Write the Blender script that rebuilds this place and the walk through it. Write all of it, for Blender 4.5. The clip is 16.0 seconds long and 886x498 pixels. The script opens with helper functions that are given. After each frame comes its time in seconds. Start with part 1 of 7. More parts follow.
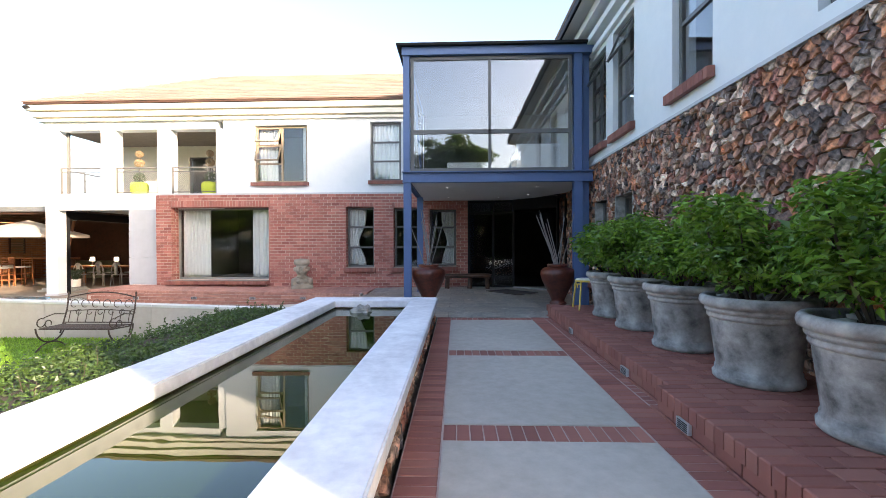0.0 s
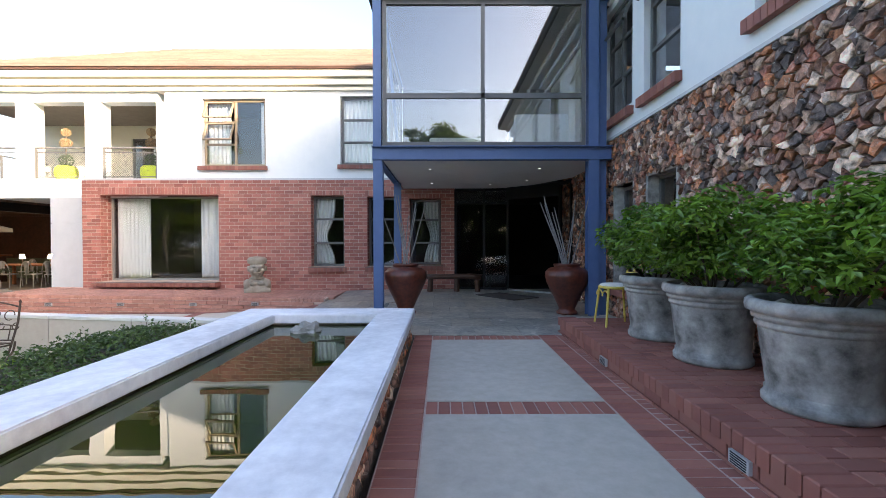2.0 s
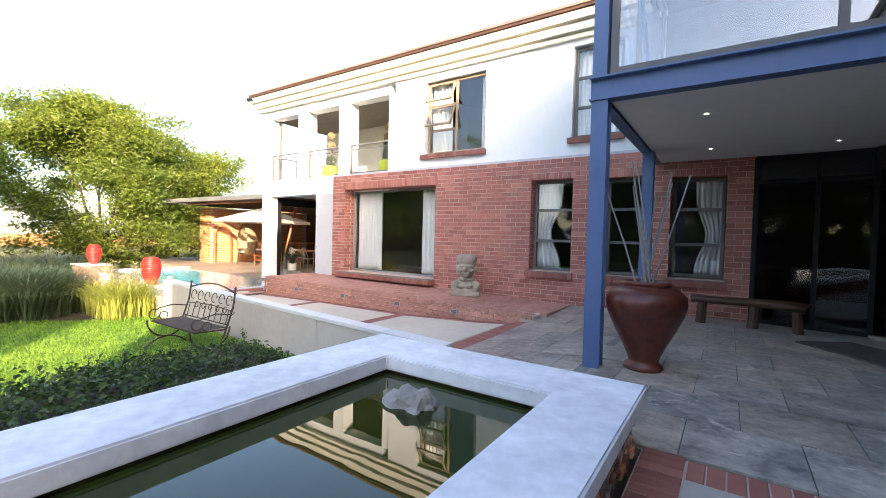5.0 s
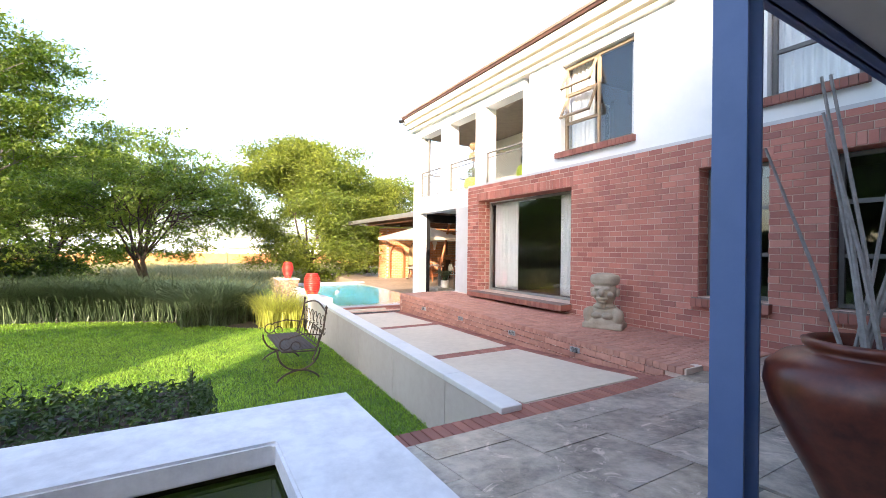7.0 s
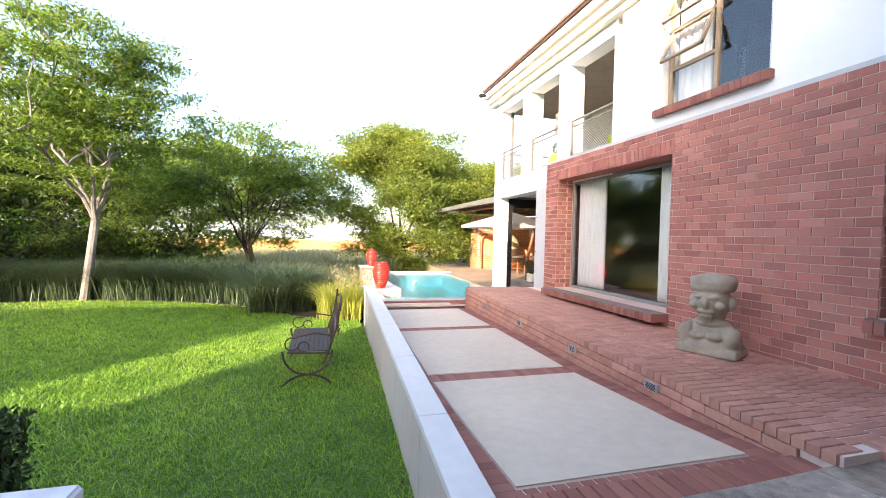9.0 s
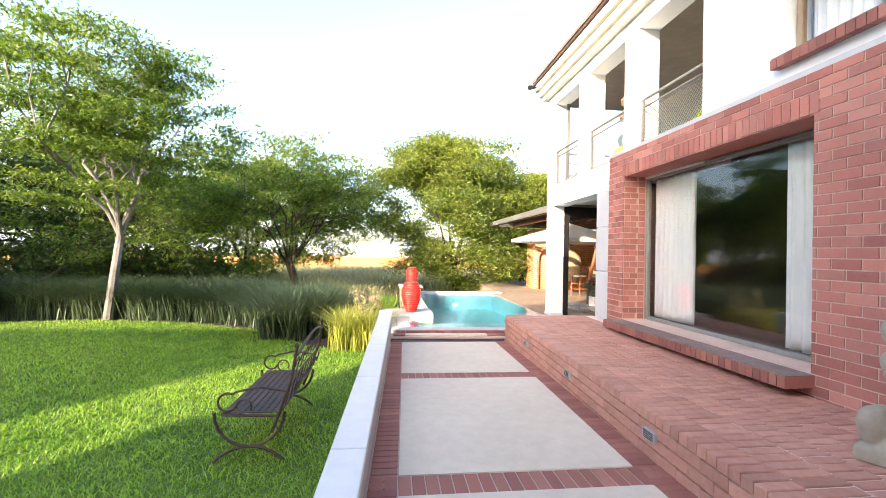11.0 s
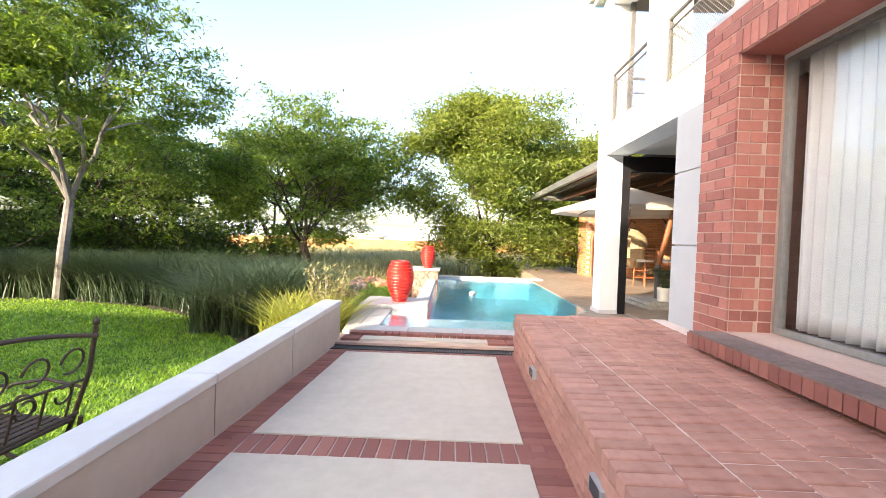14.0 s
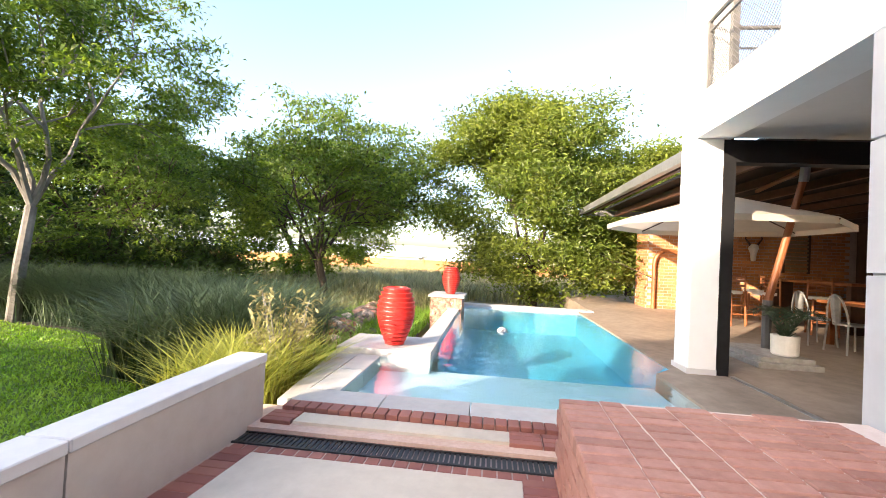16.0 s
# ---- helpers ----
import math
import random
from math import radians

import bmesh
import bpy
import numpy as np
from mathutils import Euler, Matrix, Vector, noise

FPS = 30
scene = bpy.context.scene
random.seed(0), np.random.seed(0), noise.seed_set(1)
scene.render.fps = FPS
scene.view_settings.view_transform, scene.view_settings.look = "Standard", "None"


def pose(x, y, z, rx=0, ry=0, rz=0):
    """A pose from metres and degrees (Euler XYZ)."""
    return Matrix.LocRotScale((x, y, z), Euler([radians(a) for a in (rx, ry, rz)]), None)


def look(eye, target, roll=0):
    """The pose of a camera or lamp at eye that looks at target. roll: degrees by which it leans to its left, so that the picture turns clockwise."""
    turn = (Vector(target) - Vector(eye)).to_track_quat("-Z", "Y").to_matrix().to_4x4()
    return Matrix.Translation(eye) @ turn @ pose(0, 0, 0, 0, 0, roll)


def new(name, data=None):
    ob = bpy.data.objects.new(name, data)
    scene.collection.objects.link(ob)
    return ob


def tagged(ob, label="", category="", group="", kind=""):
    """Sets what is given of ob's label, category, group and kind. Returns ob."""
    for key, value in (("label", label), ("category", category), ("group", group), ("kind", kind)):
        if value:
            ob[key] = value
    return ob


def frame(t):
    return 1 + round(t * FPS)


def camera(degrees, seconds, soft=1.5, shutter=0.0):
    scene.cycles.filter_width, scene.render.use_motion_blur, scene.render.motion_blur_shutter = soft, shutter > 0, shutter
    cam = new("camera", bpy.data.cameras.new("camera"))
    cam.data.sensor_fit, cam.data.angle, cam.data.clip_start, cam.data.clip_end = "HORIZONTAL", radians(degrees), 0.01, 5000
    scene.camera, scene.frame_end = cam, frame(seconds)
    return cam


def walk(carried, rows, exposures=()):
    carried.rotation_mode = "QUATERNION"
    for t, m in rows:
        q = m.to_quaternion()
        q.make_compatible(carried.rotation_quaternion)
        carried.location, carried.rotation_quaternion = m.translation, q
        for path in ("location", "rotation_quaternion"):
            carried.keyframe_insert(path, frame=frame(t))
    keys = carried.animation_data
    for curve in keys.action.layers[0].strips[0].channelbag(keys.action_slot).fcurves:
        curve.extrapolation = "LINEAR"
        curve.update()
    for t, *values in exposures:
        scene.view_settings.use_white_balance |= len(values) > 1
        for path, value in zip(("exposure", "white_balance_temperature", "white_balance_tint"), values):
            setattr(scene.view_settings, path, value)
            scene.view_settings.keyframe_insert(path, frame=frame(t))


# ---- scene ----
cam = camera(92.0, 16.0, soft=0.5)
EXPOSURES = [(0.0, 2.38, 6550, 15), (8.0, 2.47, 6450, 16), (12.5, 2.43, 6430, 14.2), (16.0, 2.27, 6430, 15.5)]
PATH = [
    (0, (1.257, 1.113, 1.225), (1.193, 3.112, 1.207), -0.2),
    (0.5, (1.264, 1.585, 1.207), (1.208, 3.584, 1.188), -0.2),
    (1, (1.259, 2.05, 1.196), (1.231, 4.05, 1.174), -0.2),
    (1.5, (1.274, 2.492, 1.184), (1.271, 4.492, 1.16), -0.1),
    (2, (1.286, 2.938, 1.18), (1.288, 4.938, 1.149), -0.1),
    (2.5, (1.275, 3.333, 1.204), (1.246, 5.332, 1.154), -0.2),
    (3, (1.277, 3.812, 1.176), (1.143, 5.807, 1.123), 0.0),
    (3.5, (1.258, 4.24, 1.195), (0.947, 6.214, 1.132), 0.1),
    (4, (1.258, 4.681, 1.219), (0.696, 6.599, 1.154), 0.3),
    (4.5, (1.279, 5.179, 1.197), (0.431, 6.99, 1.14), 1.3),
    (5, (1.309, 5.65, 1.188), (0.197, 7.311, 1.132), 1.5),
    (7.5, (1.264, 8.11, 1.178), (-0.517, 9.02, 1.18), 1.15),
    (8, (1.02, 8.54, 1.152), (-0.805, 9.356, 1.135), 1.8),
    (8.5, (0.772, 8.9, 1.141), (-1.109, 9.578, 1.103), 1.7),
    (9, (0.468, 9.22, 1.175), (-1.459, 9.752, 1.12), 1.35),
    (11.5, (-1.573, 10.501, 1.131), (-3.566, 10.666, 1.162), 1.3),
    (12, (-1.98, 10.766, 1.035), (-3.978, 10.843, 1.057), 1.4),
    (12.5, (-2.415, 11.008, 0.964), (-4.415, 11.029, 0.958), 1.6),
    (13, (-2.912, 11.218, 0.918), (-4.911, 11.225, 0.89), 1.2),
    (13.5, (-3.417, 11.43, 0.905), (-5.416, 11.407, 0.855), 1.2),
    (14, (-3.94, 11.558, 0.875), (-5.94, 11.526, 0.823), 1.9),
    (14.5, (-4.47, 11.662, 0.884), (-6.469, 11.621, 0.841), 2.6),
    (15, (-4.995, 11.748, 0.88), (-6.993, 11.681, 0.867), 3.1),
    (15.5, (-5.525, 11.848, 0.853), (-7.52, 11.715, 0.877), 2.4),
    (16, (-6.072, 11.868, 0.852), (-8.058, 11.639, 0.891), 2.9),
]
walk(cam, [(t, look(eye, target, roll)) for t, eye, target, roll in PATH], EXPOSURES)

# ---- world and sun ----
world = bpy.data.worlds.new("world")
scene.world = world
world.use_nodes = True
_n = world.node_tree.nodes
_sky = _n.new("ShaderNodeTexSky")
_sky.sky_type, _sky.sun_disc = "NISHITA", False
SUN_ELEV = radians(17.5)
SUN_DIR = Vector((-0.79, 0.616, -0.308)).normalized()  # the way the light travels
_sky.sun_elevation = SUN_ELEV
_sky.sun_rotation = math.atan2(0.79, -0.616)
_sky.air_density, _sky.dust_density, _sky.ozone_density = 1.0, 2.8, 1.2
_n["Background"].inputs[1].default_value = 0.15
world.node_tree.links.new(_sky.outputs[0], _n["Background"].inputs[0])
sun = new("sun", bpy.data.lights.new("sun", "SUN"))
sun.data.energy, sun.data.angle, sun.data.color = 3.6, radians(0.7), (1.0, 0.82, 0.6)
sun.matrix_world = Matrix.Translation((30, -25, 20)) @ SUN_DIR.to_track_quat("-Z", "Y").to_matrix().to_4x4()


# ---- materials ----
def mat(name, c1, c2, scale=6.0, rough=0.7, bump=0.15, metal=0.0, vary="", amount=0.25, big=None, spec=0.5, wave=0.0, hues=None, pale=0.0, hmix=0.65, hmul=False):
    """Two colours mixed by noise at two scales, with fine relief. vary: 'island' or 'object' shades each piece of its own."""
    m = bpy.data.materials.new(name)
    m.use_nodes = True
    nt = m.node_tree
    n, l = nt.nodes, nt.links
    b = n["Principled BSDF"]
    tc = n.new("ShaderNodeTexCoord")
    co = tc.outputs["Object"]
    n1 = n.new("ShaderNodeTexNoise")
    n1.inputs["Scale"].default_value, n1.inputs["Detail"].default_value, n1.inputs["Roughness"].default_value = scale, 6, 0.65
    n2 = n.new("ShaderNodeTexNoise")
    n2.inputs["Scale"].default_value, n2.inputs["Detail"].default_value = (big or scale / 9), 3
    l.new(co, n1.inputs["Vector"])
    l.new(co, n2.inputs["Vector"])
    add = n.new("ShaderNodeMath")
    add.operation = "ADD"
    l.new(n1.outputs["Fac"], add.inputs[0])
    l.new(n2.outputs["Fac"], add.inputs[1])
    mr = n.new("ShaderNodeMapRange")
    mr.inputs["From Min"].default_value, mr.inputs["From Max"].default_value = 0.72, 1.28
    l.new(add.outputs[0], mr.inputs["Value"])
    mix = n.new("ShaderNodeMix")
    mix.data_type = "RGBA"
    mix.inputs["A"].default_value, mix.inputs["B"].default_value = (*c1, 1), (*c2, 1)
    l.new(mr.outputs[0], mix.inputs["Factor"])
    out = mix.outputs["Result"]
    if vary:
        src = n.new("ShaderNodeObjectInfo").outputs["Random"] if vary == "object" else n.new("ShaderNodeNewGeometry").outputs["Random Per Island"]
        if hues:
            ramp = n.new("ShaderNodeValToRGB")
            ramp.color_ramp.interpolation = "CONSTANT"
            el = ramp.color_ramp.elements
            while len(el) < len(hues):
                el.new(0.5)
            for i, h in enumerate(hues):
                el[i].position, el[i].color = i / len(hues), (*h, 1)
            l.new(src, ramp.inputs[0])
            mh = n.new("ShaderNodeMix")
            mh.data_type, mh.blend_type = "RGBA", ("MULTIPLY" if hmul else "MIX")
            mh.inputs["Factor"].default_value = hmix
            l.new(out, mh.inputs["A"])
            l.new(ramp.outputs[0], mh.inputs["B"])
            out = mh.outputs["Result"]
        vr = n.new("ShaderNodeMapRange")
        vr.inputs["To Min"].default_value, vr.inputs["To Max"].default_value = 1 - amount, 1 + amount
        mul = n.new("ShaderNodeMath")
        mul.operation, mul.inputs[1].default_value = "MULTIPLY", 7.31
        fr = n.new("ShaderNodeMath")
        fr.operation = "FRACT"
        l.new(src, mul.inputs[0])
        l.new(mul.outputs[0], fr.inputs[0])
        l.new(fr.outputs[0], vr.inputs["Value"])
        hsv = n.new("ShaderNodeHueSaturation")
        l.new(out, hsv.inputs["Color"])
        l.new(vr.outputs[0], hsv.inputs["Value"])
        out = hsv.outputs[0]
    if pale:
        # crystalline pale patches and rims
        n4, r4, m4 = n.new("ShaderNodeTexNoise"), n.new("ShaderNodeMapRange"), n.new("ShaderNodeMix")
        n4.inputs["Scale"].default_value, n4.inputs["Detail"].default_value, n4.inputs["Roughness"].default_value = pale, 8, 0.7
        n4.inputs["Distortion"].default_value = 1.2
        r4.inputs["From Min"].default_value, r4.inputs["From Max"].default_value, r4.inputs["To Max"].default_value = 0.575, 0.65, 0.8
        m4.data_type = "RGBA"
        m4.inputs["B"].default_value = (0.62, 0.55, 0.5, 1)
        l.new(co, n4.inputs["Vector"])
        l.new(n4.outputs["Fac"], r4.inputs["Value"])
        l.new(r4.outputs[0], m4.inputs["Factor"])
        l.new(out, m4.inputs["A"])
        out = m4.outputs["Result"]
    l.new(out, b.inputs["Base Color"])
    b.inputs["Roughness"].default_value, b.inputs["Metallic"].default_value = rough, metal
    b.inputs["Specular IOR Level"].default_value = spec
    if rough > 0.12:
        rr = n.new("ShaderNodeMapRange")
        rr.inputs["To Min"].default_value, rr.inputs["To Max"].default_value = max(rough - 0.12, 0.05), min(rough + 0.12, 1)
        l.new(n2.outputs["Fac"], rr.inputs["Value"])
        l.new(rr.outputs[0], b.inputs["Roughness"])
    if bump:
        bp = n.new("ShaderNodeBump")
        bp.inputs["Strength"].default_value, bp.inputs["Distance"].default_value = bump, 0.01
        l.new(n1.outputs["Fac"], bp.inputs["Height"])
        if wave:
            n3 = n.new("ShaderNodeTexNoise")
            n3.inputs["Scale"].default_value, n3.inputs["Detail"].default_value = wave, 2
            l.new(co, n3.inputs["Vector"])
            b2 = n.new("ShaderNodeBump")
            b2.inputs["Strength"].default_value, b2.inputs["Distance"].default_value = 0.35, 0.05
            l.new(n3.outputs["Fac"], b2.inputs["Height"])
            l.new(b2.outputs[0], bp.inputs["Normal"])
        l.new(bp.outputs[0], b.inputs["Normal"])
    return m


def glass_mat(name, tint=(0.75, 0.8, 0.8), gloss=1.0, f0=0.05, ripple=0.0, deep=None):
    """A thin pane: clear, with a mirror gloss that grows with the slant."""
    m = bpy.data.materials.new(name)
    m.use_nodes = True
    n, l = m.node_tree.nodes, m.node_tree.links
    n.remove(n["Principled BSDF"])
    tr, gl, mx, fr = n.new("ShaderNodeBsdfTransparent"), n.new("ShaderNodeBsdfGlossy"), n.new("ShaderNodeMixShader"), n.new("ShaderNodeLayerWeight")
    tr.inputs[0].default_value = (*tint, 1)
    gl.inputs[0].default_value, gl.inputs["Roughness"].default_value = (*(gloss if isinstance(gloss, tuple) else (gloss,) * 3), 1), 0.0
    pw, sc = n.new("ShaderNodeMath"), n.new("ShaderNodeMapRange")
    fr.inputs["Blend"].default_value = 0.5
    pw.operation, pw.inputs[1].default_value = "POWER", 5.0
    sc.inputs["To Min"].default_value = f0
    l.new(fr.outputs["Facing"], pw.inputs[0])
    l.new(pw.outputs[0], sc.inputs["Value"])
    l.new(sc.outputs[0], mx.inputs[0])
    under = tr.outputs[0]
    if deep:
        df, m2 = n.new("ShaderNodeBsdfDiffuse"), n.new("ShaderNodeMixShader")
        df.inputs[0].default_value = (*deep[:3], 1)
        m2.inputs[0].default_value = deep[3]
        l.new(tr.outputs[0], m2.inputs[1])
        l.new(df.outputs[0], m2.inputs[2])
        under = m2.outputs[0]
    l.new(under, mx.inputs[1])
    l.new(gl.outputs[0], mx.inputs[2])
    if ripple:
        tc, ns, bp = n.new("ShaderNodeTexCoord"), n.new("ShaderNodeTexNoise"), n.new("ShaderNodeBump")
        ns.inputs["Scale"].default_value, ns.inputs["Detail"].default_value = ripple, 3
        bp.inputs["Strength"].default_value, bp.inputs["Distance"].default_value = (0.5, 0.02) if ripple > 2 else (0.12, 0.012)
        l.new(tc.outputs["Object"], ns.inputs["Vector"])
        l.new(ns.outputs["Fac"], bp.inputs["Height"])
        l.new(bp.outputs[0], gl.inputs["Normal"])
        l.new(bp.outputs[0], fr.inputs["Normal"])
    l.new(mx.outputs[0], n["Material Output"].inputs[0])
    return m


def lamp_mat(name, colour, strength):
    m = bpy.data.materials.new(name)
    m.use_nodes = True
    b = m.node_tree.nodes["Principled BSDF"]
    b.inputs["Base Color"].default_value = b.inputs["Emission Color"].default_value = (*colour, 1)
    b.inputs["Emission Strength"].default_value = strength
    return m


def leaf_mat(name, c1, c2, trans=0.35, rough=0.5):
    """Leaves: each of its own shade, with light passing through."""
    m = mat(name, c1, c2, 3.0, rough, 0.0, vary="island", amount=0.4)
    n, l = m.node_tree.nodes, m.node_tree.links
    b, o = n["Principled BSDF"], n["Material Output"]
    col = b.inputs["Base Color"].links[0].from_socket
    t, mx = n.new("ShaderNodeBsdfTranslucent"), n.new("ShaderNodeMixShader")
    g = n.new("ShaderNodeHueSaturation")
    g.inputs["Saturation"].default_value, g.inputs["Value"].default_value = 1.1, 1.5
    l.new(col, g.inputs["Color"])
    l.new(g.outputs[0], t.inputs[0])
    mx.inputs[0].default_value = trans
    l.new(b.outputs[0], mx.inputs[1])
    l.new(t.outputs[0], mx.inputs[2])
    l.new(mx.outputs[0], o.inputs[0])
    return m


BRICKS = [(0.4, 0.148, 0.112), (0.44, 0.175, 0.132), (0.32, 0.108, 0.083), (0.48, 0.215, 0.165), (0.36, 0.145, 0.115), (0.42, 0.152, 0.112)]
M_BRICK = mat("brick_red", (0.29, 0.102, 0.082), (0.48, 0.2, 0.155), 22, 0.75, 0.3, vary="object", amount=0.18, hues=BRICKS)
M_BRICK_J = mat("brick_red_joined", (0.29, 0.102, 0.082), (0.48, 0.2, 0.155), 22, 0.75, 0.3, vary="island", amount=0.18, hues=BRICKS)
PAVERS = [(0.28, 0.098, 0.07), (0.32, 0.118, 0.085), (0.25, 0.086, 0.063), (0.35, 0.142, 0.102)]
M_PAVE = mat("paver_red", (0.21, 0.075, 0.06), (0.3, 0.13, 0.1), 16, 0.72, 0.22, vary="object", amount=0.12, hues=PAVERS)
M_PAVE_J = mat("paver_red_joined", (0.21, 0.075, 0.06), (0.3, 0.13, 0.1), 16, 0.72, 0.22, vary="island", amount=0.12, hues=PAVERS)
# lighter copy of the path paver, with the sky's sheen put into the colour
TERR = [(0.44, 0.205, 0.145), (0.5, 0.245, 0.178), (0.39, 0.17, 0.12), (0.52, 0.265, 0.195)]
M_TERR = mat("terrace_paver", (0.31, 0.14, 0.105), (0.58, 0.32, 0.245), 14, 0.6, 0.25, vary="object", amount=0.12, big=1.0, hmix=0.4, hues=TERR)
M_TERR_J = mat("terrace_paver_joined", (0.31, 0.14, 0.105), (0.58, 0.32, 0.245), 14, 0.6, 0.25, vary="island", amount=0.12, big=1.0, hmix=0.4, hues=TERR)
M_MORTAR = mat("mortar", (0.52, 0.36, 0.285), (0.64, 0.48, 0.39), 30, 0.9, 0.3)
M_MORTAR_T = mat("terrace_mortar", (0.68, 0.55, 0.47), (0.8, 0.68, 0.6), 18, 0.9, 0.3)
M_BOARD = mat("balcony_board", (0.17, 0.14, 0.11), (0.24, 0.2, 0.16), 6, 0.7, 0.05)
M_GROUT = mat("slate_grout", (0.13, 0.125, 0.115), (0.22, 0.21, 0.195), 20, 0.85, 0.2)
M_MORTAR_P = mat("path_mortar", (0.36, 0.26, 0.22), (0.5, 0.39, 0.34), 25, 0.9, 0.3)
M_MORTAR_D = mat("mortar_dark", (0.16, 0.11, 0.09), (0.27, 0.2, 0.17), 25, 0.9, 0.3)
M_WHITE = mat("white_paint", (0.74, 0.76, 0.76), (0.8, 0.81, 0.8), 5, 0.75, 0.06)
M_CREAM = mat("cream_plaster", (0.72, 0.68, 0.56), (0.78, 0.75, 0.64), 5, 0.75, 0.06)
M_GREYPL = mat("grey_plaster", (0.5, 0.5, 0.51), (0.57, 0.57, 0.58), 4, 0.8, 0.08)
M_COPE = mat("pond_cope", (0.56, 0.56, 0.585), (0.82, 0.82, 0.84), 11, 0.7, 0.2, big=1.6)
M_LOWWALL = mat("low_wall_plaster", (0.47, 0.42, 0.38), (0.54, 0.5, 0.46), 9, 0.8, 0.1)
M_LOWCOPE = mat("low_wall_cope", (0.6, 0.6, 0.6), (0.7, 0.7, 0.69), 9, 0.75, 0.12)
M_CONC = mat("path_slab", (0.36, 0.325, 0.275), (0.48, 0.44, 0.38), 9, 0.75, 0.14, big=0.7)
M_CONCR = mat("ramp_slab", (0.52, 0.45, 0.36), (0.63, 0.555, 0.45), 9, 0.75, 0.14, big=0.7)
M_SLATE = mat("slate_tile", (0.085, 0.083, 0.076), (0.56, 0.51, 0.43), 13, 0.34, 0.7, vary="object", amount=0.14, big=3.2, hmix=0.3, pale=4.5,
              hues=[(0.2, 0.2, 0.19), (0.27, 0.255, 0.225), (0.32, 0.27, 0.2), (0.18, 0.185, 0.18), (0.36, 0.28, 0.19)])
STONES = [(0.21, 0.108, 0.07), (0.12, 0.078, 0.065), (0.27, 0.185, 0.14), (0.29, 0.125, 0.065), (0.095, 0.075, 0.07), (0.4, 0.31, 0.25), (0.22, 0.13, 0.098), (0.2, 0.085, 0.06)]
M_STONE = mat("rubble_stone", (0.16, 0.14, 0.13), (2.9, 2.7, 2.5), 24, 0.75, 1.0, vary="island", amount=0.4, hues=STONES, big=10, pale=10, hmix=1.0, hmul=True)
M_STONE_O = mat("rubble_stone_piece", (0.16, 0.14, 0.13), (2.9, 2.7, 2.5), 24, 0.75, 1.0, vary="object", amount=0.4, hues=STONES, big=10, pale=10, hmix=1.0, hmul=True)
M_STONEBED = mat("stone_bed", (0.14, 0.108, 0.085), (0.33, 0.265, 0.22), 14, 0.9, 0.6)
M_STEEL = mat("blue_steel", (0.075, 0.13, 0.27), (0.095, 0.155, 0.31), 8, 0.45, 0.03)
M_FRAME = mat("grey_aluminium", (0.1, 0.1, 0.095), (0.14, 0.135, 0.13), 20, 0.45, 0.03)
M_FRAME_L = mat("weathered_frame", (0.2, 0.2, 0.185), (0.27, 0.265, 0.25), 20, 0.6, 0.06)
# black paint; also the unlit foyer's walls and floor
M_DARK = mat("black_paint_and_shade", (0.01, 0.01, 0.011), (0.016, 0.016, 0.016), 8, 0.6, 0.04, spec=0.15)
M_GLASS = glass_mat("window_glass", (0.96, 0.97, 0.97), 1.0, 0.06)
M_GLASS_E = glass_mat("entrance_glass", (0.9, 0.92, 0.92), 1.0, 0.025)
M_GLASS_B = glass_mat("box_glass", (0.97, 0.98, 0.985), 1.0, 0.12)
M_WATER = glass_mat("pond_water", (0.25, 0.32, 0.05), 0.97, 0.05, 1.3, deep=(0.02, 0.036, 0.002, 0.75))
M_POOLW = glass_mat("pool_water", (0.86, 0.97, 0.99), 1.0, 0.02, 5.0)
M_POOL = mat("pool_mosaic", (0.06, 0.4, 0.58), (0.13, 0.55, 0.72), 30, 0.4, 0.05)
# whitened: the sky's reflection in the water is put into this colour
M_POOLSH = mat("pool_ledge", (0.72, 0.8, 0.84), (0.82, 0.87, 0.89), 30, 0.4, 0.05)
M_PALESTONE = mat("pale_coping", (0.42, 0.4, 0.38), (0.56, 0.54, 0.51), 7, 0.7, 0.18, vary="object", amount=0.08)
M_PATIO = mat("patio_screed", (0.2, 0.155, 0.115), (0.36, 0.285, 0.215), 5, 0.6, 0.12, big=0.6)
M_CLAYPOT = mat("weathered_cement", (0.09, 0.085, 0.078), (0.52, 0.5, 0.465), 8, 0.8, 0.5, big=2.6)
M_RUST = mat("rusty_clay", (0.05, 0.012, 0.008), (0.15, 0.036, 0.018), 14, 0.36, 0.12, big=2.5)
M_STICK = mat("grey_stick", (0.16, 0.15, 0.14), (0.3, 0.29, 0.28), 30, 0.8, 0.2)
M_RED = mat("red_glaze", (0.5, 0.02, 0.015), (0.62, 0.035, 0.022), 6, 0.38, 0.1)
M_STATUE = mat("carved_stone", (0.27, 0.23, 0.17), (0.42, 0.37, 0.29), 9, 0.85, 0.5, big=3)
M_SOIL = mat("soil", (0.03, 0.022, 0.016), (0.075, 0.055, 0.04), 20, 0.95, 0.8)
M_GRASSBED = mat("lawn_soil", (0.05, 0.1, 0.012), (0.12, 0.2, 0.025), 30, 0.9, 0.6, big=0.9)
M_VELD = mat("dry_veld", (0.25, 0.19, 0.1), (0.15, 0.15, 0.06), 0.5, 0.95, 0.5, big=0.06)
M_BLADE = leaf_mat("grass_blade", (0.12, 0.25, 0.022), (0.31, 0.45, 0.06), 0.4)
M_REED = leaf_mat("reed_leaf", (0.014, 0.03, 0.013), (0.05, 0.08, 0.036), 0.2)
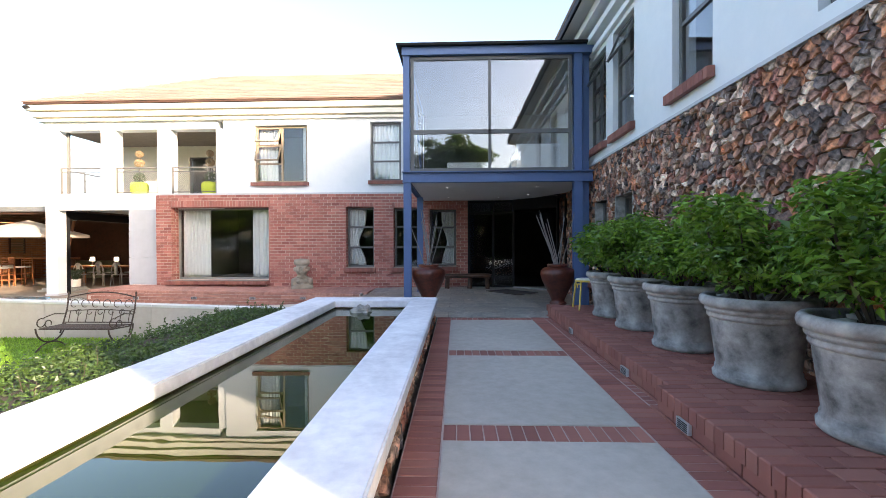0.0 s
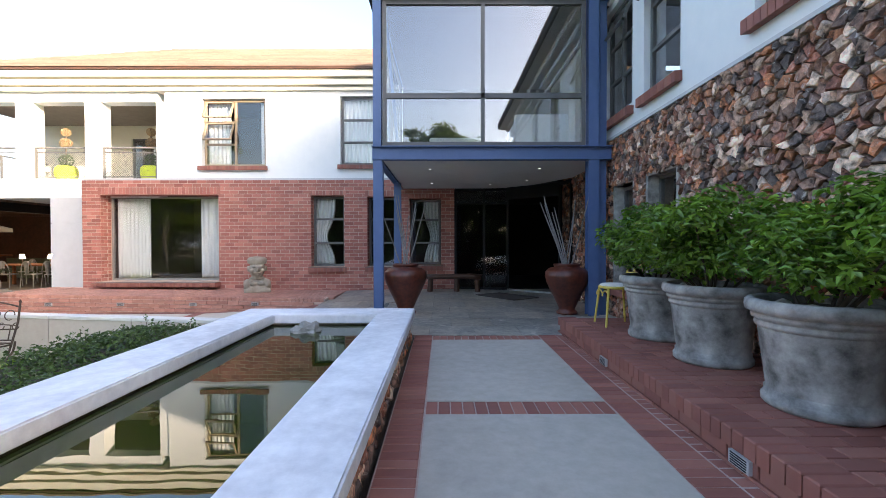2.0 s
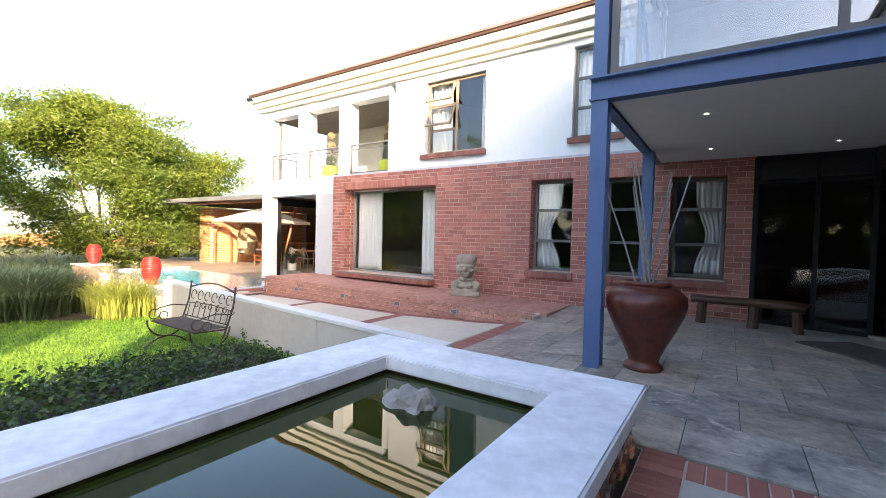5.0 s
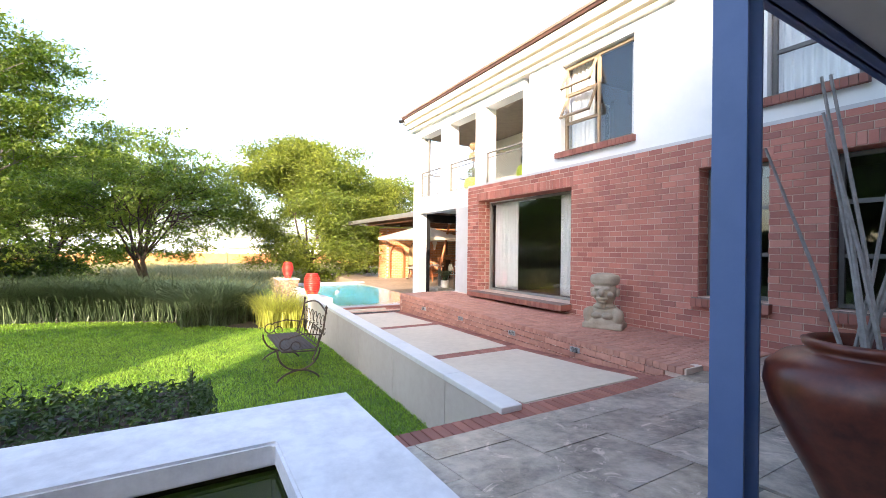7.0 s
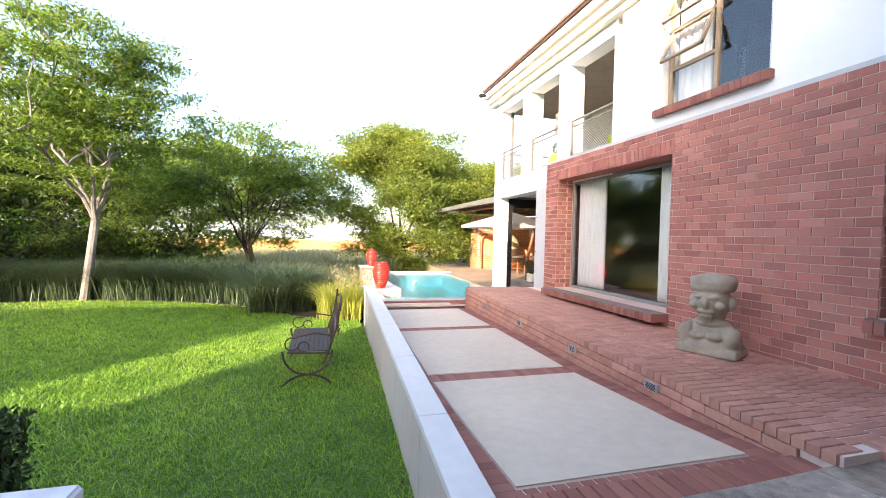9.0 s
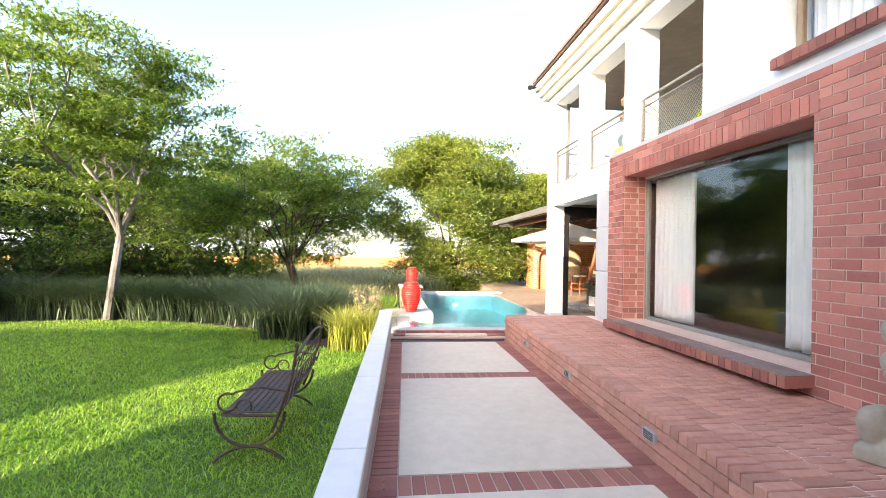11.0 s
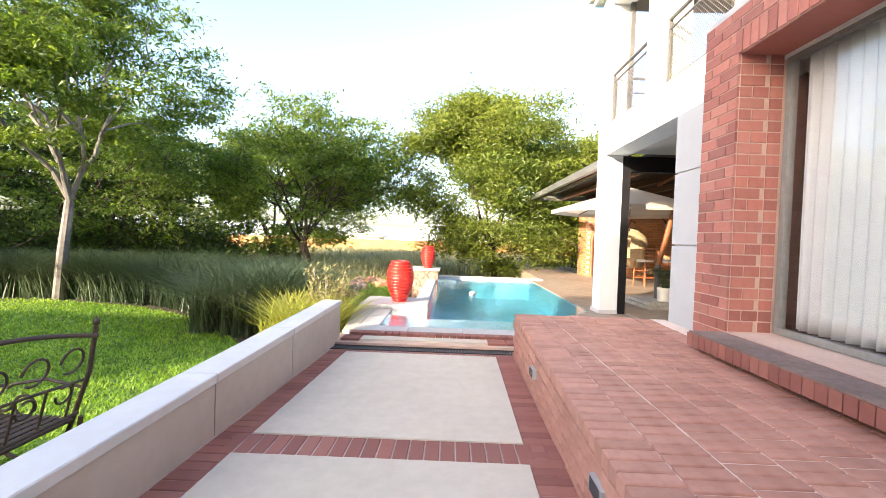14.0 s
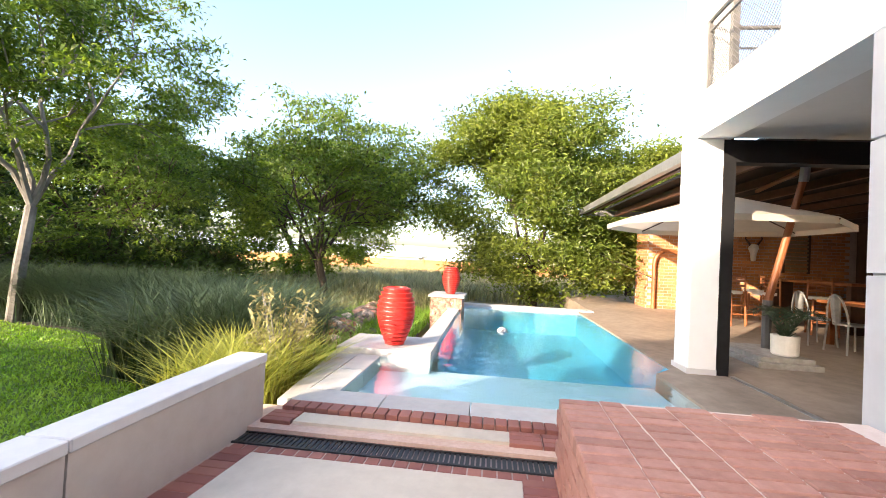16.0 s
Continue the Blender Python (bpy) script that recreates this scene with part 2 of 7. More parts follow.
M_REED_L = leaf_mat("pale_reed_leaf", (0.03, 0.055, 0.024), (0.12, 0.165, 0.085), 0.25)
M_REED_Y = leaf_mat("yellow_reed", (0.28, 0.3, 0.05), (0.4, 0.42, 0.1), 0.35)
M_DRYG = leaf_mat("dry_grass", (0.3, 0.25, 0.12), (0.22, 0.24, 0.1), 0.3)
M_LEAF = leaf_mat("tree_leaf", (0.055, 0.105, 0.018), (0.2, 0.265, 0.04), 0.5)
M_LEAF_Y = leaf_mat("tree_leaf_light", (0.08, 0.125, 0.018), (0.21, 0.25, 0.035), 0.45)
M_LEAF_D = leaf_mat("tree_leaf_dark", (0.03, 0.064, 0.015), (0.085, 0.135, 0.026), 0.38)
M_LEAF_M = leaf_mat("tree_leaf_mid", (0.065, 0.12, 0.022), (0.18, 0.25, 0.04), 0.5)
M_SHRUB = leaf_mat("shrub_leaf", (0.045, 0.12, 0.017), (0.27, 0.43, 0.06), 0.25, 0.3)
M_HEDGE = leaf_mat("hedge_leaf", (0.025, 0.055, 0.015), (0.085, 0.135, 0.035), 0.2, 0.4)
M_BARK = mat("pale_bark", (0.09, 0.08, 0.07), (0.27, 0.255, 0.235), 5, 0.85, 0.5, big=2)
M_BARK_D = mat("dark_bark", (0.035, 0.025, 0.018), (0.1, 0.075, 0.055), 8, 0.9, 0.6)
M_WOOD = mat("warm_wood", (0.2, 0.06, 0.018), (0.34, 0.12, 0.036), 9, 0.5, 0.15)
M_WOOD_D = mat("dark_wood", (0.045, 0.02, 0.012), (0.1, 0.045, 0.025), 9, 0.55, 0.2)
M_IRON = mat("rusty_iron", (0.035, 0.022, 0.017), (0.085, 0.05, 0.035), 25, 0.6, 0.2)
M_YELLOW = mat("yellow_paint", (0.62, 0.46, 0.07), (0.7, 0.55, 0.12), 12, 0.45, 0.04)
M_CUSHION = mat("white_cushion", (0.68, 0.66, 0.6), (0.78, 0.76, 0.7), 18, 0.9, 0.15)
M_CURTAIN = mat("white_curtain", (0.7, 0.71, 0.7), (0.8, 0.8, 0.78), 14, 0.9, 0.1)
M_HEDGE_F = mat("olive_fabric", (0.09, 0.1, 0.06), (0.14, 0.15, 0.1), 20, 0.9, 0.1)
M_LIME = mat("lime_fabric", (0.62, 0.75, 0.02), (0.72, 0.85, 0.05), 10, 0.7, 0.06)
M_WICKER = mat("wicker", (0.22, 0.15, 0.08), (0.38, 0.28, 0.16), 45, 0.8, 0.5)
M_ROOF = mat("roof_tile", (0.25, 0.175, 0.14), (0.33, 0.245, 0.2), 6, 0.8, 0.2, vary="island", amount=0.12)
M_CANVAS = leaf_mat("cream_canvas", (0.6, 0.54, 0.45), (0.68, 0.62, 0.53), 0.4, 0.85)
M_WARMBRICK = mat("orange_brick", (0.4, 0.15, 0.055), (0.54, 0.25, 0.1), 12, 0.8, 0.2, vary="island", amount=0.15)
M_STAINLESS = mat("galvanised", (0.33, 0.33, 0.32), (0.45, 0.45, 0.44), 20, 0.38, 0.03, metal=0.7)
M_MATTING = mat("brown_mat", (0.05, 0.04, 0.035), (0.09, 0.075, 0.065), 40, 0.95, 0.4)
# wall colour darkened to stand in for the rooms' dimness
M_ROOM = mat("unlit_room_wall", (0.06, 0.055, 0.05), (0.09, 0.08, 0.07), 5, 0.8, 0.04)
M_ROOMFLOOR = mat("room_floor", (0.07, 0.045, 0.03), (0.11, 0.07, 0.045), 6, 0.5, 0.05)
M_SOFFIT = mat("soffit_board", (0.6, 0.59, 0.57), (0.66, 0.65, 0.63), 4, 0.8, 0.03)
M_GRATE = mat("drain_grate", (0.012, 0.012, 0.012), (0.03, 0.03, 0.03), 15, 0.5, 0.1)
M_VENT = mat("vent_plate", (0.36, 0.36, 0.36), (0.46, 0.46, 0.45), 15, 0.6, 0.1)
M_ROCK = mat("grey_rock", (0.2, 0.19, 0.17), (0.4, 0.38, 0.35), 9, 0.85, 0.7)
M_LAMP = lamp_mat("lamp_glow", (1.0, 0.8, 0.55), 14.0)
M_SPOT = lamp_mat("spot_glow", (1.0, 0.93, 0.85), 2.5)


# ---- mesh helpers ----
ORIGIN = {}


def link(name, me, material, parent=None, label="", smooth=False):
    ob = new(name, me)
    if material and not me.materials:
        me.materials.append(material)
    if smooth:
        me.shade_smooth()
    if parent is not None:
        ob.parent = parent
    if label:
        ob["label"] = label
    return ob


def part(name, bm, material, parent=None, label="", smooth=False, at=None):
    """One mesh object out of a bmesh in world metres, under a thing or a part (at: origin of a top-level mesh)."""
    o = Vector(ORIGIN.get(parent.name, (0, 0, 0))) if parent is not None else Vector(at or (0, 0, 0))
    if o.length > 0:
        bmesh.ops.translate(bm, verts=bm.verts, vec=-o)
    me = bpy.data.meshes.new(name)
    bm.to_mesh(me)
    bm.free()
    ob = link(name, me, material, parent, label, smooth)
    if parent is None and at:
        ob.location = at
    ORIGIN[ob.name] = tuple(o)
    return ob


def thing(name, at, label, category, group="", kind=""):
    ob = new(name)
    ob.location = at
    ORIGIN[ob.name] = tuple(at)
    return tagged(ob, label, category, group, kind)


def box(bm, x0, x1, y0, y1, z0, z1, bevel=0.0):
    r = bmesh.ops.create_cube(bm, size=1.0)
    vs = r["verts"]
    for v in vs:
        v.co = Vector((x0 + (v.co.x + 0.5) * (x1 - x0), y0 + (v.co.y + 0.5) * (y1 - y0), z0 + (v.co.z + 0.5) * (z1 - z0)))
    if bevel:
        es = {e for v in vs for e in v.link_edges}
        bmesh.ops.bevel(bm, geom=list(es), offset=bevel, segments=2, affect="EDGES", profile=0.7)
    return bm


def bx(x0, x1, y0, y1, z0, z1, bevel=0.0):
    return box(bmesh.new(), x0, x1, y0, y1, z0, z1, bevel)


def lathe(profile, at=(0, 0, 0), seg=40, bm=None):
    """Turns a profile of (radius, height) round the upright axis at a place."""
    bm = bm or bmesh.new()
    rings = []
    for r, z in profile:
        rings.append([bm.verts.new((at[0] + r * math.cos(a), at[1] + r * math.sin(a), at[2] + z)) for a in (2 * math.pi * i / seg for i in range(seg))] if r > 1e-4
                     else [bm.verts.new((at[0], at[1], at[2] + z))])
    for a, b in zip(rings, rings[1:]):
        for i in range(seg):
            j = (i + 1) % seg
            if len(a) == 1 and len(b) > 1:
                bm.faces.new((a[0], b[j], b[i]))
            elif len(b) == 1 and len(a) > 1:
                bm.faces.new((a[i], a[j], b[0]))
            elif len(a) > 1:
                bm.faces.new((a[i], a[j], b[j], b[i]))
    bmesh.ops.recalc_face_normals(bm, faces=bm.faces)
    return bm


def tube(points, r0, r1=None, seg=8, bm=None, closed=False):
    """A round bar along points, its radius running from r0 to r1."""
    bm = bm or bmesh.new()
    pts = [Vector(p) for p in points]
    r1 = r0 if r1 is None else r1
    n = len(pts)
    prev = None
    side = Vector((0, 0, 1))
    rings = []
    for i, p in enumerate(pts):
        if closed:
            d = (pts[(i + 1) % n] - pts[i - 1]).normalized()
        else:
            d = (pts[min(i + 1, n - 1)] - pts[max(i - 1, 0)]).normalized()
        if i == 0:
            side = d.orthogonal().normalized()
        else:
            side = (side - d * side.dot(d)).normalized()
        up = d.cross(side)
        r = r0 + (r1 - r0) * i / max(n - 1, 1)
        rings.append([bm.verts.new(p + (side * math.cos(a) + up * math.sin(a)) * r) for a in (2 * math.pi * k / seg for k in range(seg))])
    last = n if closed else n - 1
    for i in range(last):
        a, b = rings[i], rings[(i + 1) % n]
        for k in range(seg):
            bm.faces.new((a[k], a[(k + 1) % seg], b[(k + 1) % seg], b[k]))
    if not closed:
        bm.faces.new(rings[0][::-1])
        bm.faces.new(rings[-1])
    return bm


def arc(c, r, a0, a1, n, u=(1, 0, 0), v=(0, 0, 1)):
    c, u, v = Vector(c), Vector(u), Vector(v)
    return [c + u * r * math.cos(radians(a0 + (a1 - a0) * i / n)) + v * r * math.sin(radians(a0 + (a1 - a0) * i / n)) for i in range(n + 1)]


def poly(points, thick, bm=None):
    """A flat plate: points of its top, and its thickness downwards."""
    bm = bm or bmesh.new()
    top = [bm.verts.new(p) for p in points]
    bot = [bm.verts.new((p[0], p[1], p[2] - thick)) for p in points]
    bm.faces.new(top)
    bm.faces.new(bot[::-1])
    for i in range(len(points)):
        j = (i + 1) % len(points)
        bm.faces.new((top[i], bot[i], bot[j], top[j]))
    bmesh.ops.recalc_face_normals(bm, faces=bm.faces)
    return bm


def quads_mesh(name, verts, n_per=4):
    """A mesh out of an array of quads (N, 4, 3), each an island of its own."""
    v = np.asarray(verts, dtype=np.float32).reshape(-1, 3)
    k = len(v) // n_per
    me = bpy.data.meshes.new(name)
    me.from_pydata(v.tolist(), [], np.arange(k * n_per).reshape(k, n_per).tolist())
    return me


def wall_xz(name, y0, y1, x0, x1, z0, z1, holes, material, parent=None, kind=True):
    """A wall along x with rectangular openings (x0, x1, z0, z1) through it."""
    xs = sorted({x0, x1, *[h[0] for h in holes], *[h[1] for h in holes]})
    zs = sorted({z0, z1, *[h[2] for h in holes], *[h[3] for h in holes]})
    xs, zs = [x for x in xs if x0 <= x <= x1], [z for z in zs if z0 <= z <= z1]
    bm = bmesh.new()
    for i in range(len(xs) - 1):
        for k in range(len(zs) - 1):
            cx, cz = (xs[i] + xs[i + 1]) / 2, (zs[k] + zs[k + 1]) / 2
            if not any(h[0] < cx < h[1] and h[2] < cz < h[3] for h in holes):
                box(bm, xs[i], xs[i + 1], y0, y1, zs[k], zs[k + 1])
    bmesh.ops.remove_doubles(bm, verts=bm.verts, dist=0.0005)
    inner = [f for f in bm.faces if all(len(e.link_faces) > 2 for e in f.edges)]
    ob = part(name, bm, material, parent)
    return tagged(ob, kind="structure") if kind and parent is None else ob


def wall_yz(name, x0, x1, y0, y1, z0, z1, holes, material):
    """A wall along y with rectangular openings (y0, y1, z0, z1) through it."""
    ys = sorted({y0, y1, *[h[0] for h in holes], *[h[1] for h in holes]})
    zs = sorted({z0, z1, *[h[2] for h in holes], *[h[3] for h in holes]})
    ys, zs = [y for y in ys if y0 <= y <= y1], [z for z in zs if z0 <= z <= z1]
    bm = bmesh.new()
    for i in range(len(ys) - 1):
        for k in range(len(zs) - 1):
            cy, cz = (ys[i] + ys[i + 1]) / 2, (zs[k] + zs[k + 1]) / 2
            if not any(h[0] < cy < h[1] and h[2] < cz < h[3] for h in holes):
                box(bm, x0, x1, ys[i], ys[i + 1], zs[k], zs[k + 1])
    bmesh.ops.remove_doubles(bm, verts=bm.verts, dist=0.0005)
    return tagged(part(name, bm, material), kind="structure")


def lin(x, table):
    """Height along a run, from a short table of (x, z) in rising x."""
    return float(np.interp(x, [a for a, _ in table], [b for _, b in table]))

# ---- ground and paving ----
BRICK_Y, UPPER_Y, WING_Y, STONE_X = 13.79, 14.08, 14.13, 4.03
LAWN_Z, PATIO_Z = -0.75, -0.32
RAMP = [(-9.6, -0.42), (-8.85, -0.41), (-6.3, -0.345), (-3.8, -0.32), (-2.3, -0.245), (-1.3, -0.165)]
PLAT = [(-8.7, 0.06), (-1.4, -0.03)]



def skew(x):
    """The ramp and its walls run a little askew to the house."""
    return 0.029 * (-5.2 - x)


bm = bmesh.new()
bmesh.ops.create_grid(bm, x_segments=60, y_segments=60, size=700)
for v in bm.verts:
    d = max(0.0, math.hypot(v.co.x + 10, v.co.y) - 60)
    v.co.z = -0.95 - min(d * 0.012, 3.0)
tagged(part("ground", bm, M_VELD), "dry yellow veld running to the horizon", "ground", kind="structure")

LAWN_EDGE = [(-1.5, -9.0), (-12.0, -9.0), (-12.4, -4.0), (-12.7, 0.6), (-13.1, 2.8), (-12.7, 5.0), (-11.7, 7.0), (-10.0, 8.6), (-9.4, 9.3), (-9.3, 10.0), (-1.5, 10.0)]
tagged(part("lawn", poly([(x, y, LAWN_Z) for x, y in LAWN_EDGE], 0.2), M_GRASSBED), "mown green lawn", "lawn", kind="structure")
tagged(part("soil_bed", poly([(x, y, LAWN_Z - 0.02) for x, y in [(-9.2, 9.8), (-12, 10.8), (-18, 10), (-19, 3), (-17, -9), (-12.0, -9.0), (-12.7, 0.6), (-13.1, 2.8), (-12.7, 5.0), (-11.7, 7.0), (-10.0, 8.6)]], 0.17), M_SOIL), "dark planted soil bed", "soil", kind="structure")

# entrance floor under the slate tiles, falling a little to the west
def slate_z(x, y):
    w = (y - 8.34) / 5.5
    return 0.0 if x >= 0.2 else (-(0.2 - x) / 1.5 * (0.14 - 0.1 * max(0.0, min(1.0, (w - 0.5) * 2))))


bm = bmesh.new()
gx, gy = (-1.3, -0.8, -0.3, 0.2, 4.03), tuple(8.34 + k * 0.397 for k in range(15))
gv = [[bm.verts.new((x, y, slate_z(x, y) - 0.013)) for x in gx] for y in gy]
for r0, r1 in zip(gv, gv[1:]):
    for k in range(len(gx) - 1):
        bm.faces.new((r0[k], r0[k + 1], r1[k + 1], r1[k]))
for f in bmesh.ops.extrude_face_region(bm, geom=bm.faces[:])["geom"]:
    if isinstance(f, bmesh.types.BMVert):
        f.co.z = -0.95
floor_slate = tagged(part("floor_slate", bm, M_GROUT), "grey slate entrance floor", "floor", kind="structure")
# walk by the pond
tagged(part("path_base", bx(0.93, 2.85, -6, 8.34, -0.9, -0.007), M_MORTAR_P), "brick-edged garden path", "path", kind="structure")
path_slab = thing("path", (1.8, 4, 0), "pale concrete slabs between red brick bands", "path", kind="structure")
for y0, y1 in ((-5.6, -0.3), (-0.06, 1.66), (1.9, 3.784), (4.03, 5.855), (6.1, 8.105)):
    part("slab", bx(1.163, 2.49, y0, y1, -0.2, 0.002, 0.006), M_CONC, path_slab)

# ledge for the planters
tagged(part("ledge", bx(2.92, STONE_X, -6, 8.5, -0.5, 0.175), M_MORTAR_D), "low red brick ledge along the wall", "ledge", kind="structure")

# ramp
bm = bmesh.new()
xs = [-9.3, -8.85, -6.3, -3.8, -2.3, -1.3]
top = [[bm.verts.new((x, y + skew(x), lin(x, RAMP) - 0.007)) for x in xs] for y in (10.14, 12.22)]
bot = [[bm.verts.new((x, y + skew(x), -0.9)) for x in xs] for y in (10.14, 12.22)]
for i in range(len(xs) - 1):
    bm.faces.new((top[0][i], top[0][i + 1], top[1][i + 1], top[1][i]))
    for a in (0, 1):
        bm.faces.new((top[a][i], bot[a][i], bot[a][i + 1], top[a][i + 1]))
for i in (0, len(xs) - 1):
    bm.faces.new((top[0][i], bot[0][i], bot[1][i], top[1][i]))
tagged(part("ramp_base", bm, M_MORTAR_P), "brick-edged garden ramp", "path", kind="structure")
ramp = thing("ramp", (-5, 11, -0.35), "pale concrete ramp slabs between brick bands", "path", kind="structure")


def sloped(x0, x1, y0, y1, table, up, thick=0.05):
    a, b = skew(x0), skew(x1)
    return poly([(x0, y0 + a, lin(x0, table) + up), (x1, y0 + b, lin(x1, table) + up), (x1, y1 + (b if y1 < 13 else 0), lin(x1, table) + up), (x0, y1 + (a if y1 < 13 else 0), lin(x0, table) + up)], thick)


for x0, x1 in ((-3.75, -1.66), (-6.245, -4.0), (-8.58, -6.5)):
    if x1 > -3:
        bm = sloped(x0, -2.3, 10.36, 12.0, RAMP, 0.002)
        part("slab", bm, M_CONCR, ramp)
        part("slab", sloped(-2.3, x1, 10.36, 12.0, RAMP, 0.002), M_CONCR, ramp)
    else:
        part("slab", sloped(x0, x1, 10.36, 12.0, RAMP, 0.002), M_CONCR, ramp)
part("bed", bx(-9.3, -8.868, 10.14, 12.42, -0.8, -0.374), M_MORTAR, ramp)
part("slab", sloped(-9.15, -8.975, 10.42, 11.98, [(-9.2, -0.352), (-8.9, -0.352)], 0.0, 0.03), M_CONCR, ramp)
# drain
drain = thing("drain_channel", (-8.78, 11.2, -0.4), "black slotted drain grate set in the paving", "drain")
part("channel", bx(-8.86, -8.7, 10.22, 12.4, -0.48, -0.428), M_DARK, drain)
g = bx(-0.066, 0.066, -0.011, 0.011, 0, 0.02)
gme = bpy.data.meshes.new("slat")
g.to_mesh(gme)
g.free()
for i in range(66):
    o = link("slat", gme, M_GRATE, drain)
    o.location = (0, 10.24 + i * 0.0327 - 11.2, -0.025)
for x in (-8.86, -8.70):
    part("edge_rail", bx(x - 0.008, x + 0.008, 10.22, 12.4, -0.43, -0.402), M_GRATE, drain)

# brick platform (base under its pavers)
bm = sloped(-8.68, -1.25, 12.23, 13.95, PLAT, -0.006, 0.9)
platform = tagged(part("platform", bm, M_MORTAR_T), "raised red brick terrace along the house", "terrace", kind="structure")

# low garden wall
LOWTOP = [(-9.06, 0.085), (-1.45, -0.10)]
lw = thing("low_wall", (-5, 10.1, -0.4), "low plastered garden wall with pale coping", "wall", kind="structure")
xs = [-9.06, -7.62, -6.45, -5.2, -3.8, -2.42, -1.45]
for a, b in zip(xs, xs[1:]):
    ka, kb = skew(a), skew(b)
    za, zb = lin(a, LOWTOP), lin(b, LOWTOP)
    part("panel", poly([(a + 0.006, 9.96 + ka, za - 0.06), (b - 0.006, 9.96 + kb, zb - 0.06), (b - 0.006, 10.15 + kb, zb - 0.06), (a + 0.006, 10.15 + ka, za - 0.06)], 0.95), M_LOWWALL, lw)
    bm = poly([(a + 0.004, 9.945 + ka, za), (b - 0.004, 9.945 + kb, zb), (b - 0.004, 10.163 + kb, zb), (a + 0.004, 10.163 + ka, za)], 0.058)
    bmesh.ops.bevel(bm, geom=list(bm.edges), offset=0.006, segments=1, affect="EDGES")
    part("coping", bm, M_LOWCOPE, lw)
tagged(part("retaining_edge", bx(-1.52, -1.3, 8.4, 10.2, -1.0, -0.165), M_BRICK_J), "brick retaining edge above the lawn", "edge", kind="structure")

# ---- pond ----
pond = thing("pond", (-0.1, 4, 0), "long fish pond with white rim and stone sides", "pond", kind="structure")
bm = bmesh.new()
rims = []
for x0, x1, y0, y1 in ((-1.2, 0.93, -2.5, 8.46), (-0.7, 0.5, -2.0, 7.97)):
    rims.append([[bm.verts.new((x, y, z)) for x, y in ((x0, y0), (x1, y0), (x1, y1), (x0, y1))] for z in (0.225, 0.33)])
for k in range(4):
    j = (k + 1) % 4
    (ob0, ob1), (ib0, ib1) = rims
    bm.faces.new((ob1[k], ob1[j], ib1[j], ib1[k]))
    bm.faces.new((ob0[k], ib0[k], ib0[j], ob0[j]))
    bm.faces.new((ob0[k], ob0[j], ob1[j], ob1[k]))
    bm.faces.new((ib0[k], ib1[k], ib1[j], ib0[j]))
bmesh.ops.recalc_face_normals(bm, faces=bm.faces)
bmesh.ops.bevel(bm, geom=[e for e in bm.edges if e.calc_face_angle(0) > 1], offset=0.012, segments=2, affect="EDGES")
part("rim", bm, M_COPE, pond, "white painted rim, worn")
bm = bmesh.new()
for x0, x1, y0, y1 in ((0.55, 0.86, -2.4, 8.4), (-1.13, -0.75, -2.4, 8.4), (-0.75, 0.55, 8.02, 8.4), (-0.75, 0.55, -2.4, -2.05)):
    box(bm, x0, x1, y0, y1, -0.9, 0.224)
part("wall", bm, M_STONEBED, pond)
part("basin", bx(-0.75, 0.55, -2.05, 8.02, -0.3, -0.2), mat("algae", (0.02, 0.03, 0.008), (0.05, 0.06, 0.012), 5, 0.9, 0.2), pond)
part("water", bx(-0.752, 0.552, -2.06, 8.03, 0.19, 0.205), M_WATER, pond, "still green pond water").visible_shadow = False

# ---- main house ----
OPEN = [(-7.38, -4.38, 0.2, 2.4), (-2.05, -1.2, 0.57, 2.38), (-0.62, 0.18, 0.57, 2.35), (0.45, 1.25, 0.6, 2.3)]
wall_house = wall_xz("wall_house", BRICK_Y - 0.004, BRICK_Y + 0.42, -7.83, 1.6, -0.6, 2.76, OPEN, M_MORTAR)
tagged(wall_house, "ground floor wall of red facing brick", "wall")
part_up = wall_xz("wall_upper", UPPER_Y, UPPER_Y + 0.28, -5.9, 8.0, 2.76, 5.62, [(-4.95, -3.3, 3.17, 4.92), (-1.36, -0.42, 3.2, 4.98)], M_WHITE)
tagged(part_up, "white painted upper wall", "wall")
tagged(part("string_course", bx(-7.83, 1.6, BRICK_Y - 0.012, UPPER_Y + 0.02, 2.76, 2.81), M_GREYPL), "thin plaster ledge above the bricks", "ledge", kind="structure")
# wing with the grooved pier, the corner column and the balcony front
SILL_Z = 2.855
pier = thing("wall_wing", (-8.3, WING_Y, 0), "pale grey plastered pier with grooves", "wall", kind="structure")
for z0, z1 in ((-0.5, 0.872), (0.888, 1.69), (1.706, 2.36)):
    part("panel", bx(-8.95, -7.832, WING_Y, WING_Y + 0.38, z0, z1, 0.004), M_GREYPL, pier)
part("core", bx(-8.94, -7.84, WING_Y + 0.03, WING_Y + 0.36, -0.5, 2.355), M_GREYPL, pier)
column = tagged(part("column", bx(-11.62, -11.24, WING_Y, WING_Y + 0.3, PATIO_Z - 0.1, 2.358, 0.006), M_WHITE), "white plastered square column", "column", kind="structure")
tagged(part("column_plinth", bx(-11.64, -11.22, WING_Y - 0.02, WING_Y + 0.298, PATIO_Z - 0.1, PATIO_Z + 0.06), M_GREYPL), "grey column plinth", "plinth", kind="structure")
tagged(part("door_track", bx(-11.2, -8.96, 14.56, 14.61, PATIO_Z, PATIO_Z + 0.014), M_STAINLESS), "pale sliding door track in the floor", "track", kind="structure")
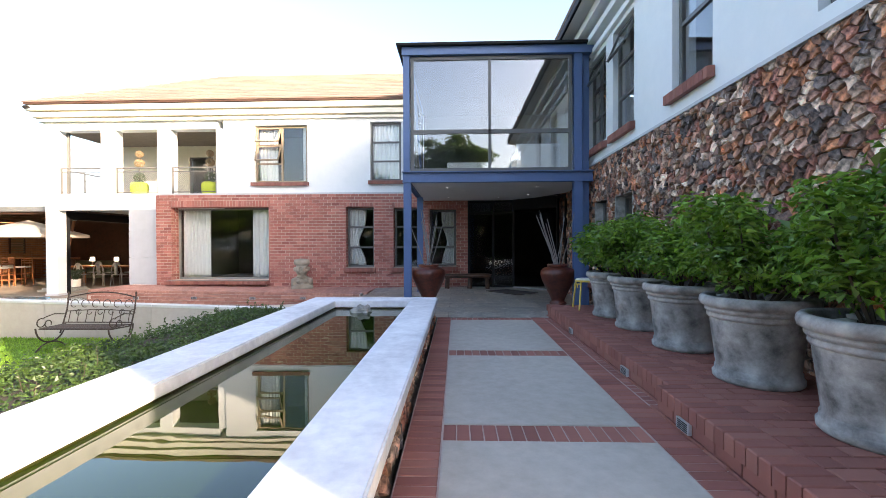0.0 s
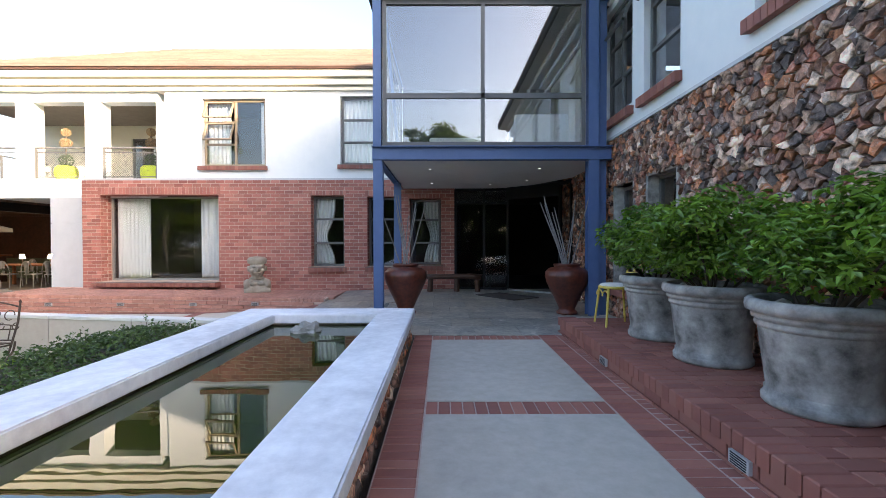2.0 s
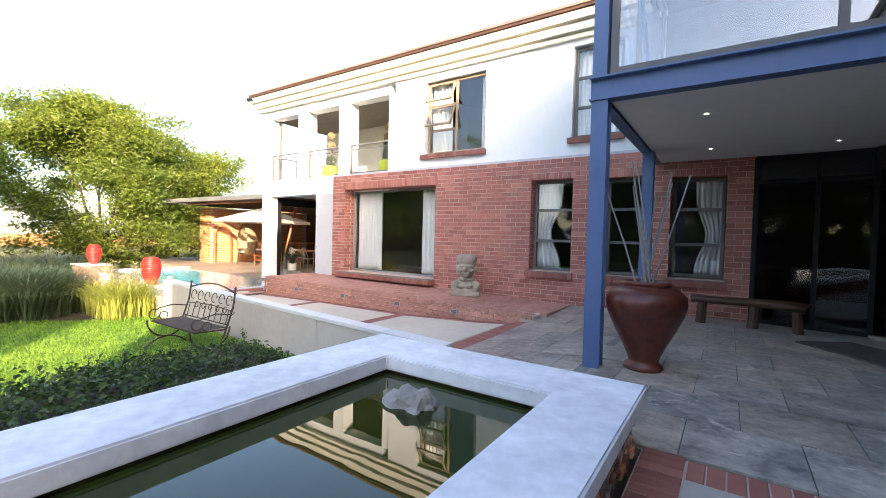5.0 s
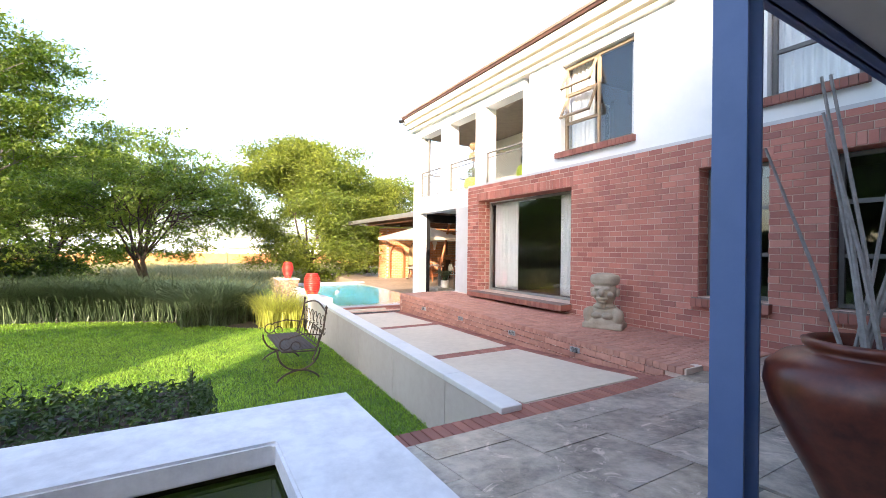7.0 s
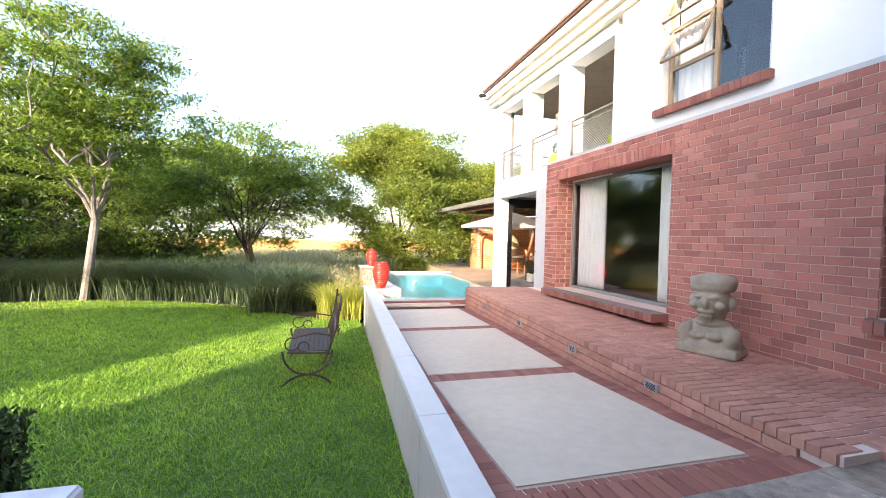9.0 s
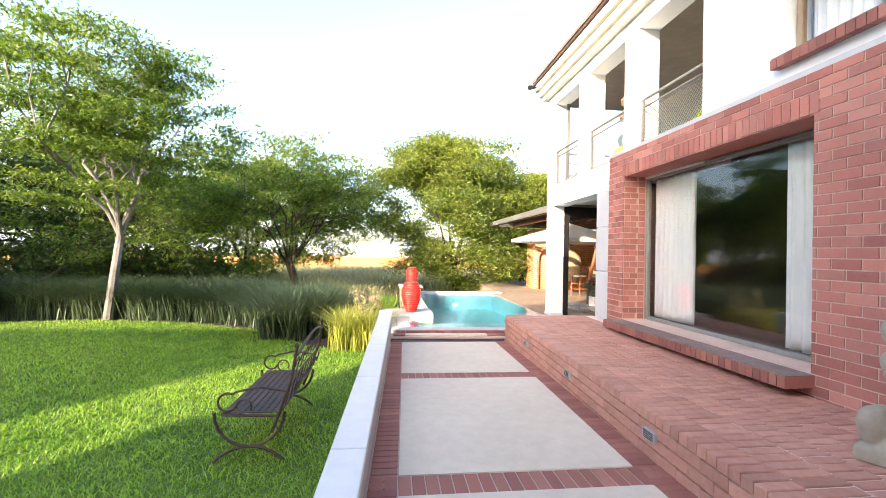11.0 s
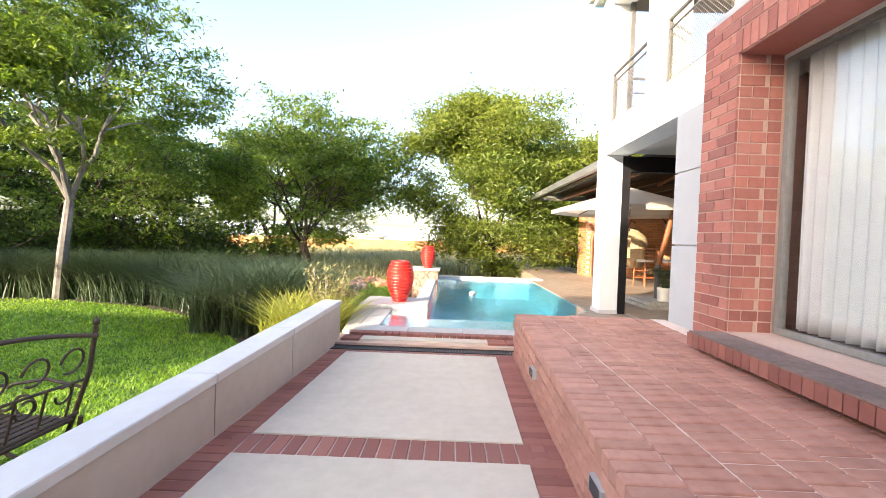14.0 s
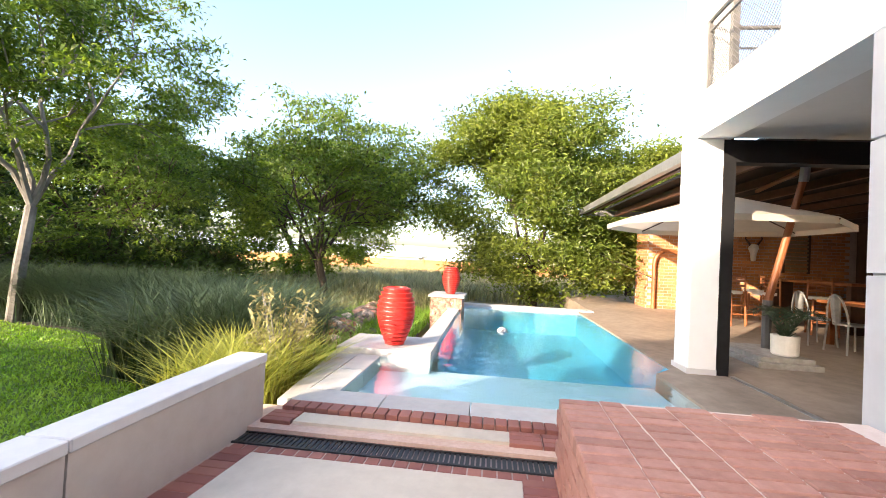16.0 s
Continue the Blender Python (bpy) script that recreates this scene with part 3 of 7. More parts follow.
tagged(part("beam_balcony", bx(-11.62, -6.12, WING_Y, WING_Y + 0.38, 2.362, SILL_Z), M_WHITE), "white balcony beam", "beam", kind="structure")
for x0, x1 in ((-11.62, -11.2), (-9.82, -9.4), (-8.02, -7.62), (-6.16, -5.9)):
    tagged(part("pillar", bx(x0, x1, WING_Y, WING_Y + 0.36, SILL_Z + 0.002, 4.85), M_WHITE), "white balcony pillar", "pillar", kind="structure")
tagged(part("lintel_upper", bx(-11.62, -6.122, WING_Y, WING_Y + 0.36, 4.852, 5.6), M_WHITE), "white wall over the balcony", "wall", kind="structure")
tagged(part("balcony_floor", bx(-11.5, -6.0, WING_Y + 0.38, 18.4, 2.745, SILL_Z - 0.004), M_GREYPL), "balcony floor slab", "floor", kind="structure")
tagged(part("balcony_ceiling", bx(-11.5, -6.0, 14.5, 18.4, 4.9, 5.0), M_BOARD), "brown-grey boarded balcony ceiling", "ceiling", kind="structure")
tagged(part("ceiling_patio", bx(-11.5, -8.1, 14.52, 22.0, 2.45, 2.7), M_SOFFIT), "pale ceiling under the balcony", "ceiling", kind="structure")
wall_bb = wall_xz("wall_balcony", 16.6, 16.8, -11.4, -5.9, 2.8, 4.9, [(-8.6, -7.7, 2.81, 4.5), (-7.4, -6.15, 2.81, 4.5)], M_CREAM)
tagged(wall_bb, "cream wall behind the balcony", "wall")
for x0, x1 in ((-8.58, -7.72), (-7.38, -6.17)):
    window_b = thing("balcony_door", ((x0 + x1) / 2, 16.66, 2.81), "glazed sliding balcony door with dark frame", "door", kind="structure")
    f = bmesh.new()
    for a, b, c, d in ((x0, x1, 2.82, 2.88), (x0, x1, 4.43, 4.49), (x0, x0 + 0.05, 2.88, 4.43), (x1 - 0.05, x1, 2.88, 4.43)):
        box(f, a, b, 16.64, 16.69, c, d)
    part("door_frame", f, M_FRAME, window_b)
    part("pane", bx(x0 + 0.05, x1 - 0.05, 16.66, 16.666, 2.88, 4.43), M_GLASS, window_b).visible_shadow = False
bm = bx(-11.3, -5.9, 18.4, 18.5, 2.7, 5.0)
box(bm, -11.4, -11.3, 16.8, 18.5, 2.7, 5.0)
box(bm, -5.9, -5.8, 16.8, 18.5, 2.7, 5.0)
tagged(part("room_walls", bm, M_ROOM), "plain room walls, dimness put into their dark colour", "wall", kind="structure")
# unseen outer walls, added to stop sun and sky entering the rooms
bm = bx(13.0, 13.2, 0.25, 24.4, -0.9, 5.6)
box(bm, -8.1, 13.0, 24.2, 24.4, -0.9, 5.6)
box(bm, 8.0, 13.0, 13.3, 13.5, -0.9, 5.6)
tagged(part("wall_outer", bm, M_WHITE), "plain white unseen outer wall added to keep daylight out", "wall", kind="structure")
# added so the sky does not show through the upper windows
tagged(part("ceiling_stone_house", bx(4.33, 13.0, 0.55, 13.3, 5.42, 5.5), M_SOFFIT), "plain upper ceiling added to keep daylight out", "ceiling", kind="structure")
tagged(part("wall_balcony_end", bx(-6.12, -5.9, 14.5, 16.6, 2.86, 4.9), M_CREAM), "cream end wall of the balcony", "wall", kind="structure")
tagged(part("wall_wing_side", bx(-8.1, -7.85, 14.53, 22.0, -0.5, 2.7), M_BRICK_J), "brick side wall of the house", "wall", kind="structure")
# rooms behind the windows; their lack of light is put into dark wall colours
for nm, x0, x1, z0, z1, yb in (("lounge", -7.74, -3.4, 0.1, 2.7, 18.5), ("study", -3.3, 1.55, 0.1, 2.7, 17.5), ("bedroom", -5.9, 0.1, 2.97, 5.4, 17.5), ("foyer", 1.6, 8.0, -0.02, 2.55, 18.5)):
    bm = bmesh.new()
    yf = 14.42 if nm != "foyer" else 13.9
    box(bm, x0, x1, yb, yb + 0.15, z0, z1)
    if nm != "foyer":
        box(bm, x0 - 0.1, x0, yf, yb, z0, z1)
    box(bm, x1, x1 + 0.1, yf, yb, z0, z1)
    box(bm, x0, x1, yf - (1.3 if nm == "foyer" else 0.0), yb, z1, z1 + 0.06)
    # foyer in black: its unlit depth is put into the colour
    tagged(part("room_walls", bm, M_ROOM if nm != "foyer" else M_DARK), "plain room walls, dimness put into their dark colour", "wall", kind="structure")
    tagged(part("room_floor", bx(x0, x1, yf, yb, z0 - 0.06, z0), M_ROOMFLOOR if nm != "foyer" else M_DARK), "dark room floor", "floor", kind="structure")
# cornice and roof
cornice = thing("cornice", (-3, 13.8, 5.3), "stepped cream cornice under the eaves", "cornice", kind="structure")
for z0, z1, out in ((5.1, 5.18, 0.08), (5.225, 5.37, 0.14), (5.415, 5.575, 0.2)):
    part("moulding", bx(-11.62 - out * 2, 0.3, UPPER_Y - out, UPPER_Y + 0.3, z0, z1, 0.01), M_CREAM, cornice)
gut = thing("gutter", (-3, 13.9, 5.6), "dark gutter and fascia along the eaves", "gutter", kind="structure")
part("fascia", bx(-11.98, 0.3, 13.9, 13.94, 5.576, 5.63), M_CREAM, gut)
part("gutter_lip", bx(-12.02, 0.3, 13.84, 13.9, 5.59, 5.66), M_WOOD_D, gut)
part("soffit", bx(-11.98, 0.3, 13.94, 14.3, 5.577, 5.6), M_CREAM, gut)


def roof_plane(name, a, b, c, d, courses, label):
    """A pitched face of tile courses, each stepped over the one below: a, b along the eave, c, d along the top."""
    a, b, c, d = (Vector(p) for p in (a, b, c, d))
    bm = bmesh.new()
    nrm = (b - a).cross(d - a).normalized()
    if nrm.z < 0:
        nrm = -nrm
    for i in range(courses):
        t0, t1 = i / courses, (i + 1.12) / courses
        p0, p1, p2, p3 = a.lerp(d, t0), b.lerp(c, t0), b.lerp(c, min(t1, 1)), a.lerp(d, min(t1, 1))
        up, up2 = nrm * 0.045, nrm * 0.012
        n = max(1, int((p1 - p0).length / 1.2))
        for k in range(n):
            u0, u1 = k / n, (k + 1) / n
            q = [p0.lerp(p1, u0) + up, p0.lerp(p1, u1) + up, p3.lerp(p2, u1) + up2, p3.lerp(p2, u0) + up2]
            lo = [p0.lerp(p1, u0), p0.lerp(p1, u1)]
            vs = [bm.verts.new(p) for p in q]
            ls = [bm.verts.new(p) for p in lo]
            bm.faces.new(vs)
            bm.faces.new((ls[0], ls[1], vs[1], vs[0]))
    return tagged(part(name, bm, M_ROOF), label, "roof", kind="structure")


roof_plane("roof_front", (-12.05, 13.82, 5.65), (9.0, 13.82, 5.65), (9.0, 19.5, 8.6), (-8.7, 19.5, 8.6), 17, "orange tiled hip roof")
roof_plane("roof_end", (-12.05, 25.2, 5.65), (-12.05, 13.82, 5.65), (-8.7, 19.5, 8.6), (-8.7, 19.52, 8.6), 17, "orange tiled hip end")
roof_plane("roof_back", (9.0, 25.2, 5.65), (-12.05, 25.2, 5.65), (-8.7, 19.5, 8.6), (9.0, 19.5, 8.6), 17, "orange tiled back roof")
tagged(part("roof_fill", bx(-11.4, 9.0, 14.3, 24.4, 5.5, 5.6), M_SOFFIT), "roof underside", "ceiling", kind="structure")

# ---- house on the stone base ----
LOWW = [(9.1, 9.82, 0.45, 2.06), (7.95, 8.72, 0.5, 2.08)]
UPW = [(9.15, 10.2, 3.2, 4.92), (7.9, 8.8, 3.16, 4.94), (5.85, 6.72, 3.16, 4.94), (3.65, 4.5, 3.0, 4.94)]
wall_stone = wall_yz("wall_stone", STONE_X + 0.03, STONE_X + 0.38, 0.4, 13.0, -0.5, 2.84, LOWW, M_STONEBED)
tagged(wall_stone, "rubble stone base wall of brown, rust and grey stones", "wall")
tagged(wall_yz("wall_stone_upper", STONE_X, STONE_X + 0.3, 0.4, 13.9, 2.845, 5.56, UPW, M_WHITE), "white painted upper wall", "wall")
tagged(part("wall_stone_end", bx(STONE_X, 13.0, 0.1, 0.4, -0.5, 5.56), M_WHITE), "white end wall", "wall", kind="structure")
tagged(part("drip_ledge", bx(STONE_X - 0.02, STONE_X + 0.1, 0.4, 13.0, 2.83, 2.87), M_GREYPL), "thin plaster ledge over the stone", "ledge", kind="structure")
tagged(part("room_stone_house", bx(8.5, 8.6, 0.6, 13.0, 0, 5.5), M_ROOM), "room wall, dimness put into its dark colour", "wall", kind="structure")
tagged(part("floor_stone_house", bx(4.4, 8.5, 0.6, 13.0, 2.7, 2.9), M_ROOMFLOOR), "floor slab", "floor", kind="structure")
corn2 = thing("cornice", (3.9, 5, 5.4), "stepped white cornice under dark eaves", "cornice", kind="structure")
for z0, z1, out in ((5.02, 5.12, 0.07), (5.2, 5.32, 0.17), (5.4, 5.56, 0.3)):
    part("moulding", bx(STONE_X - out, STONE_X + 0.2, 0.3, 13.0, z0, z1, 0.01), M_WHITE, corn2)
tagged(part("gutter", bx(3.45, 3.6, 0.05, 13.0, 5.57, 5.72), M_DARK), "dark gutter", "gutter", kind="structure")
tagged(part("soffit", bx(3.5, 4.3, 0.05, 13.0, 5.56, 5.6), M_SOFFIT), "eaves soffit", "soffit", kind="structure")
roof_plane("roof_stone_house", (3.45, 13.4, 5.7), (3.45, 0.05, 5.7), (8.5, 0.05, 9.3), (8.5, 13.4, 9.3), 18, "tiled roof")
roof_plane("roof_stone_back", (13.5, 0.05, 5.7), (13.5, 13.4, 5.7), (8.5, 13.4, 9.3), (8.5, 0.05, 9.3), 18, "tiled roof")
bm = bmesh.new()
vs = [bm.verts.new(p) for p in ((3.5, 0.2, 5.5), (13.4, 0.2, 5.5), (8.5, 0.2, 9.25))]
bm.faces.new(vs)
tagged(part("gable", bmesh.ops.solidify(bm, geom=bm.faces[:], thickness=0.1) and bm, M_WHITE), "white gable", "wall", kind="structure")
# unseen block behind the walk, added to cast shade beyond the lawn's sunlit band
tagged(part("wall_back_wing", bx(4.03, 5.1, -16, -2.6, -0.9, 5.4), M_WHITE), "plain white unseen block added to shade the lawn", "wall", kind="structure")

# ---- glass box on blue steel ----
X0, X1, YF, YB = 0.18, 3.9, 9.78, 13.7
gb = thing("glass_box", (2, 10, 2.5), "glazed upper room carried on blue steel posts", "glass room", kind="structure")


def steel_h(x, y, z0, z1, w=0.15):
    """An upright H-section."""
    bm = bmesh.new()
    box(bm, x, x + w, y, y + 0.014, z0, z1)
    box(bm, x, x + w, y + w - 0.014, y + w, z0, z1)
    box(bm, x + w / 2 - 0.006, x + w / 2 + 0.006, y + 0.014, y + w - 0.014, z0, z1)
    return bm


part("post", steel_h(X0, YF, -0.02, 2.5), M_STEEL, gb)
part("post", steel_h(3.62, YF, -0.02, 2.5, 0.17), M_STEEL, gb)
part("post", steel_h(X0 + 0.03, 12.45, -0.02, 2.5), M_STEEL, gb)
part("post", bx(X0, X0 + 0.13, YF, YF + 0.13, 2.72, 5.06), M_STEEL, gb)
part("post", bx(3.62, 3.78, YF, YF + 0.15, 2.72, 5.06), M_STEEL, gb)
part("post", bx(3.82, 3.94, YF + 0.1, YF + 0.25, -0.02, 5.06), M_STEEL, gb)


def beam_x(x0, x1, y, z0, z1):
    bm = bx(x0, x1, y + 0.045, y + 0.06, z0, z1)
    box(bm, x0, x1, y - 0.02, y + 0.12, z0, z0 + 0.016)
    box(bm, x0, x1, y - 0.02, y + 0.12, z1 - 0.016, z1)
    return bm


part("beam", beam_x(X0 - 0.02, 4.0, YF, 2.5, 2.72), M_STEEL, gb)
bm = bx(X0 + 0.045, X0 + 0.06, YF + 0.12, YB, 2.5, 2.72)
box(bm, X0, X0 + 0.12, YF + 0.12, YB, 2.5, 2.516)
box(bm, X0, X0 + 0.12, YF + 0.12, YB, 2.704, 2.72)
part("beam", bm, M_STEEL, gb)
part("roof_fascia", bx(X0 - 0.02, 4.0, YF - 0.04, YF + 0.16, 5.06, 5.22), M_STEEL, gb)
part("roof_fascia", bx(X0 - 0.02, X0 + 0.12, YF + 0.16, YB, 5.06, 5.22), M_STEEL, gb)
part("roof_sheet", bx(X0 - 0.12, 4.02, YF - 0.12, 13.99, 5.222, 5.27), M_DARK, gb)
# ceiling and back wall take the dark room colour for the dim inside
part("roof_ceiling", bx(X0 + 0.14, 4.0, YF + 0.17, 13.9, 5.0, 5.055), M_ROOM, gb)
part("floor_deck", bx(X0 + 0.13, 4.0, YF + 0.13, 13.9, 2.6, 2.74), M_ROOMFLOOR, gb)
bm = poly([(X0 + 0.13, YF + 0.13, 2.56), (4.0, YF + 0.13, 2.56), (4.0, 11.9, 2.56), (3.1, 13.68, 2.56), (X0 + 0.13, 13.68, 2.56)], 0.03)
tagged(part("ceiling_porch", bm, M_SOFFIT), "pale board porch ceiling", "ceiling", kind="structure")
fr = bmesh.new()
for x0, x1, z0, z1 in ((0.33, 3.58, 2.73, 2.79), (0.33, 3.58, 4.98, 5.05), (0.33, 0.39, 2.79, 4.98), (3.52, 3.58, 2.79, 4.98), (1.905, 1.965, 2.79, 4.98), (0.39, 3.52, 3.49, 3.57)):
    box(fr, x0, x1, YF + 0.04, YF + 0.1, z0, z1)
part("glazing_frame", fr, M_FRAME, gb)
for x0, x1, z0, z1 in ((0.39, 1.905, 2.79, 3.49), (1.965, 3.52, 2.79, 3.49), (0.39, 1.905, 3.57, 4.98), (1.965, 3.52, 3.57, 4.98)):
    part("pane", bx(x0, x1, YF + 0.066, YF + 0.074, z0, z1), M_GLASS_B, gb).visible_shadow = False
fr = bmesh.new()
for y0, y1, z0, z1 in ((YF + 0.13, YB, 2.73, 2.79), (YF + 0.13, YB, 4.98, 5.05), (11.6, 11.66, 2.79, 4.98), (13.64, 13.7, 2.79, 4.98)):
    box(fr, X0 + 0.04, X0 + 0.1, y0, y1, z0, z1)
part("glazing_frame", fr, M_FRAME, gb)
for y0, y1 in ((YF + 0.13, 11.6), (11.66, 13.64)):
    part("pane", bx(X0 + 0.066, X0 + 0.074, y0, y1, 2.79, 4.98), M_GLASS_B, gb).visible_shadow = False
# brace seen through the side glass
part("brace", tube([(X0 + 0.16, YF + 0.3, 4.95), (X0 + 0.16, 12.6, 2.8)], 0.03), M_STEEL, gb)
tagged(part("wall_box_back", bx(0.3, 4.0, 13.7, 13.78, 2.74, 5.0), M_ROOM), "back wall of the glass room, dimness put into its colour", "wall", kind="structure")
for x, y in ((1.06, 10.84), (3.06, 10.82), (1.04, 12.78), (2.4, 12.9), (3.11, 12.25)):
    d = thing("downlight", (x, y, 2.53), "small round recessed ceiling downlight, lit", "downlight", "porch downlights")
    part("bezel", lathe([(0.02, 0.0), (0.04, -0.004), (0.04, 0.004)], (x, y, 2.528), 16), M_WHITE, d)
    part("bulb", lathe([(0.0, 0.002), (0.02, 0.0)], (x, y, 2.5275), 16), M_SPOT, d)

# ---- entrance screen ----
ent = thing("entrance_screen", (2.5, 13.6, 0), "dark framed glass entrance screen with its door open", "door", kind="structure")


def screen(a, b, z0, z1, mullions, parent, transom=None):
    """A glazed screen between two plan points."""
    a, b = Vector((*a, 0)), Vector((*b, 0))
    d = (b - a).normalized()
    nn = Vector((-d.y, d.x, 0))
    length = (b - a).length

    def bar(s0, s1, h0, h1, t, m, name):
        bm = bmesh.new()
        box(bm, s0, s1, -t, t, h0, h1)
        bmesh.ops.transform(bm, matrix=Matrix(((d.x, nn.x, 0, a.x), (d.y, nn.y, 0, a.y), (0, 0, 1, 0), (0, 0, 0, 1))), verts=bm.verts)
        return part(name, bm, m, parent)
    stops = [0, *mullions, length]
    for s in stops:
        bar(s - 0.03, s + 0.03, z0, z1, 0.035, M_DARK, "mullion")
    for h in (z0 + 0.03, z1 - 0.03, *([transom] if transom else [])):
        bar(0.03, length - 0.03, h - 0.03, h + 0.03, 0.032, M_DARK, "rail")
    for s0, s1 in zip(stops, stops[1:]):
        bar(s0 + 0.03, s1 - 0.03, z0 + 0.06, z1 - 0.06, 0.004, M_GLASS_E, "pane").visible_shadow = False


screen((1.62, 13.8), (2.9, 13.55), 0.0, 2.52, [0.72], ent, 2.15)
screen((3.95, 12.62), (4.02, 12.0), 0.0, 2.52, [], ent)
part("threshold", poly([(2.88, 13.5, 0.03), (3.95, 12.58, 0.03), (3.99, 12.66, 0.03), (2.92, 13.6, 0.03)], 0.04), M_STAINLESS, ent)
part("header", poly([(2.88, 13.5, 2.53), (3.95, 12.58, 2.53), (3.99, 12.66, 2.53), (2.92, 13.6, 2.53)], 0.3), M_DARK, ent)
mat_ob = tagged(part("door_mat", poly([(2.02, 12.45, 0.02), (2.72, 11.55, 0.02), (3.32, 11.98, 0.02), (2.6, 12.85, 0.02)], 0.018), M_MATTING), "brown coir door mat on the slate", "door mat")


# ---- windows ----
def window_x(name, x0, x1, z0, z1, y, cols, rows, label, m=None, open_cells=(), group="", stack=None):
    """A framed window in a wall along x, its outer face at y. open_cells: top-hung sashes standing open."""
    m = m or M_FRAME
    w = thing(name, ((x0 + x1) / 2, y, z0), label, "window", group, kind="structure")
    f = bmesh.new()
    t = 0.05
    for a, b, c, d in ((x0, x1, z0, z0 + t), (x0, x1, z1 - t, z1), (x0, x0 + t, z0 + t, z1 - t), (x1 - t, x1, z0 + t, z1 - t)):
        box(f, a, b, y, y + 0.06, c, d, 0.004)
    part("window_frame", f, m, w)
    xs = [x0 + t, *cols, x1 - t]
    for c in cols:
        part("mullion", bx(c - 0.025, c + 0.025, y, y + 0.055, z0 + t, z1 - t), m, w)
    for i in range(len(xs) - 1):
        zs = [z0 + t, *(rows if stack is None or i in stack else ()), z1 - t]
        a, b = xs[i] + (0.025 if i else 0), xs[i + 1] - (0.025 if i < len(xs) - 2 else 0)
        for r in zs[1:-1]:
            part("transom", bx(a, b, y + 0.002, y + 0.053, r - 0.025, r + 0.025), m, w)
        for k in range(len(zs) - 1):
            c, d = zs[k] + (0.025 if k else 0), zs[k + 1] - (0.025 if k < len(zs) - 2 else 0)
            if (i, k) in open_cells:
                s = bmesh.new()
                for p in ((a, b, c, c + 0.04), (a, b, d - 0.04, d), (a, a + 0.04, c, d), (b - 0.04, b, c, d)):
                    box(s, p[0], p[1], -0.02, 0.02, p[2] - d, p[3] - d)
                g = bx(a + 0.04, b - 0.04, -0.003, 0.003, c + 0.04 - d, -0.04)
                tilt = Matrix.Translation((0, y, d)) @ Matrix.Rotation(radians(-24), 4, "X")
                for q in (s, g):
                    bmesh.ops.transform(q, matrix=tilt, verts=q.verts)
                sash = part("sash", s, M_FRAME_L if m is not M_FRAME_W else m, w, "top-hung sash standing open")
                part("pane", g, M_GLASS, sash).visible_shadow = False
            else:
                part("pane", bx(a, b, y + 0.024, y + 0.03, c, d), M_GLASS, w).visible_shadow = False
    return w


def window_y(name, y0, y1, z0, z1, x, rows, label, open_cells=(), cols=()):
    """A framed window in the stone house's wall, its outer face at x."""
    m = M_FRAME
    w = thing(name, (x, (y0 + y1) / 2, z0), label, "window", kind="structure")
    t = 0.05
    f = bmesh.new()
    for a, b, c, d in ((y0, y1, z0, z0 + t), (y0, y1, z1 - t, z1), (y0, y0 + t, z0 + t, z1 - t), (y1 - t, y1, z0 + t, z1 - t)):
        box(f, x, x + 0.06, a, b, c, d, 0.004)
    part("window_frame", f, m, w)
    zs = [z0 + t, *rows, z1 - t]
    for r in rows:
        part("transom", bx(x + 0.002, x + 0.053, y0 + t, y1 - t, r - 0.025, r + 0.025), m, w)
    for c in cols:
        part("mullion", bx(x + 0.001, x + 0.054, c - 0.025, c + 0.025, z0 + t, z1 - t), m, w)
    for k in range(len(zs) - 1):
        a, b, c, d = y0 + t, y1 - t, zs[k] + (0.025 if k else 0), zs[k + 1] - (0.025 if k < len(zs) - 2 else 0)
        if k in open_cells:
            s = bmesh.new()
            for p in ((a, b, c, c + 0.04), (a, b, d - 0.04, d), (a, a + 0.04, c, d), (b - 0.04, b, c, d)):
                box(s, -0.02, 0.02, p[0], p[1], p[2] - d, p[3] - d)
            g = bx(-0.003, 0.003, a + 0.04, b - 0.04, c + 0.04 - d, -0.04)
            tilt = Matrix.Translation((x, 0, d)) @ Matrix.Rotation(radians(24), 4, "Y")
            for q in (s, g):
                bmesh.ops.transform(q, matrix=tilt, verts=q.verts)
            sash = part("sash", s, m, w, "top-hung sash standing open")
            part("pane", g, M_GLASS, sash).visible_shadow = False
        else:
            part("pane", bx(x + 0.024, x + 0.03, a, b, c, d), M_GLASS, w).visible_shadow = False
    return w


M_FRAME_W = mat("sunlit_timber_frame", (0.27, 0.2, 0.13), (0.36, 0.28, 0.19), 14, 0.6, 0.08)
window_x("window_1", -7.36, -4.4, 0.205, 2.38, BRICK_Y + 0.35, [], [], "wide aluminium sliding window with white curtains", M_FRAME_L)
window_x("window_2", -2.03, -1.22, 0.58, 2.36, BRICK_Y + 0.2, [], [1.17, 1.78], "tall grey window with tied-back curtains")
window_x("window_3", -0.6, 0.16, 0.58, 2.33, BRICK_Y + 0.2, [], [1.17, 1.78], "tall grey window with three panes")
window_x("window_4", 0.47, 1.23, 0.62, 2.28, BRICK_Y + 0.2, [], [1.17, 1.76], "tall grey window with tied-back curtains")
window_x("window_5", -4.93, -3.32, 3.18, 4.9, UPPER_Y + 0.1, [-4.12], [3.75, 4.33], "upstairs window with two open top-hung sashes", M_FRAME_W, {(0, 1), (0, 2)}, stack={0})
window_x("window_6", -1.34, -0.44, 3.21, 4.96, UPPER_Y + 0.1, [], [3.8, 4.38], "upstairs grey window with white curtains")
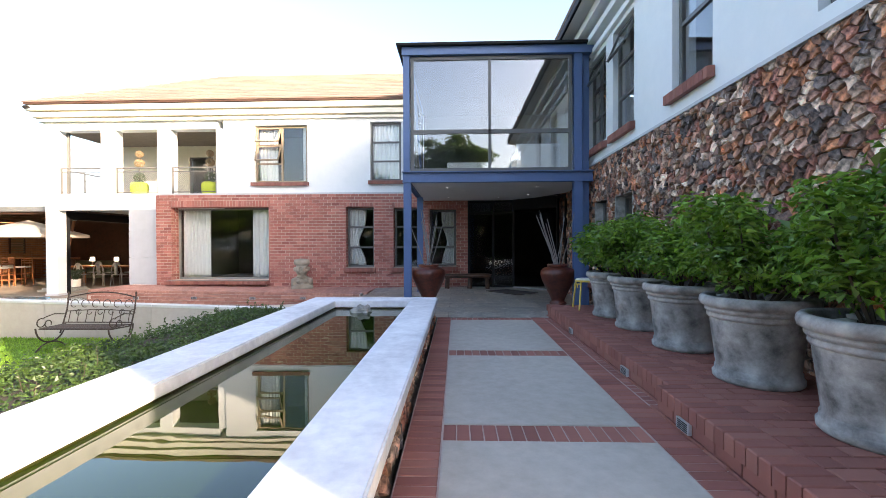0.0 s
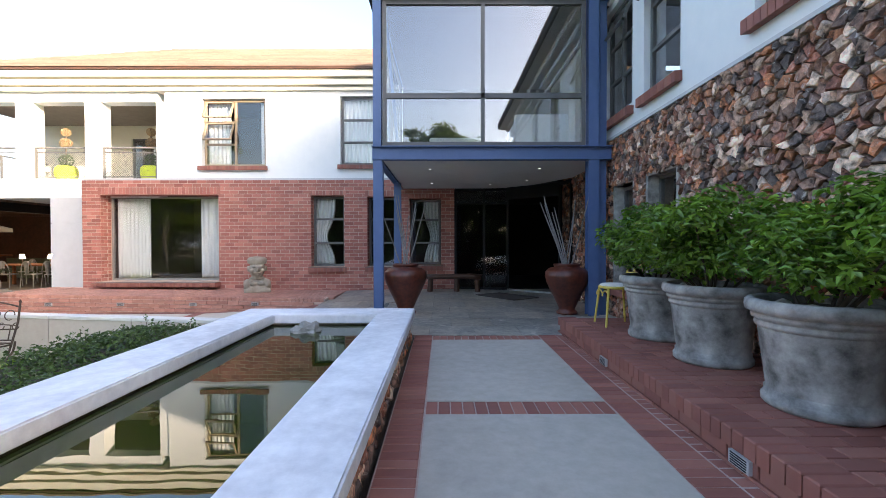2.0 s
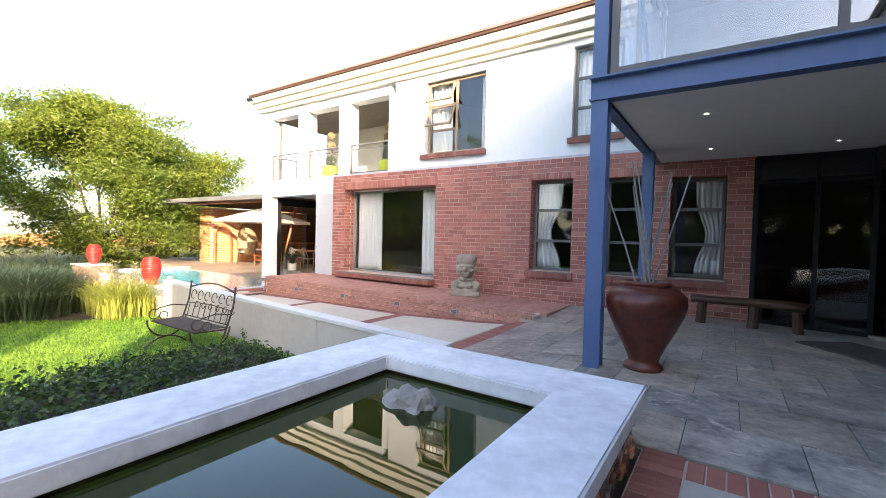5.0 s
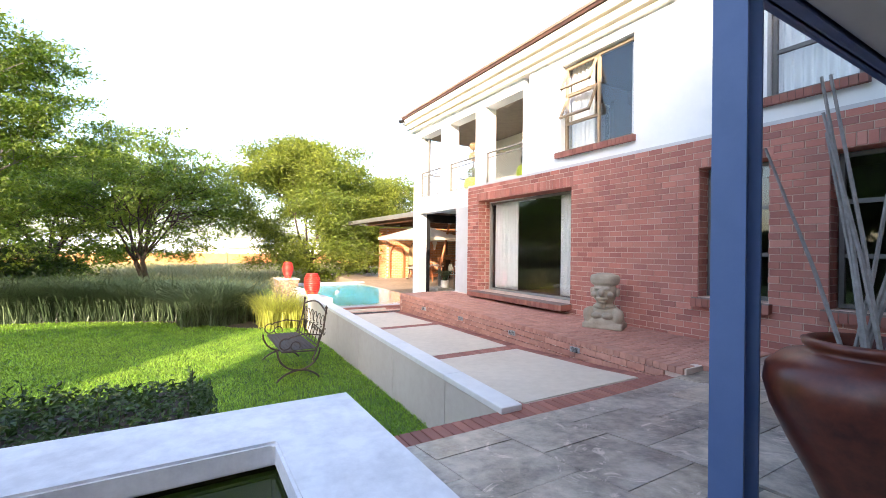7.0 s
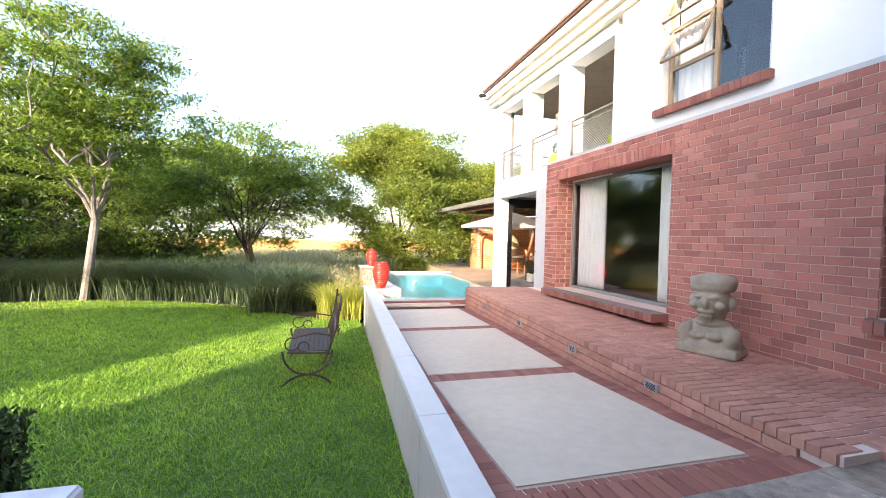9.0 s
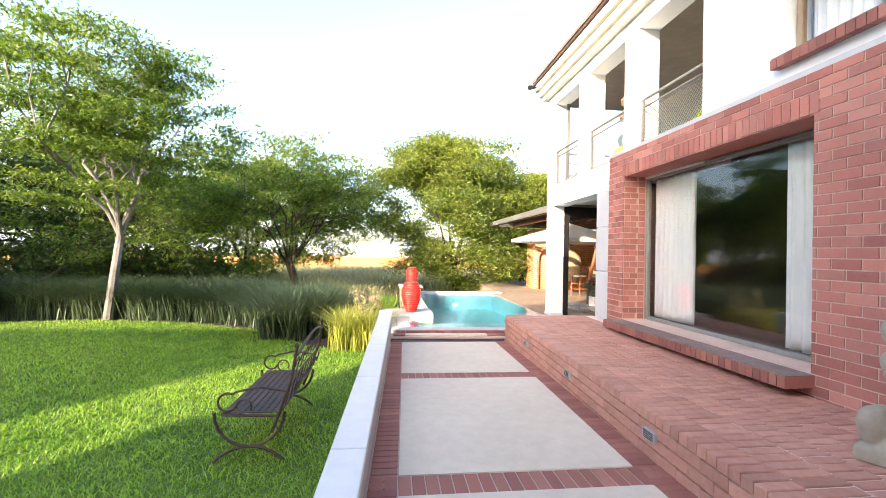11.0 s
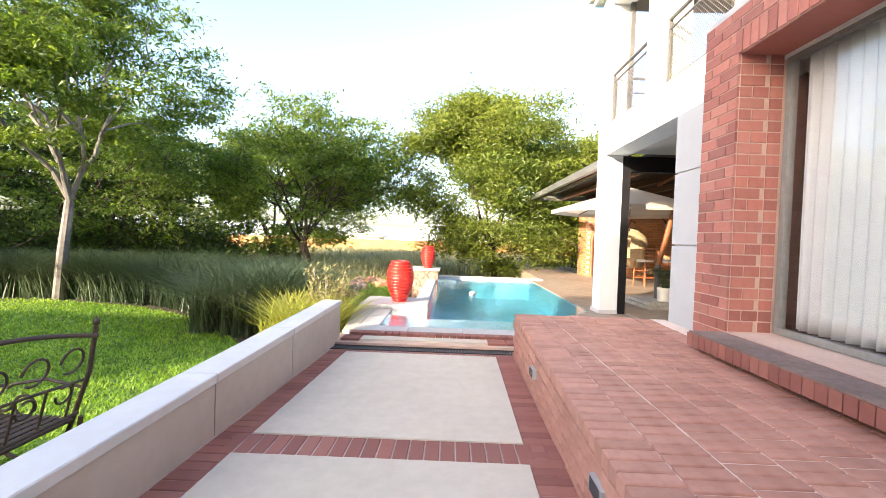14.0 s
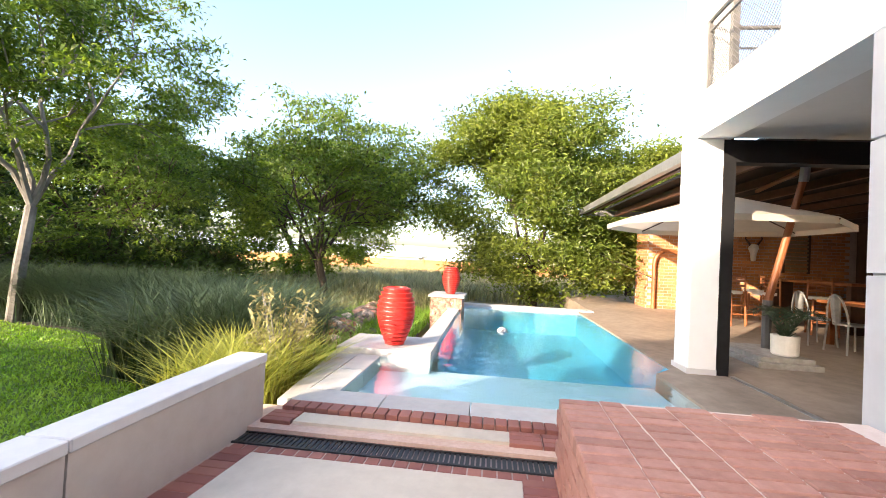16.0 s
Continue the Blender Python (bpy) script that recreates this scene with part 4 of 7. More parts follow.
window_y("window_7", 9.12, 9.8, 0.46, 2.05, STONE_X + 0.16, [1.2], "grey window in the stone wall")
window_y("window_8", 7.97, 8.7, 0.51, 2.07, STONE_X + 0.16, [1.2], "grey window in the stone wall")
window_y("window_10", 9.17, 10.18, 3.21, 4.91, STONE_X + 0.08, [3.78, 4.35], "upstairs grey window with an open sash", {2}, [9.68])
window_y("window_11", 7.92, 8.78, 3.17, 4.93, STONE_X + 0.08, [3.75, 4.35], "upstairs grey window with an open sash", {2})
window_y("window_12", 5.87, 6.7, 3.17, 4.93, STONE_X + 0.08, [4.0], "upstairs grey window")
window_y("window_13", 3.67, 4.48, 3.02, 4.93, STONE_X + 0.08, [3.9], "upstairs grey window")


def curtain(name, x0, x1, z0, z1, y, label, waves=6, gather=0.0, parent=None):
    """A hanging curtain with soft folds; gather draws it in towards x0 at half height."""
    bm = bmesh.new()
    nx, nz = waves * 8, 14
    grid = []
    for k in range(nz + 1):
        t = k / nz
        row = []
        pull = gather * math.exp(-((t - 0.42) / 0.22) ** 2)
        for i in range(nx + 1):
            u = i / nx
            x = x0 + (x1 - x0) * u * (1 - pull)
            d = 0.045 * math.sin(u * waves * 2 * math.pi + 0.6 * math.sin(7 * u)) * (0.75 + 0.25 * math.sin(3 * t + 5 * u))
            row.append(bm.verts.new((x, y + d, z0 + (z1 - z0) * t)))
        grid.append(row)
    for k in range(nz):
        for i in range(nx):
            bm.faces.new((grid[k][i], grid[k][i + 1], grid[k + 1][i + 1], grid[k + 1][i]))
    c = part(name, bm, M_CURTAIN, None, smooth=True, at=((x0 + x1) / 2, y, z0))
    md = c.modifiers.new("thickness", "SOLIDIFY")
    md.thickness = 0.006
    return tagged(c, label, "curtain")


curtain("curtain", -7.28, -6.42, 0.26, 2.36, BRICK_Y + 0.465, "white curtain hanging in the wide window", 9)
curtain("curtain", -5.08, -4.42, 0.26, 2.36, BRICK_Y + 0.465, "white curtain drawn to the side of the wide window", 5)
curtain("curtain", -2.0, -1.5, 0.6, 2.35, BRICK_Y + 0.34, "white curtain tied back in a window", 5, 0.45)
curtain("curtain", 1.22, 0.8, 0.64, 2.27, BRICK_Y + 0.34, "white curtain tied back in a window", 5, 0.4)
curtain("curtain", -4.88, -4.3, 3.2, 4.88, UPPER_Y + 0.24, "white curtain in an upstairs window", 6)
curtain("curtain", -3.5, -3.34, 3.2, 4.88, UPPER_Y + 0.24, "white curtain drawn aside upstairs", 2)
curtain("curtain", -1.32, -0.46, 3.22, 4.94, UPPER_Y + 0.24, "white net curtain in an upstairs window", 8)
curtain("curtain", -8.0, -7.7, 2.84, 4.48, 16.78, "white curtain in the balcony door", 5)

# ---- planters with shrubs ----
def leaves(name, centres, normals, size, material, parent, fold=0.25, long=2.0, label="", belly=0.05):
    """Many pointed leaves, each two bent halves."""
    n = len(centres)
    rng = np.random.default_rng(len(centres) + int(abs(centres[0][0]) * 100))
    nor = normals / (np.linalg.norm(normals, axis=1, keepdims=True) + 1e-6)
    ref = rng.normal(size=(n, 3))
    d = np.cross(nor, ref)
    d /= np.linalg.norm(d, axis=1, keepdims=True) + 1e-6
    s = np.cross(nor, d)
    ln = (size * (0.6 + 0.8 * rng.random(n)))[:, None]
    w = ln / long
    base, tip = centres - d * ln * 0.5, centres + d * ln * 0.5 - nor * ln * 0.12
    mid = centres + d * ln * belly + nor * ln * 0.03
    l, r = mid + s * w * 0.5 + nor * w * fold, mid - s * w * 0.5 + nor * w * fold
    v = np.stack([base, r, tip, l], axis=1)
    me = quads_mesh(name, v - np.array(ORIGIN.get(parent.name, (0, 0, 0))) if parent is not None else v)
    return link(name, me, material, parent, label)


def blob_points(rng, n, centre, radii, shell=0.55):
    p = rng.normal(size=(n, 3))
    p /= np.linalg.norm(p, axis=1, keepdims=True)
    r = (shell + (1 - shell) * rng.random(n) ** 0.6)[:, None]
    return np.array(centre) + p * r * np.array(radii), p


POT = [(0.0, 0.0), (0.345, 0.0), (0.36, 0.012), (0.362, 0.04), (0.35, 0.052), (0.343, 0.056), (0.343, 0.085), (0.335, 0.09), (0.332, 0.096), (0.345, 0.18), (0.36, 0.27), (0.375, 0.36), (0.387, 0.43), (0.388, 0.436),
       (0.404, 0.44), (0.41, 0.455), (0.404, 0.47), (0.404, 0.478), (0.425, 0.485), (0.43, 0.5), (0.425, 0.512), (0.44, 0.518), (0.466, 0.53), (0.475, 0.555), (0.468, 0.582), (0.45, 0.595), (0.41, 0.595), (0.4, 0.58), (0.395, 0.5)]
rng = np.random.default_rng(5)
for i, (py, sc, tall) in enumerate(((2.45, 1.07, 1.0), (3.43, 1.07, 1.1), (4.41, 1.07, 0.9), (5.45, 1.07, 0.95), (6.47, 1.07, 0.95), (7.36, 1.07, 0.9))):
    at = (3.52, py, 0.2)
    pl = thing("planter", at, "big weathered grey cement planter with moulded rim", "planter", "planters along the ledge")
    part("pot", lathe([(r * 0.8, z * sc) for r, z in POT], at, 56), M_CLAYPOT, pl, smooth=True)
    part("soil", lathe([(0.0, 0.55 * sc), (0.2, 0.555 * sc), (0.325, 0.53 * sc)], at, 24), M_SOIL, pl)
    sh = thing("shrub", (3.52, py, 0.2 + 0.5 * sc), "leafy bright green shrub growing in a planter", "shrub", "shrubs in the planters")
    bm = bmesh.new()
    tips = []
    for k in range(11):
        a, lean = rng.random() * 6.28, 0.15 + 0.4 * rng.random()
        h = (0.42 + 0.42 * rng.random()) * tall
        p0 = Vector((at[0] + 0.08 * math.cos(a), at[1] + 0.08 * math.sin(a), at[2] + 0.5 * sc))
        p2 = p0 + Vector((lean * math.cos(a), lean * math.sin(a), h))
        p1 = (p0 + p2) / 2 + Vector((0.06 * math.cos(a), 0.06 * math.sin(a), 0.05))
        tube([p0, p1, p2], 0.012, 0.005, 5, bm)
        tips += [p1, p2, p2]
    part("stem", bm, M_BARK_D, sh)
    pts, nrm = [], []
    for tpt in tips:
        p, q = blob_points(rng, 120, tpt, (0.2, 0.2, 0.16), 0.1)
        pts.append(p)
        nrm.append(q * 0.5 + np.array((0, 0, 0.9)) + rng.normal(size=q.shape) * 0.35)
    p, q = blob_points(rng, 1000, (at[0], at[1], at[2] + 0.5 * sc + 0.36 * tall), (0.5, 0.55, 0.36 * tall), 0.35)
    pts.append(p)
    nrm.append(q * 0.6 + np.array((0, 0, 0.8)) + rng.normal(size=q.shape) * 0.35)
    pts, nrm = np.concatenate(pts), np.concatenate(nrm)
    rr = np.hypot(pts[:, 0] - at[0], pts[:, 1] - at[1])
    keep = (pts[:, 2] > at[2] + 0.6 * sc + np.clip(rr - 0.2, 0, 0.3) * 0.5) & (pts[:, 0] < STONE_X - 0.07)
    leaves("foliage", pts[keep], nrm[keep], 0.062, M_SHRUB, sh, long=2.0, belly=0.16)
    for k in range(5):
        a = rng.random() * 6.28
        r = 0.18 + 0.1 * rng.random()
        b = bmesh.new()
        bmesh.ops.create_icosphere(b, subdivisions=1, radius=0.045)
        for v in b.verts:
            v.co = Vector((v.co.x * 1.3, v.co.y, v.co.z * 0.6)) * (0.8 + 0.4 * rng.random()) + Vector((at[0] + r * math.cos(a), at[1] + r * math.sin(a), at[2] + 0.565 * sc))
        part("mulch_stone", b, M_ROCK, pl)

# ---- rust-red urns with sticks ----
URN = [(0.0, 0.0), (0.165, 0.0), (0.175, 0.02), (0.165, 0.05), (0.13, 0.075), (0.135, 0.11), (0.19, 0.25), (0.27, 0.42), (0.33, 0.57), (0.355, 0.68), (0.345, 0.76), (0.29, 0.82),
       (0.215, 0.845), (0.2, 0.86), (0.215, 0.875), (0.22, 0.9), (0.195, 0.91), (0.17, 0.88), (0.16, 0.8)]
for x, y, flip in ((0.67, 10.05, 1), (3.34, 10.0, -1)):
    u = thing("urn", (x, y, 0.0), "rust-brown clay urn holding tall grey sticks", "urn", "entrance urns")
    part("body", lathe([(r, h * 0.91) for r, h in URN], (x, y, 0.0), 48), M_RUST, u, smooth=True)
    for k in range(9):
        a, ln = rng.random() * 6.28, 0.95 + 0.45 * rng.random()
        lean = 0.12 + 0.36 * rng.random()
        if k > 4:
            a = math.pi + 0.6 * (rng.random() - 0.5) if flip < 0 else a
        p0 = Vector((x + 0.08 * math.cos(a + 2), y + 0.08 * math.sin(a + 2), 0.55))
        p1 = Vector((x + lean * math.cos(a), y + lean * math.sin(a) * 0.6, 0.85 + ln * 0.8))
        part("stick", tube([p0, (p0 + p1) / 2 + Vector((0.012, 0.0, 0.0)), p1], 0.011, 0.007, 6), M_STICK, u)

# ---- small yellow chair ----
ch = thing("chair", (3.35, 8.02, 0.2), "yellow bentwood cafe chair with white seat pad", "chair")
CX, CY, CZ = 3.35, 8.02, 0.2
for sx, sy in ((-0.17, 0.17), (-0.17, -0.17), (0.17, 0.17), (0.17, -0.17)):
    top = (CX + sx * 0.85, CY + sy * 0.85, CZ + 0.44)
    part("leg", tube([(CX + sx * 1.1, CY + sy * 1.1, CZ), top], 0.013, 0.015, 8), M_YELLOW, ch)
    part("brace", tube(arc((CX + sx * 0.95, CY + sy * 0.55, CZ + 0.3), 0.11, 20, 160, 8, (0, 1 if sy < 0 else -1, 0)), 0.008), M_YELLOW, ch)
part("seat", lathe([(0.0, 0.435), (0.195, 0.435), (0.2, 0.45), (0.19, 0.465), (0.0, 0.465)], (CX, CY, CZ), 28), M_YELLOW, ch)
part("seat_pad", lathe([(0.0, 0.464), (0.185, 0.464), (0.185, 0.475), (0.16, 0.485), (0.0, 0.487)], (CX, CY, CZ), 28), M_CUSHION, ch, "white seat pad")
back = [(CX + 0.17, CY - 0.16, CZ + 0.44), (CX + 0.22, CY - 0.17, CZ + 0.7), (CX + 0.24, CY - 0.1, CZ + 0.85), (CX + 0.245, CY, CZ + 0.88), (CX + 0.24, CY + 0.1, CZ + 0.85), (CX + 0.22, CY + 0.17, CZ + 0.7), (CX + 0.17, CY + 0.16, CZ + 0.44)]
part("backrest", tube(back, 0.013), M_YELLOW, ch)
part("back_splat", tube([(CX + 0.18, CY, CZ + 0.46), (CX + 0.23, CY, CZ + 0.7), (CX + 0.245, CY, CZ + 0.87)], 0.012), M_YELLOW, ch)
part("back_rail", tube([(CX + 0.2, CY - 0.165, CZ + 0.6), (CX + 0.22, CY, CZ + 0.62), (CX + 0.2, CY + 0.165, CZ + 0.6)], 0.01), M_YELLOW, ch)

# ---- low log bench by the entrance ----
lb = thing("log_bench", (1.3, 13.2, 0), "dark rough-hewn log bench by the wall", "bench")
bm = tube([(0.85, 13.2, 0.36), (1.2, 13.22, 0.345), (1.6, 13.2, 0.36), (1.95, 13.12, 0.38), (2.2, 13.1, 0.33)], 0.1, 0.13, 10)
for v in bm.verts:
    v.co += noise.noise_vector(v.co * 5) * 0.03
    v.co.z = 0.36 + (v.co.z - 0.36) * 0.55
part("seat", bm, M_WOOD_D, lb, smooth=True)
for x in (0.98, 1.62):
    part("leg", tube([(x, 13.2, 0.0), (x + 0.02, 13.2, 0.33)], 0.07, 0.06, 8), M_WOOD_D, lb)
part("leg", tube([(2.12, 13.1, 0.0), (2.1, 13.1, 0.3)], 0.06, 0.06, 8), M_WOOD_D, lb)

# ---- carved stone bust ----
SX, SY = -3.12, 13.26
SZ = lin(SX, PLAT)
bm = bmesh.new()


def lump(c, r, s, sub=3):
    q = bmesh.ops.create_icosphere(bm, subdivisions=sub, radius=1.0)
    for v in q["verts"]:
        v.co = Vector((c[0] + v.co.x * r[0], c[1] + v.co.y * r[1], c[2] + v.co.z * r[2]))


for c, r in (((0, 0, 0.1), (0.28, 0.2, 0.13)), ((0, 0.02, 0.24), (0.21, 0.17, 0.15)), ((0, -0.01, 0.33), (0.17, 0.17, 0.05)), ((0, 0.0, 0.38), (0.12, 0.12, 0.14)), ((0, -0.02, 0.55), (0.155, 0.17, 0.2)),
             ((0, -0.19, 0.55), (0.04, 0.05, 0.06)), ((-0.06, -0.165, 0.61), (0.045, 0.035, 0.022)), ((0.06, -0.165, 0.61), (0.045, 0.035, 0.022)),
             ((0, -0.17, 0.46), (0.075, 0.045, 0.028)), ((0, -0.16, 0.39), (0.06, 0.05, 0.06)), ((-0.165, 0.0, 0.55), (0.03, 0.05, 0.07)), ((0.165, 0.0, 0.55), (0.03, 0.05, 0.07)),
             ((-0.11, -0.15, 0.52), (0.04, 0.04, 0.04)), ((0.11, -0.15, 0.52), (0.04, 0.04, 0.04)),
             ((-0.07, -0.15, 0.2), (0.07, 0.06, 0.05)), ((0.07, -0.15, 0.2), (0.07, 0.06, 0.05)), ((-0.2, -0.08, 0.2), (0.08, 0.1, 0.12)), ((0.2, -0.08, 0.2), (0.08, 0.1, 0.12))):
    lump(c, r, 0)
lathe([(0.0, 0.66), (0.165, 0.66), (0.185, 0.69), (0.19, 0.76), (0.175, 0.81), (0.1, 0.835), (0.0, 0.84)], (0, 0, 0), 24, bm)
box(bm, -0.27, 0.27, -0.19, 0.18, 0.0, 0.09, 0.03)
for v in bm.verts:
    k = 1.14 if v.co.z > 0.4 else (1.08 if v.co.z < 0.3 else 1.0)
    v.co = Vector((v.co.x * k, v.co.y * k, v.co.z))
    v.co += noise.noise_vector(v.co * 9) * 0.008
    v.co = Matrix.Rotation(radians(24), 3, "Z") @ v.co
    v.co = Vector((SX - 0.07 + v.co.x * 1.02, SY + v.co.y, SZ + v.co.z * 1.02 + 0.002))
me_ob = part("statue", bm, M_STATUE, None, smooth=True, at=(SX, SY, SZ))
md = me_ob.modifiers.new("merge", "REMESH")
md.mode, md.voxel_size, md.use_smooth_shade = "VOXEL", 0.01, True
tagged(me_ob, "carved pale stone bust standing on the brick terrace", "statue")

# rock in the pond
bm = bmesh.new()
bmesh.ops.create_icosphere(bm, subdivisions=4, radius=1.0)
for v in bm.verts:
    n1 = noise.noise(v.co * 1.7) * 0.35 + noise.noise(v.co * 6) * 0.12
    v.co = v.co * (1 + n1)
    v.co = Vector((-0.2 + v.co.x * 0.17, 7.62 + v.co.y * 0.12, 0.17 + max(v.co.z, -0.3) * 0.14))
tagged(part("rock", bm, M_ROCK, None, at=(-0.2, 7.62, 0.13)), "pale rock rising from the pond water", "rock")

# vents in the risers
for x, y, z, along in ((-2.75, 12.10, -0.14, "x"), (-4.1, 12.14, -0.15, "x"), (-5.7, 12.19, -0.15, "x"), (-7.3, 12.23, -0.16, "x"), (2.79, 6.95, 0.06, "y"), (2.79, 5.1, 0.06, "y"), (2.7, 3.9, 0.06, "y")):
    v = thing("air_vent", (x, y, z), "small grey air brick vent in the riser", "vent", "riser vents")
    f = bmesh.new()
    if along == "x":
        box(f, x - 0.075, x + 0.075, y, y + 0.03, z - 0.035, z + 0.035)
    else:
        box(f, x, x + 0.03, y - 0.075, y + 0.075, z - 0.035, z + 0.035)
    part("plate", f, M_VENT, v)
    for k in range(5):
        zz = z - 0.026 + k * 0.013
        part("slot", bx(x - 0.06, x + 0.06, y - 0.003, y + 0.01, zz - 0.003, zz + 0.003) if along == "x" else bx(x - 0.003, x + 0.01, y - 0.06, y + 0.06, zz - 0.003, zz + 0.003), M_DARK, v)

# ---- iron garden bench on the lawn ----
ib = thing("iron_bench", (-5.82, 9.05, LAWN_Z), "rusty wrought-iron garden bench with scrolled back", "bench")
BX0, BX1, BZ = -6.5, -5.12, LAWN_Z
YS, YBK = 8.8, 9.28
ZS = BZ + 0.44
for x in (BX0, BX1):
    # side: leg hoop, seat rail, back upright, arm scroll
    part("leg", tube(arc((x, 9.03, BZ + 0.46), 0.3, 180, 360, 12, (0, 1, 0)) , 0.014), M_IRON, ib)
    part("foot", tube(arc((x, 9.03, BZ - 0.24), 0.4, 40, 140, 10, (0, 1, 0)), 0.014), M_IRON, ib)
    part("side_rail", tube([(x, YS, ZS), (x, YBK, ZS - 0.02)], 0.013), M_IRON, ib)
    part("back_post", tube([(x, YBK - 0.06, ZS - 0.16), (x, YBK, ZS), (x, YBK + 0.1, ZS + 0.3), (x, YBK + 0.14, ZS + 0.58)], 0.014), M_IRON, ib)
    part("finial", lathe([(0.0, -0.01), (0.018, 0.01), (0.02, 0.03), (0.0, 0.06)], (x, YBK + 0.14, ZS + 0.58), 10), M_IRON, ib)
    part("arm", tube([(x, YBK + 0.06, ZS + 0.2), (x, 9.11, ZS + 0.24), (x, 8.91, ZS + 0.2), *arc((x, 8.84, ZS + 0.11), 0.08, 60, 330, 12, (0, 1, 0))], 0.01), M_IRON, ib)
    part("arm_scroll", tube(arc((x, 8.98, ZS + 0.07), 0.065, -30, 280, 12, (0, 1, 0)), 0.009), M_IRON, ib)
for y in (YS, YBK):
    part("seat_rail", tube([(BX0, y, ZS), (BX1, y, ZS)], 0.013), M_IRON, ib)
for i in range(22):
    x = BX0 + 0.04 + i * (BX1 - BX0 - 0.08) / 21
    part("seat_strap", bx(x - 0.024, x + 0.024, YS, YBK, ZS + 0.006, ZS + 0.011), M_IRON, ib)
for i in range(8):
    y = YS + 0.03 + i * (YBK - YS - 0.06) / 7
    part("seat_weave", bx(BX0, BX1, y - 0.02, y + 0.02, ZS + 0.012, ZS + 0.017), M_IRON, ib)


def on_back(u, h):
    """A place on the leaning back: u along it from 0 to 1, h up it."""
    return Vector((BX0 + (BX1 - BX0) * u, YBK + 0.02 + 0.24 * h, ZS + h))


for h0, bow, r in ((0.04, 0.0, 0.011), (0.25, 0.03, 0.009), (0.52, 0.1, 0.013)):
    part("back_rail", tube([on_back(k / 14, h0 + bow * math.sin(math.pi * k / 14)) for k in range(15)], r), M_IRON, ib)
for k in range(1, 16):
    u = k / 16
    if k % 2:
        part("spindle", tube([on_back(u, 0.04), on_back(u, 0.25 + 0.03 * math.sin(math.pi * u))], 0.007), M_IRON, ib)
for k in range(6):
    u = 0.1 + k * 0.16
    c = on_back(u, 0.4)
    ax = Vector((0, 0.24, 1)).normalized()
    part("scroll", tube(arc(c, 0.075, 0, 300, 14, (1, 0, 0), ax), 0.007), M_IRON, ib)
    part("scroll", tube(arc(c + Vector((0.07, 0.015, -0.17)), 0.05, 180, 480, 12, (-1, 0, 0), ax), 0.007), M_IRON, ib)

# ---- balcony rails, posts and pots ----
def rail_bay(x0, x1):
    r = thing("balcony_rail", ((x0 + x1) / 2, 14.2, 2.855), "grey steel balcony rail with mesh infill", "railing", "balcony rails")
    for x in (x0 + 0.03, x1 - 0.03):
        part("post", bx(x - 0.02, x + 0.02, 14.18, 14.22, 2.857, 3.66), M_FRAME, r)
    part("handrail", tube([(x0, 14.2, 3.67), (x1, 14.2, 3.67)], 0.025), M_FRAME, r)
    part("mid_rail", tube([(x0, 14.2, 3.55), (x1, 14.2, 3.55)], 0.014), M_FRAME, r)
    part("bottom_rail", tube([(x0, 14.2, 2.91), (x1, 14.2, 2.91)], 0.014), M_FRAME, r)
    bm = bmesh.new()
    h, st = 0.66, 0.06
    x = x0 - h
    while x < x1:
        for s in (1, -1):
            a = Vector((x, 14.2 + 0.004 * s, 2.92 if s > 0 else 2.92 + h))
            b = Vector((x + h, 14.2 + 0.004 * s, 2.92 + h if s > 0 else 2.92))
            t0, t1 = max(0, (x0 - a.x) / h), min(1, (x1 - a.x) / h)
            if t1 - t0 > 0.02:
                tube([a.lerp(b, t0), a.lerp(b, t1)], 0.0035, seg=3, bm=bm)
        x += st
    part("mesh_infill", bm, M_FRAME, r, "diamond wire mesh")


rail_bay(-11.19, -9.83)
rail_bay(-9.39, -8.03)
rail_bay(-7.61, -6.17)
r2 = thing("balcony_rail", (-11.3, 15.5, 2.80), "grey steel balcony rail with mesh infill", "railing", "balcony rails")
part("handrail", tube([(-11.3, 14.5, 3.67), (-11.3, 17.6, 3.67)], 0.025), M_FRAME, r2)
part("mid_rail", tube([(-11.3, 14.5, 3.43), (-11.3, 17.6, 3.43)], 0.014), M_FRAME, r2)
for y in (15.2, 16.4, 17.5):
    part("post", bx(-11.32, -11.28, y - 0.02, y + 0.02, 2.857, 3.65), M_FRAME, r2)
tagged(part("steel_post", bx(-11.19, -11.12, 14.42, 14.49, 2.857, 4.89), M_FRAME), "thin dark steel post at the balcony corner", "post", kind="structure")
for x, y in ((-9.1, 14.8), (-6.75, 14.8)):
    p = thing("lime_pot", (x, y, 2.855), "round lime-green plant pot on the balcony", "pot", "lime balcony pots")
    part("pot", lathe([(0.0, 0.0), (0.16, 0.0), (0.24, 0.1), (0.27, 0.24), (0.25, 0.38), (0.2, 0.44), (0.17, 0.44), (0.17, 0.38)], (x, y, 2.855), 32), M_LIME, p, smooth=True)
    t = thing("topiary", (x, y, 3.19), "clipped ball topiary in a lime pot", "plant", "balcony topiaries")
    part("stem", tube([(x, y, 3.13), (x, y, 4.33)], 0.02), M_BARK_D, t)
    for h, r, m in ((3.45, 0.17, M_HEDGE), (3.93, 0.14, M_WICKER), (4.23, 0.11, M_WICKER)):
        pp, q = blob_points(rng, 420, (x, y, h), (r, r, r), 0.8)
        leaves("clipped_ball", pp, q + rng.normal(size=q.shape) * 0.4, 0.05, M_WICKER if m is M_WICKER else m, t)
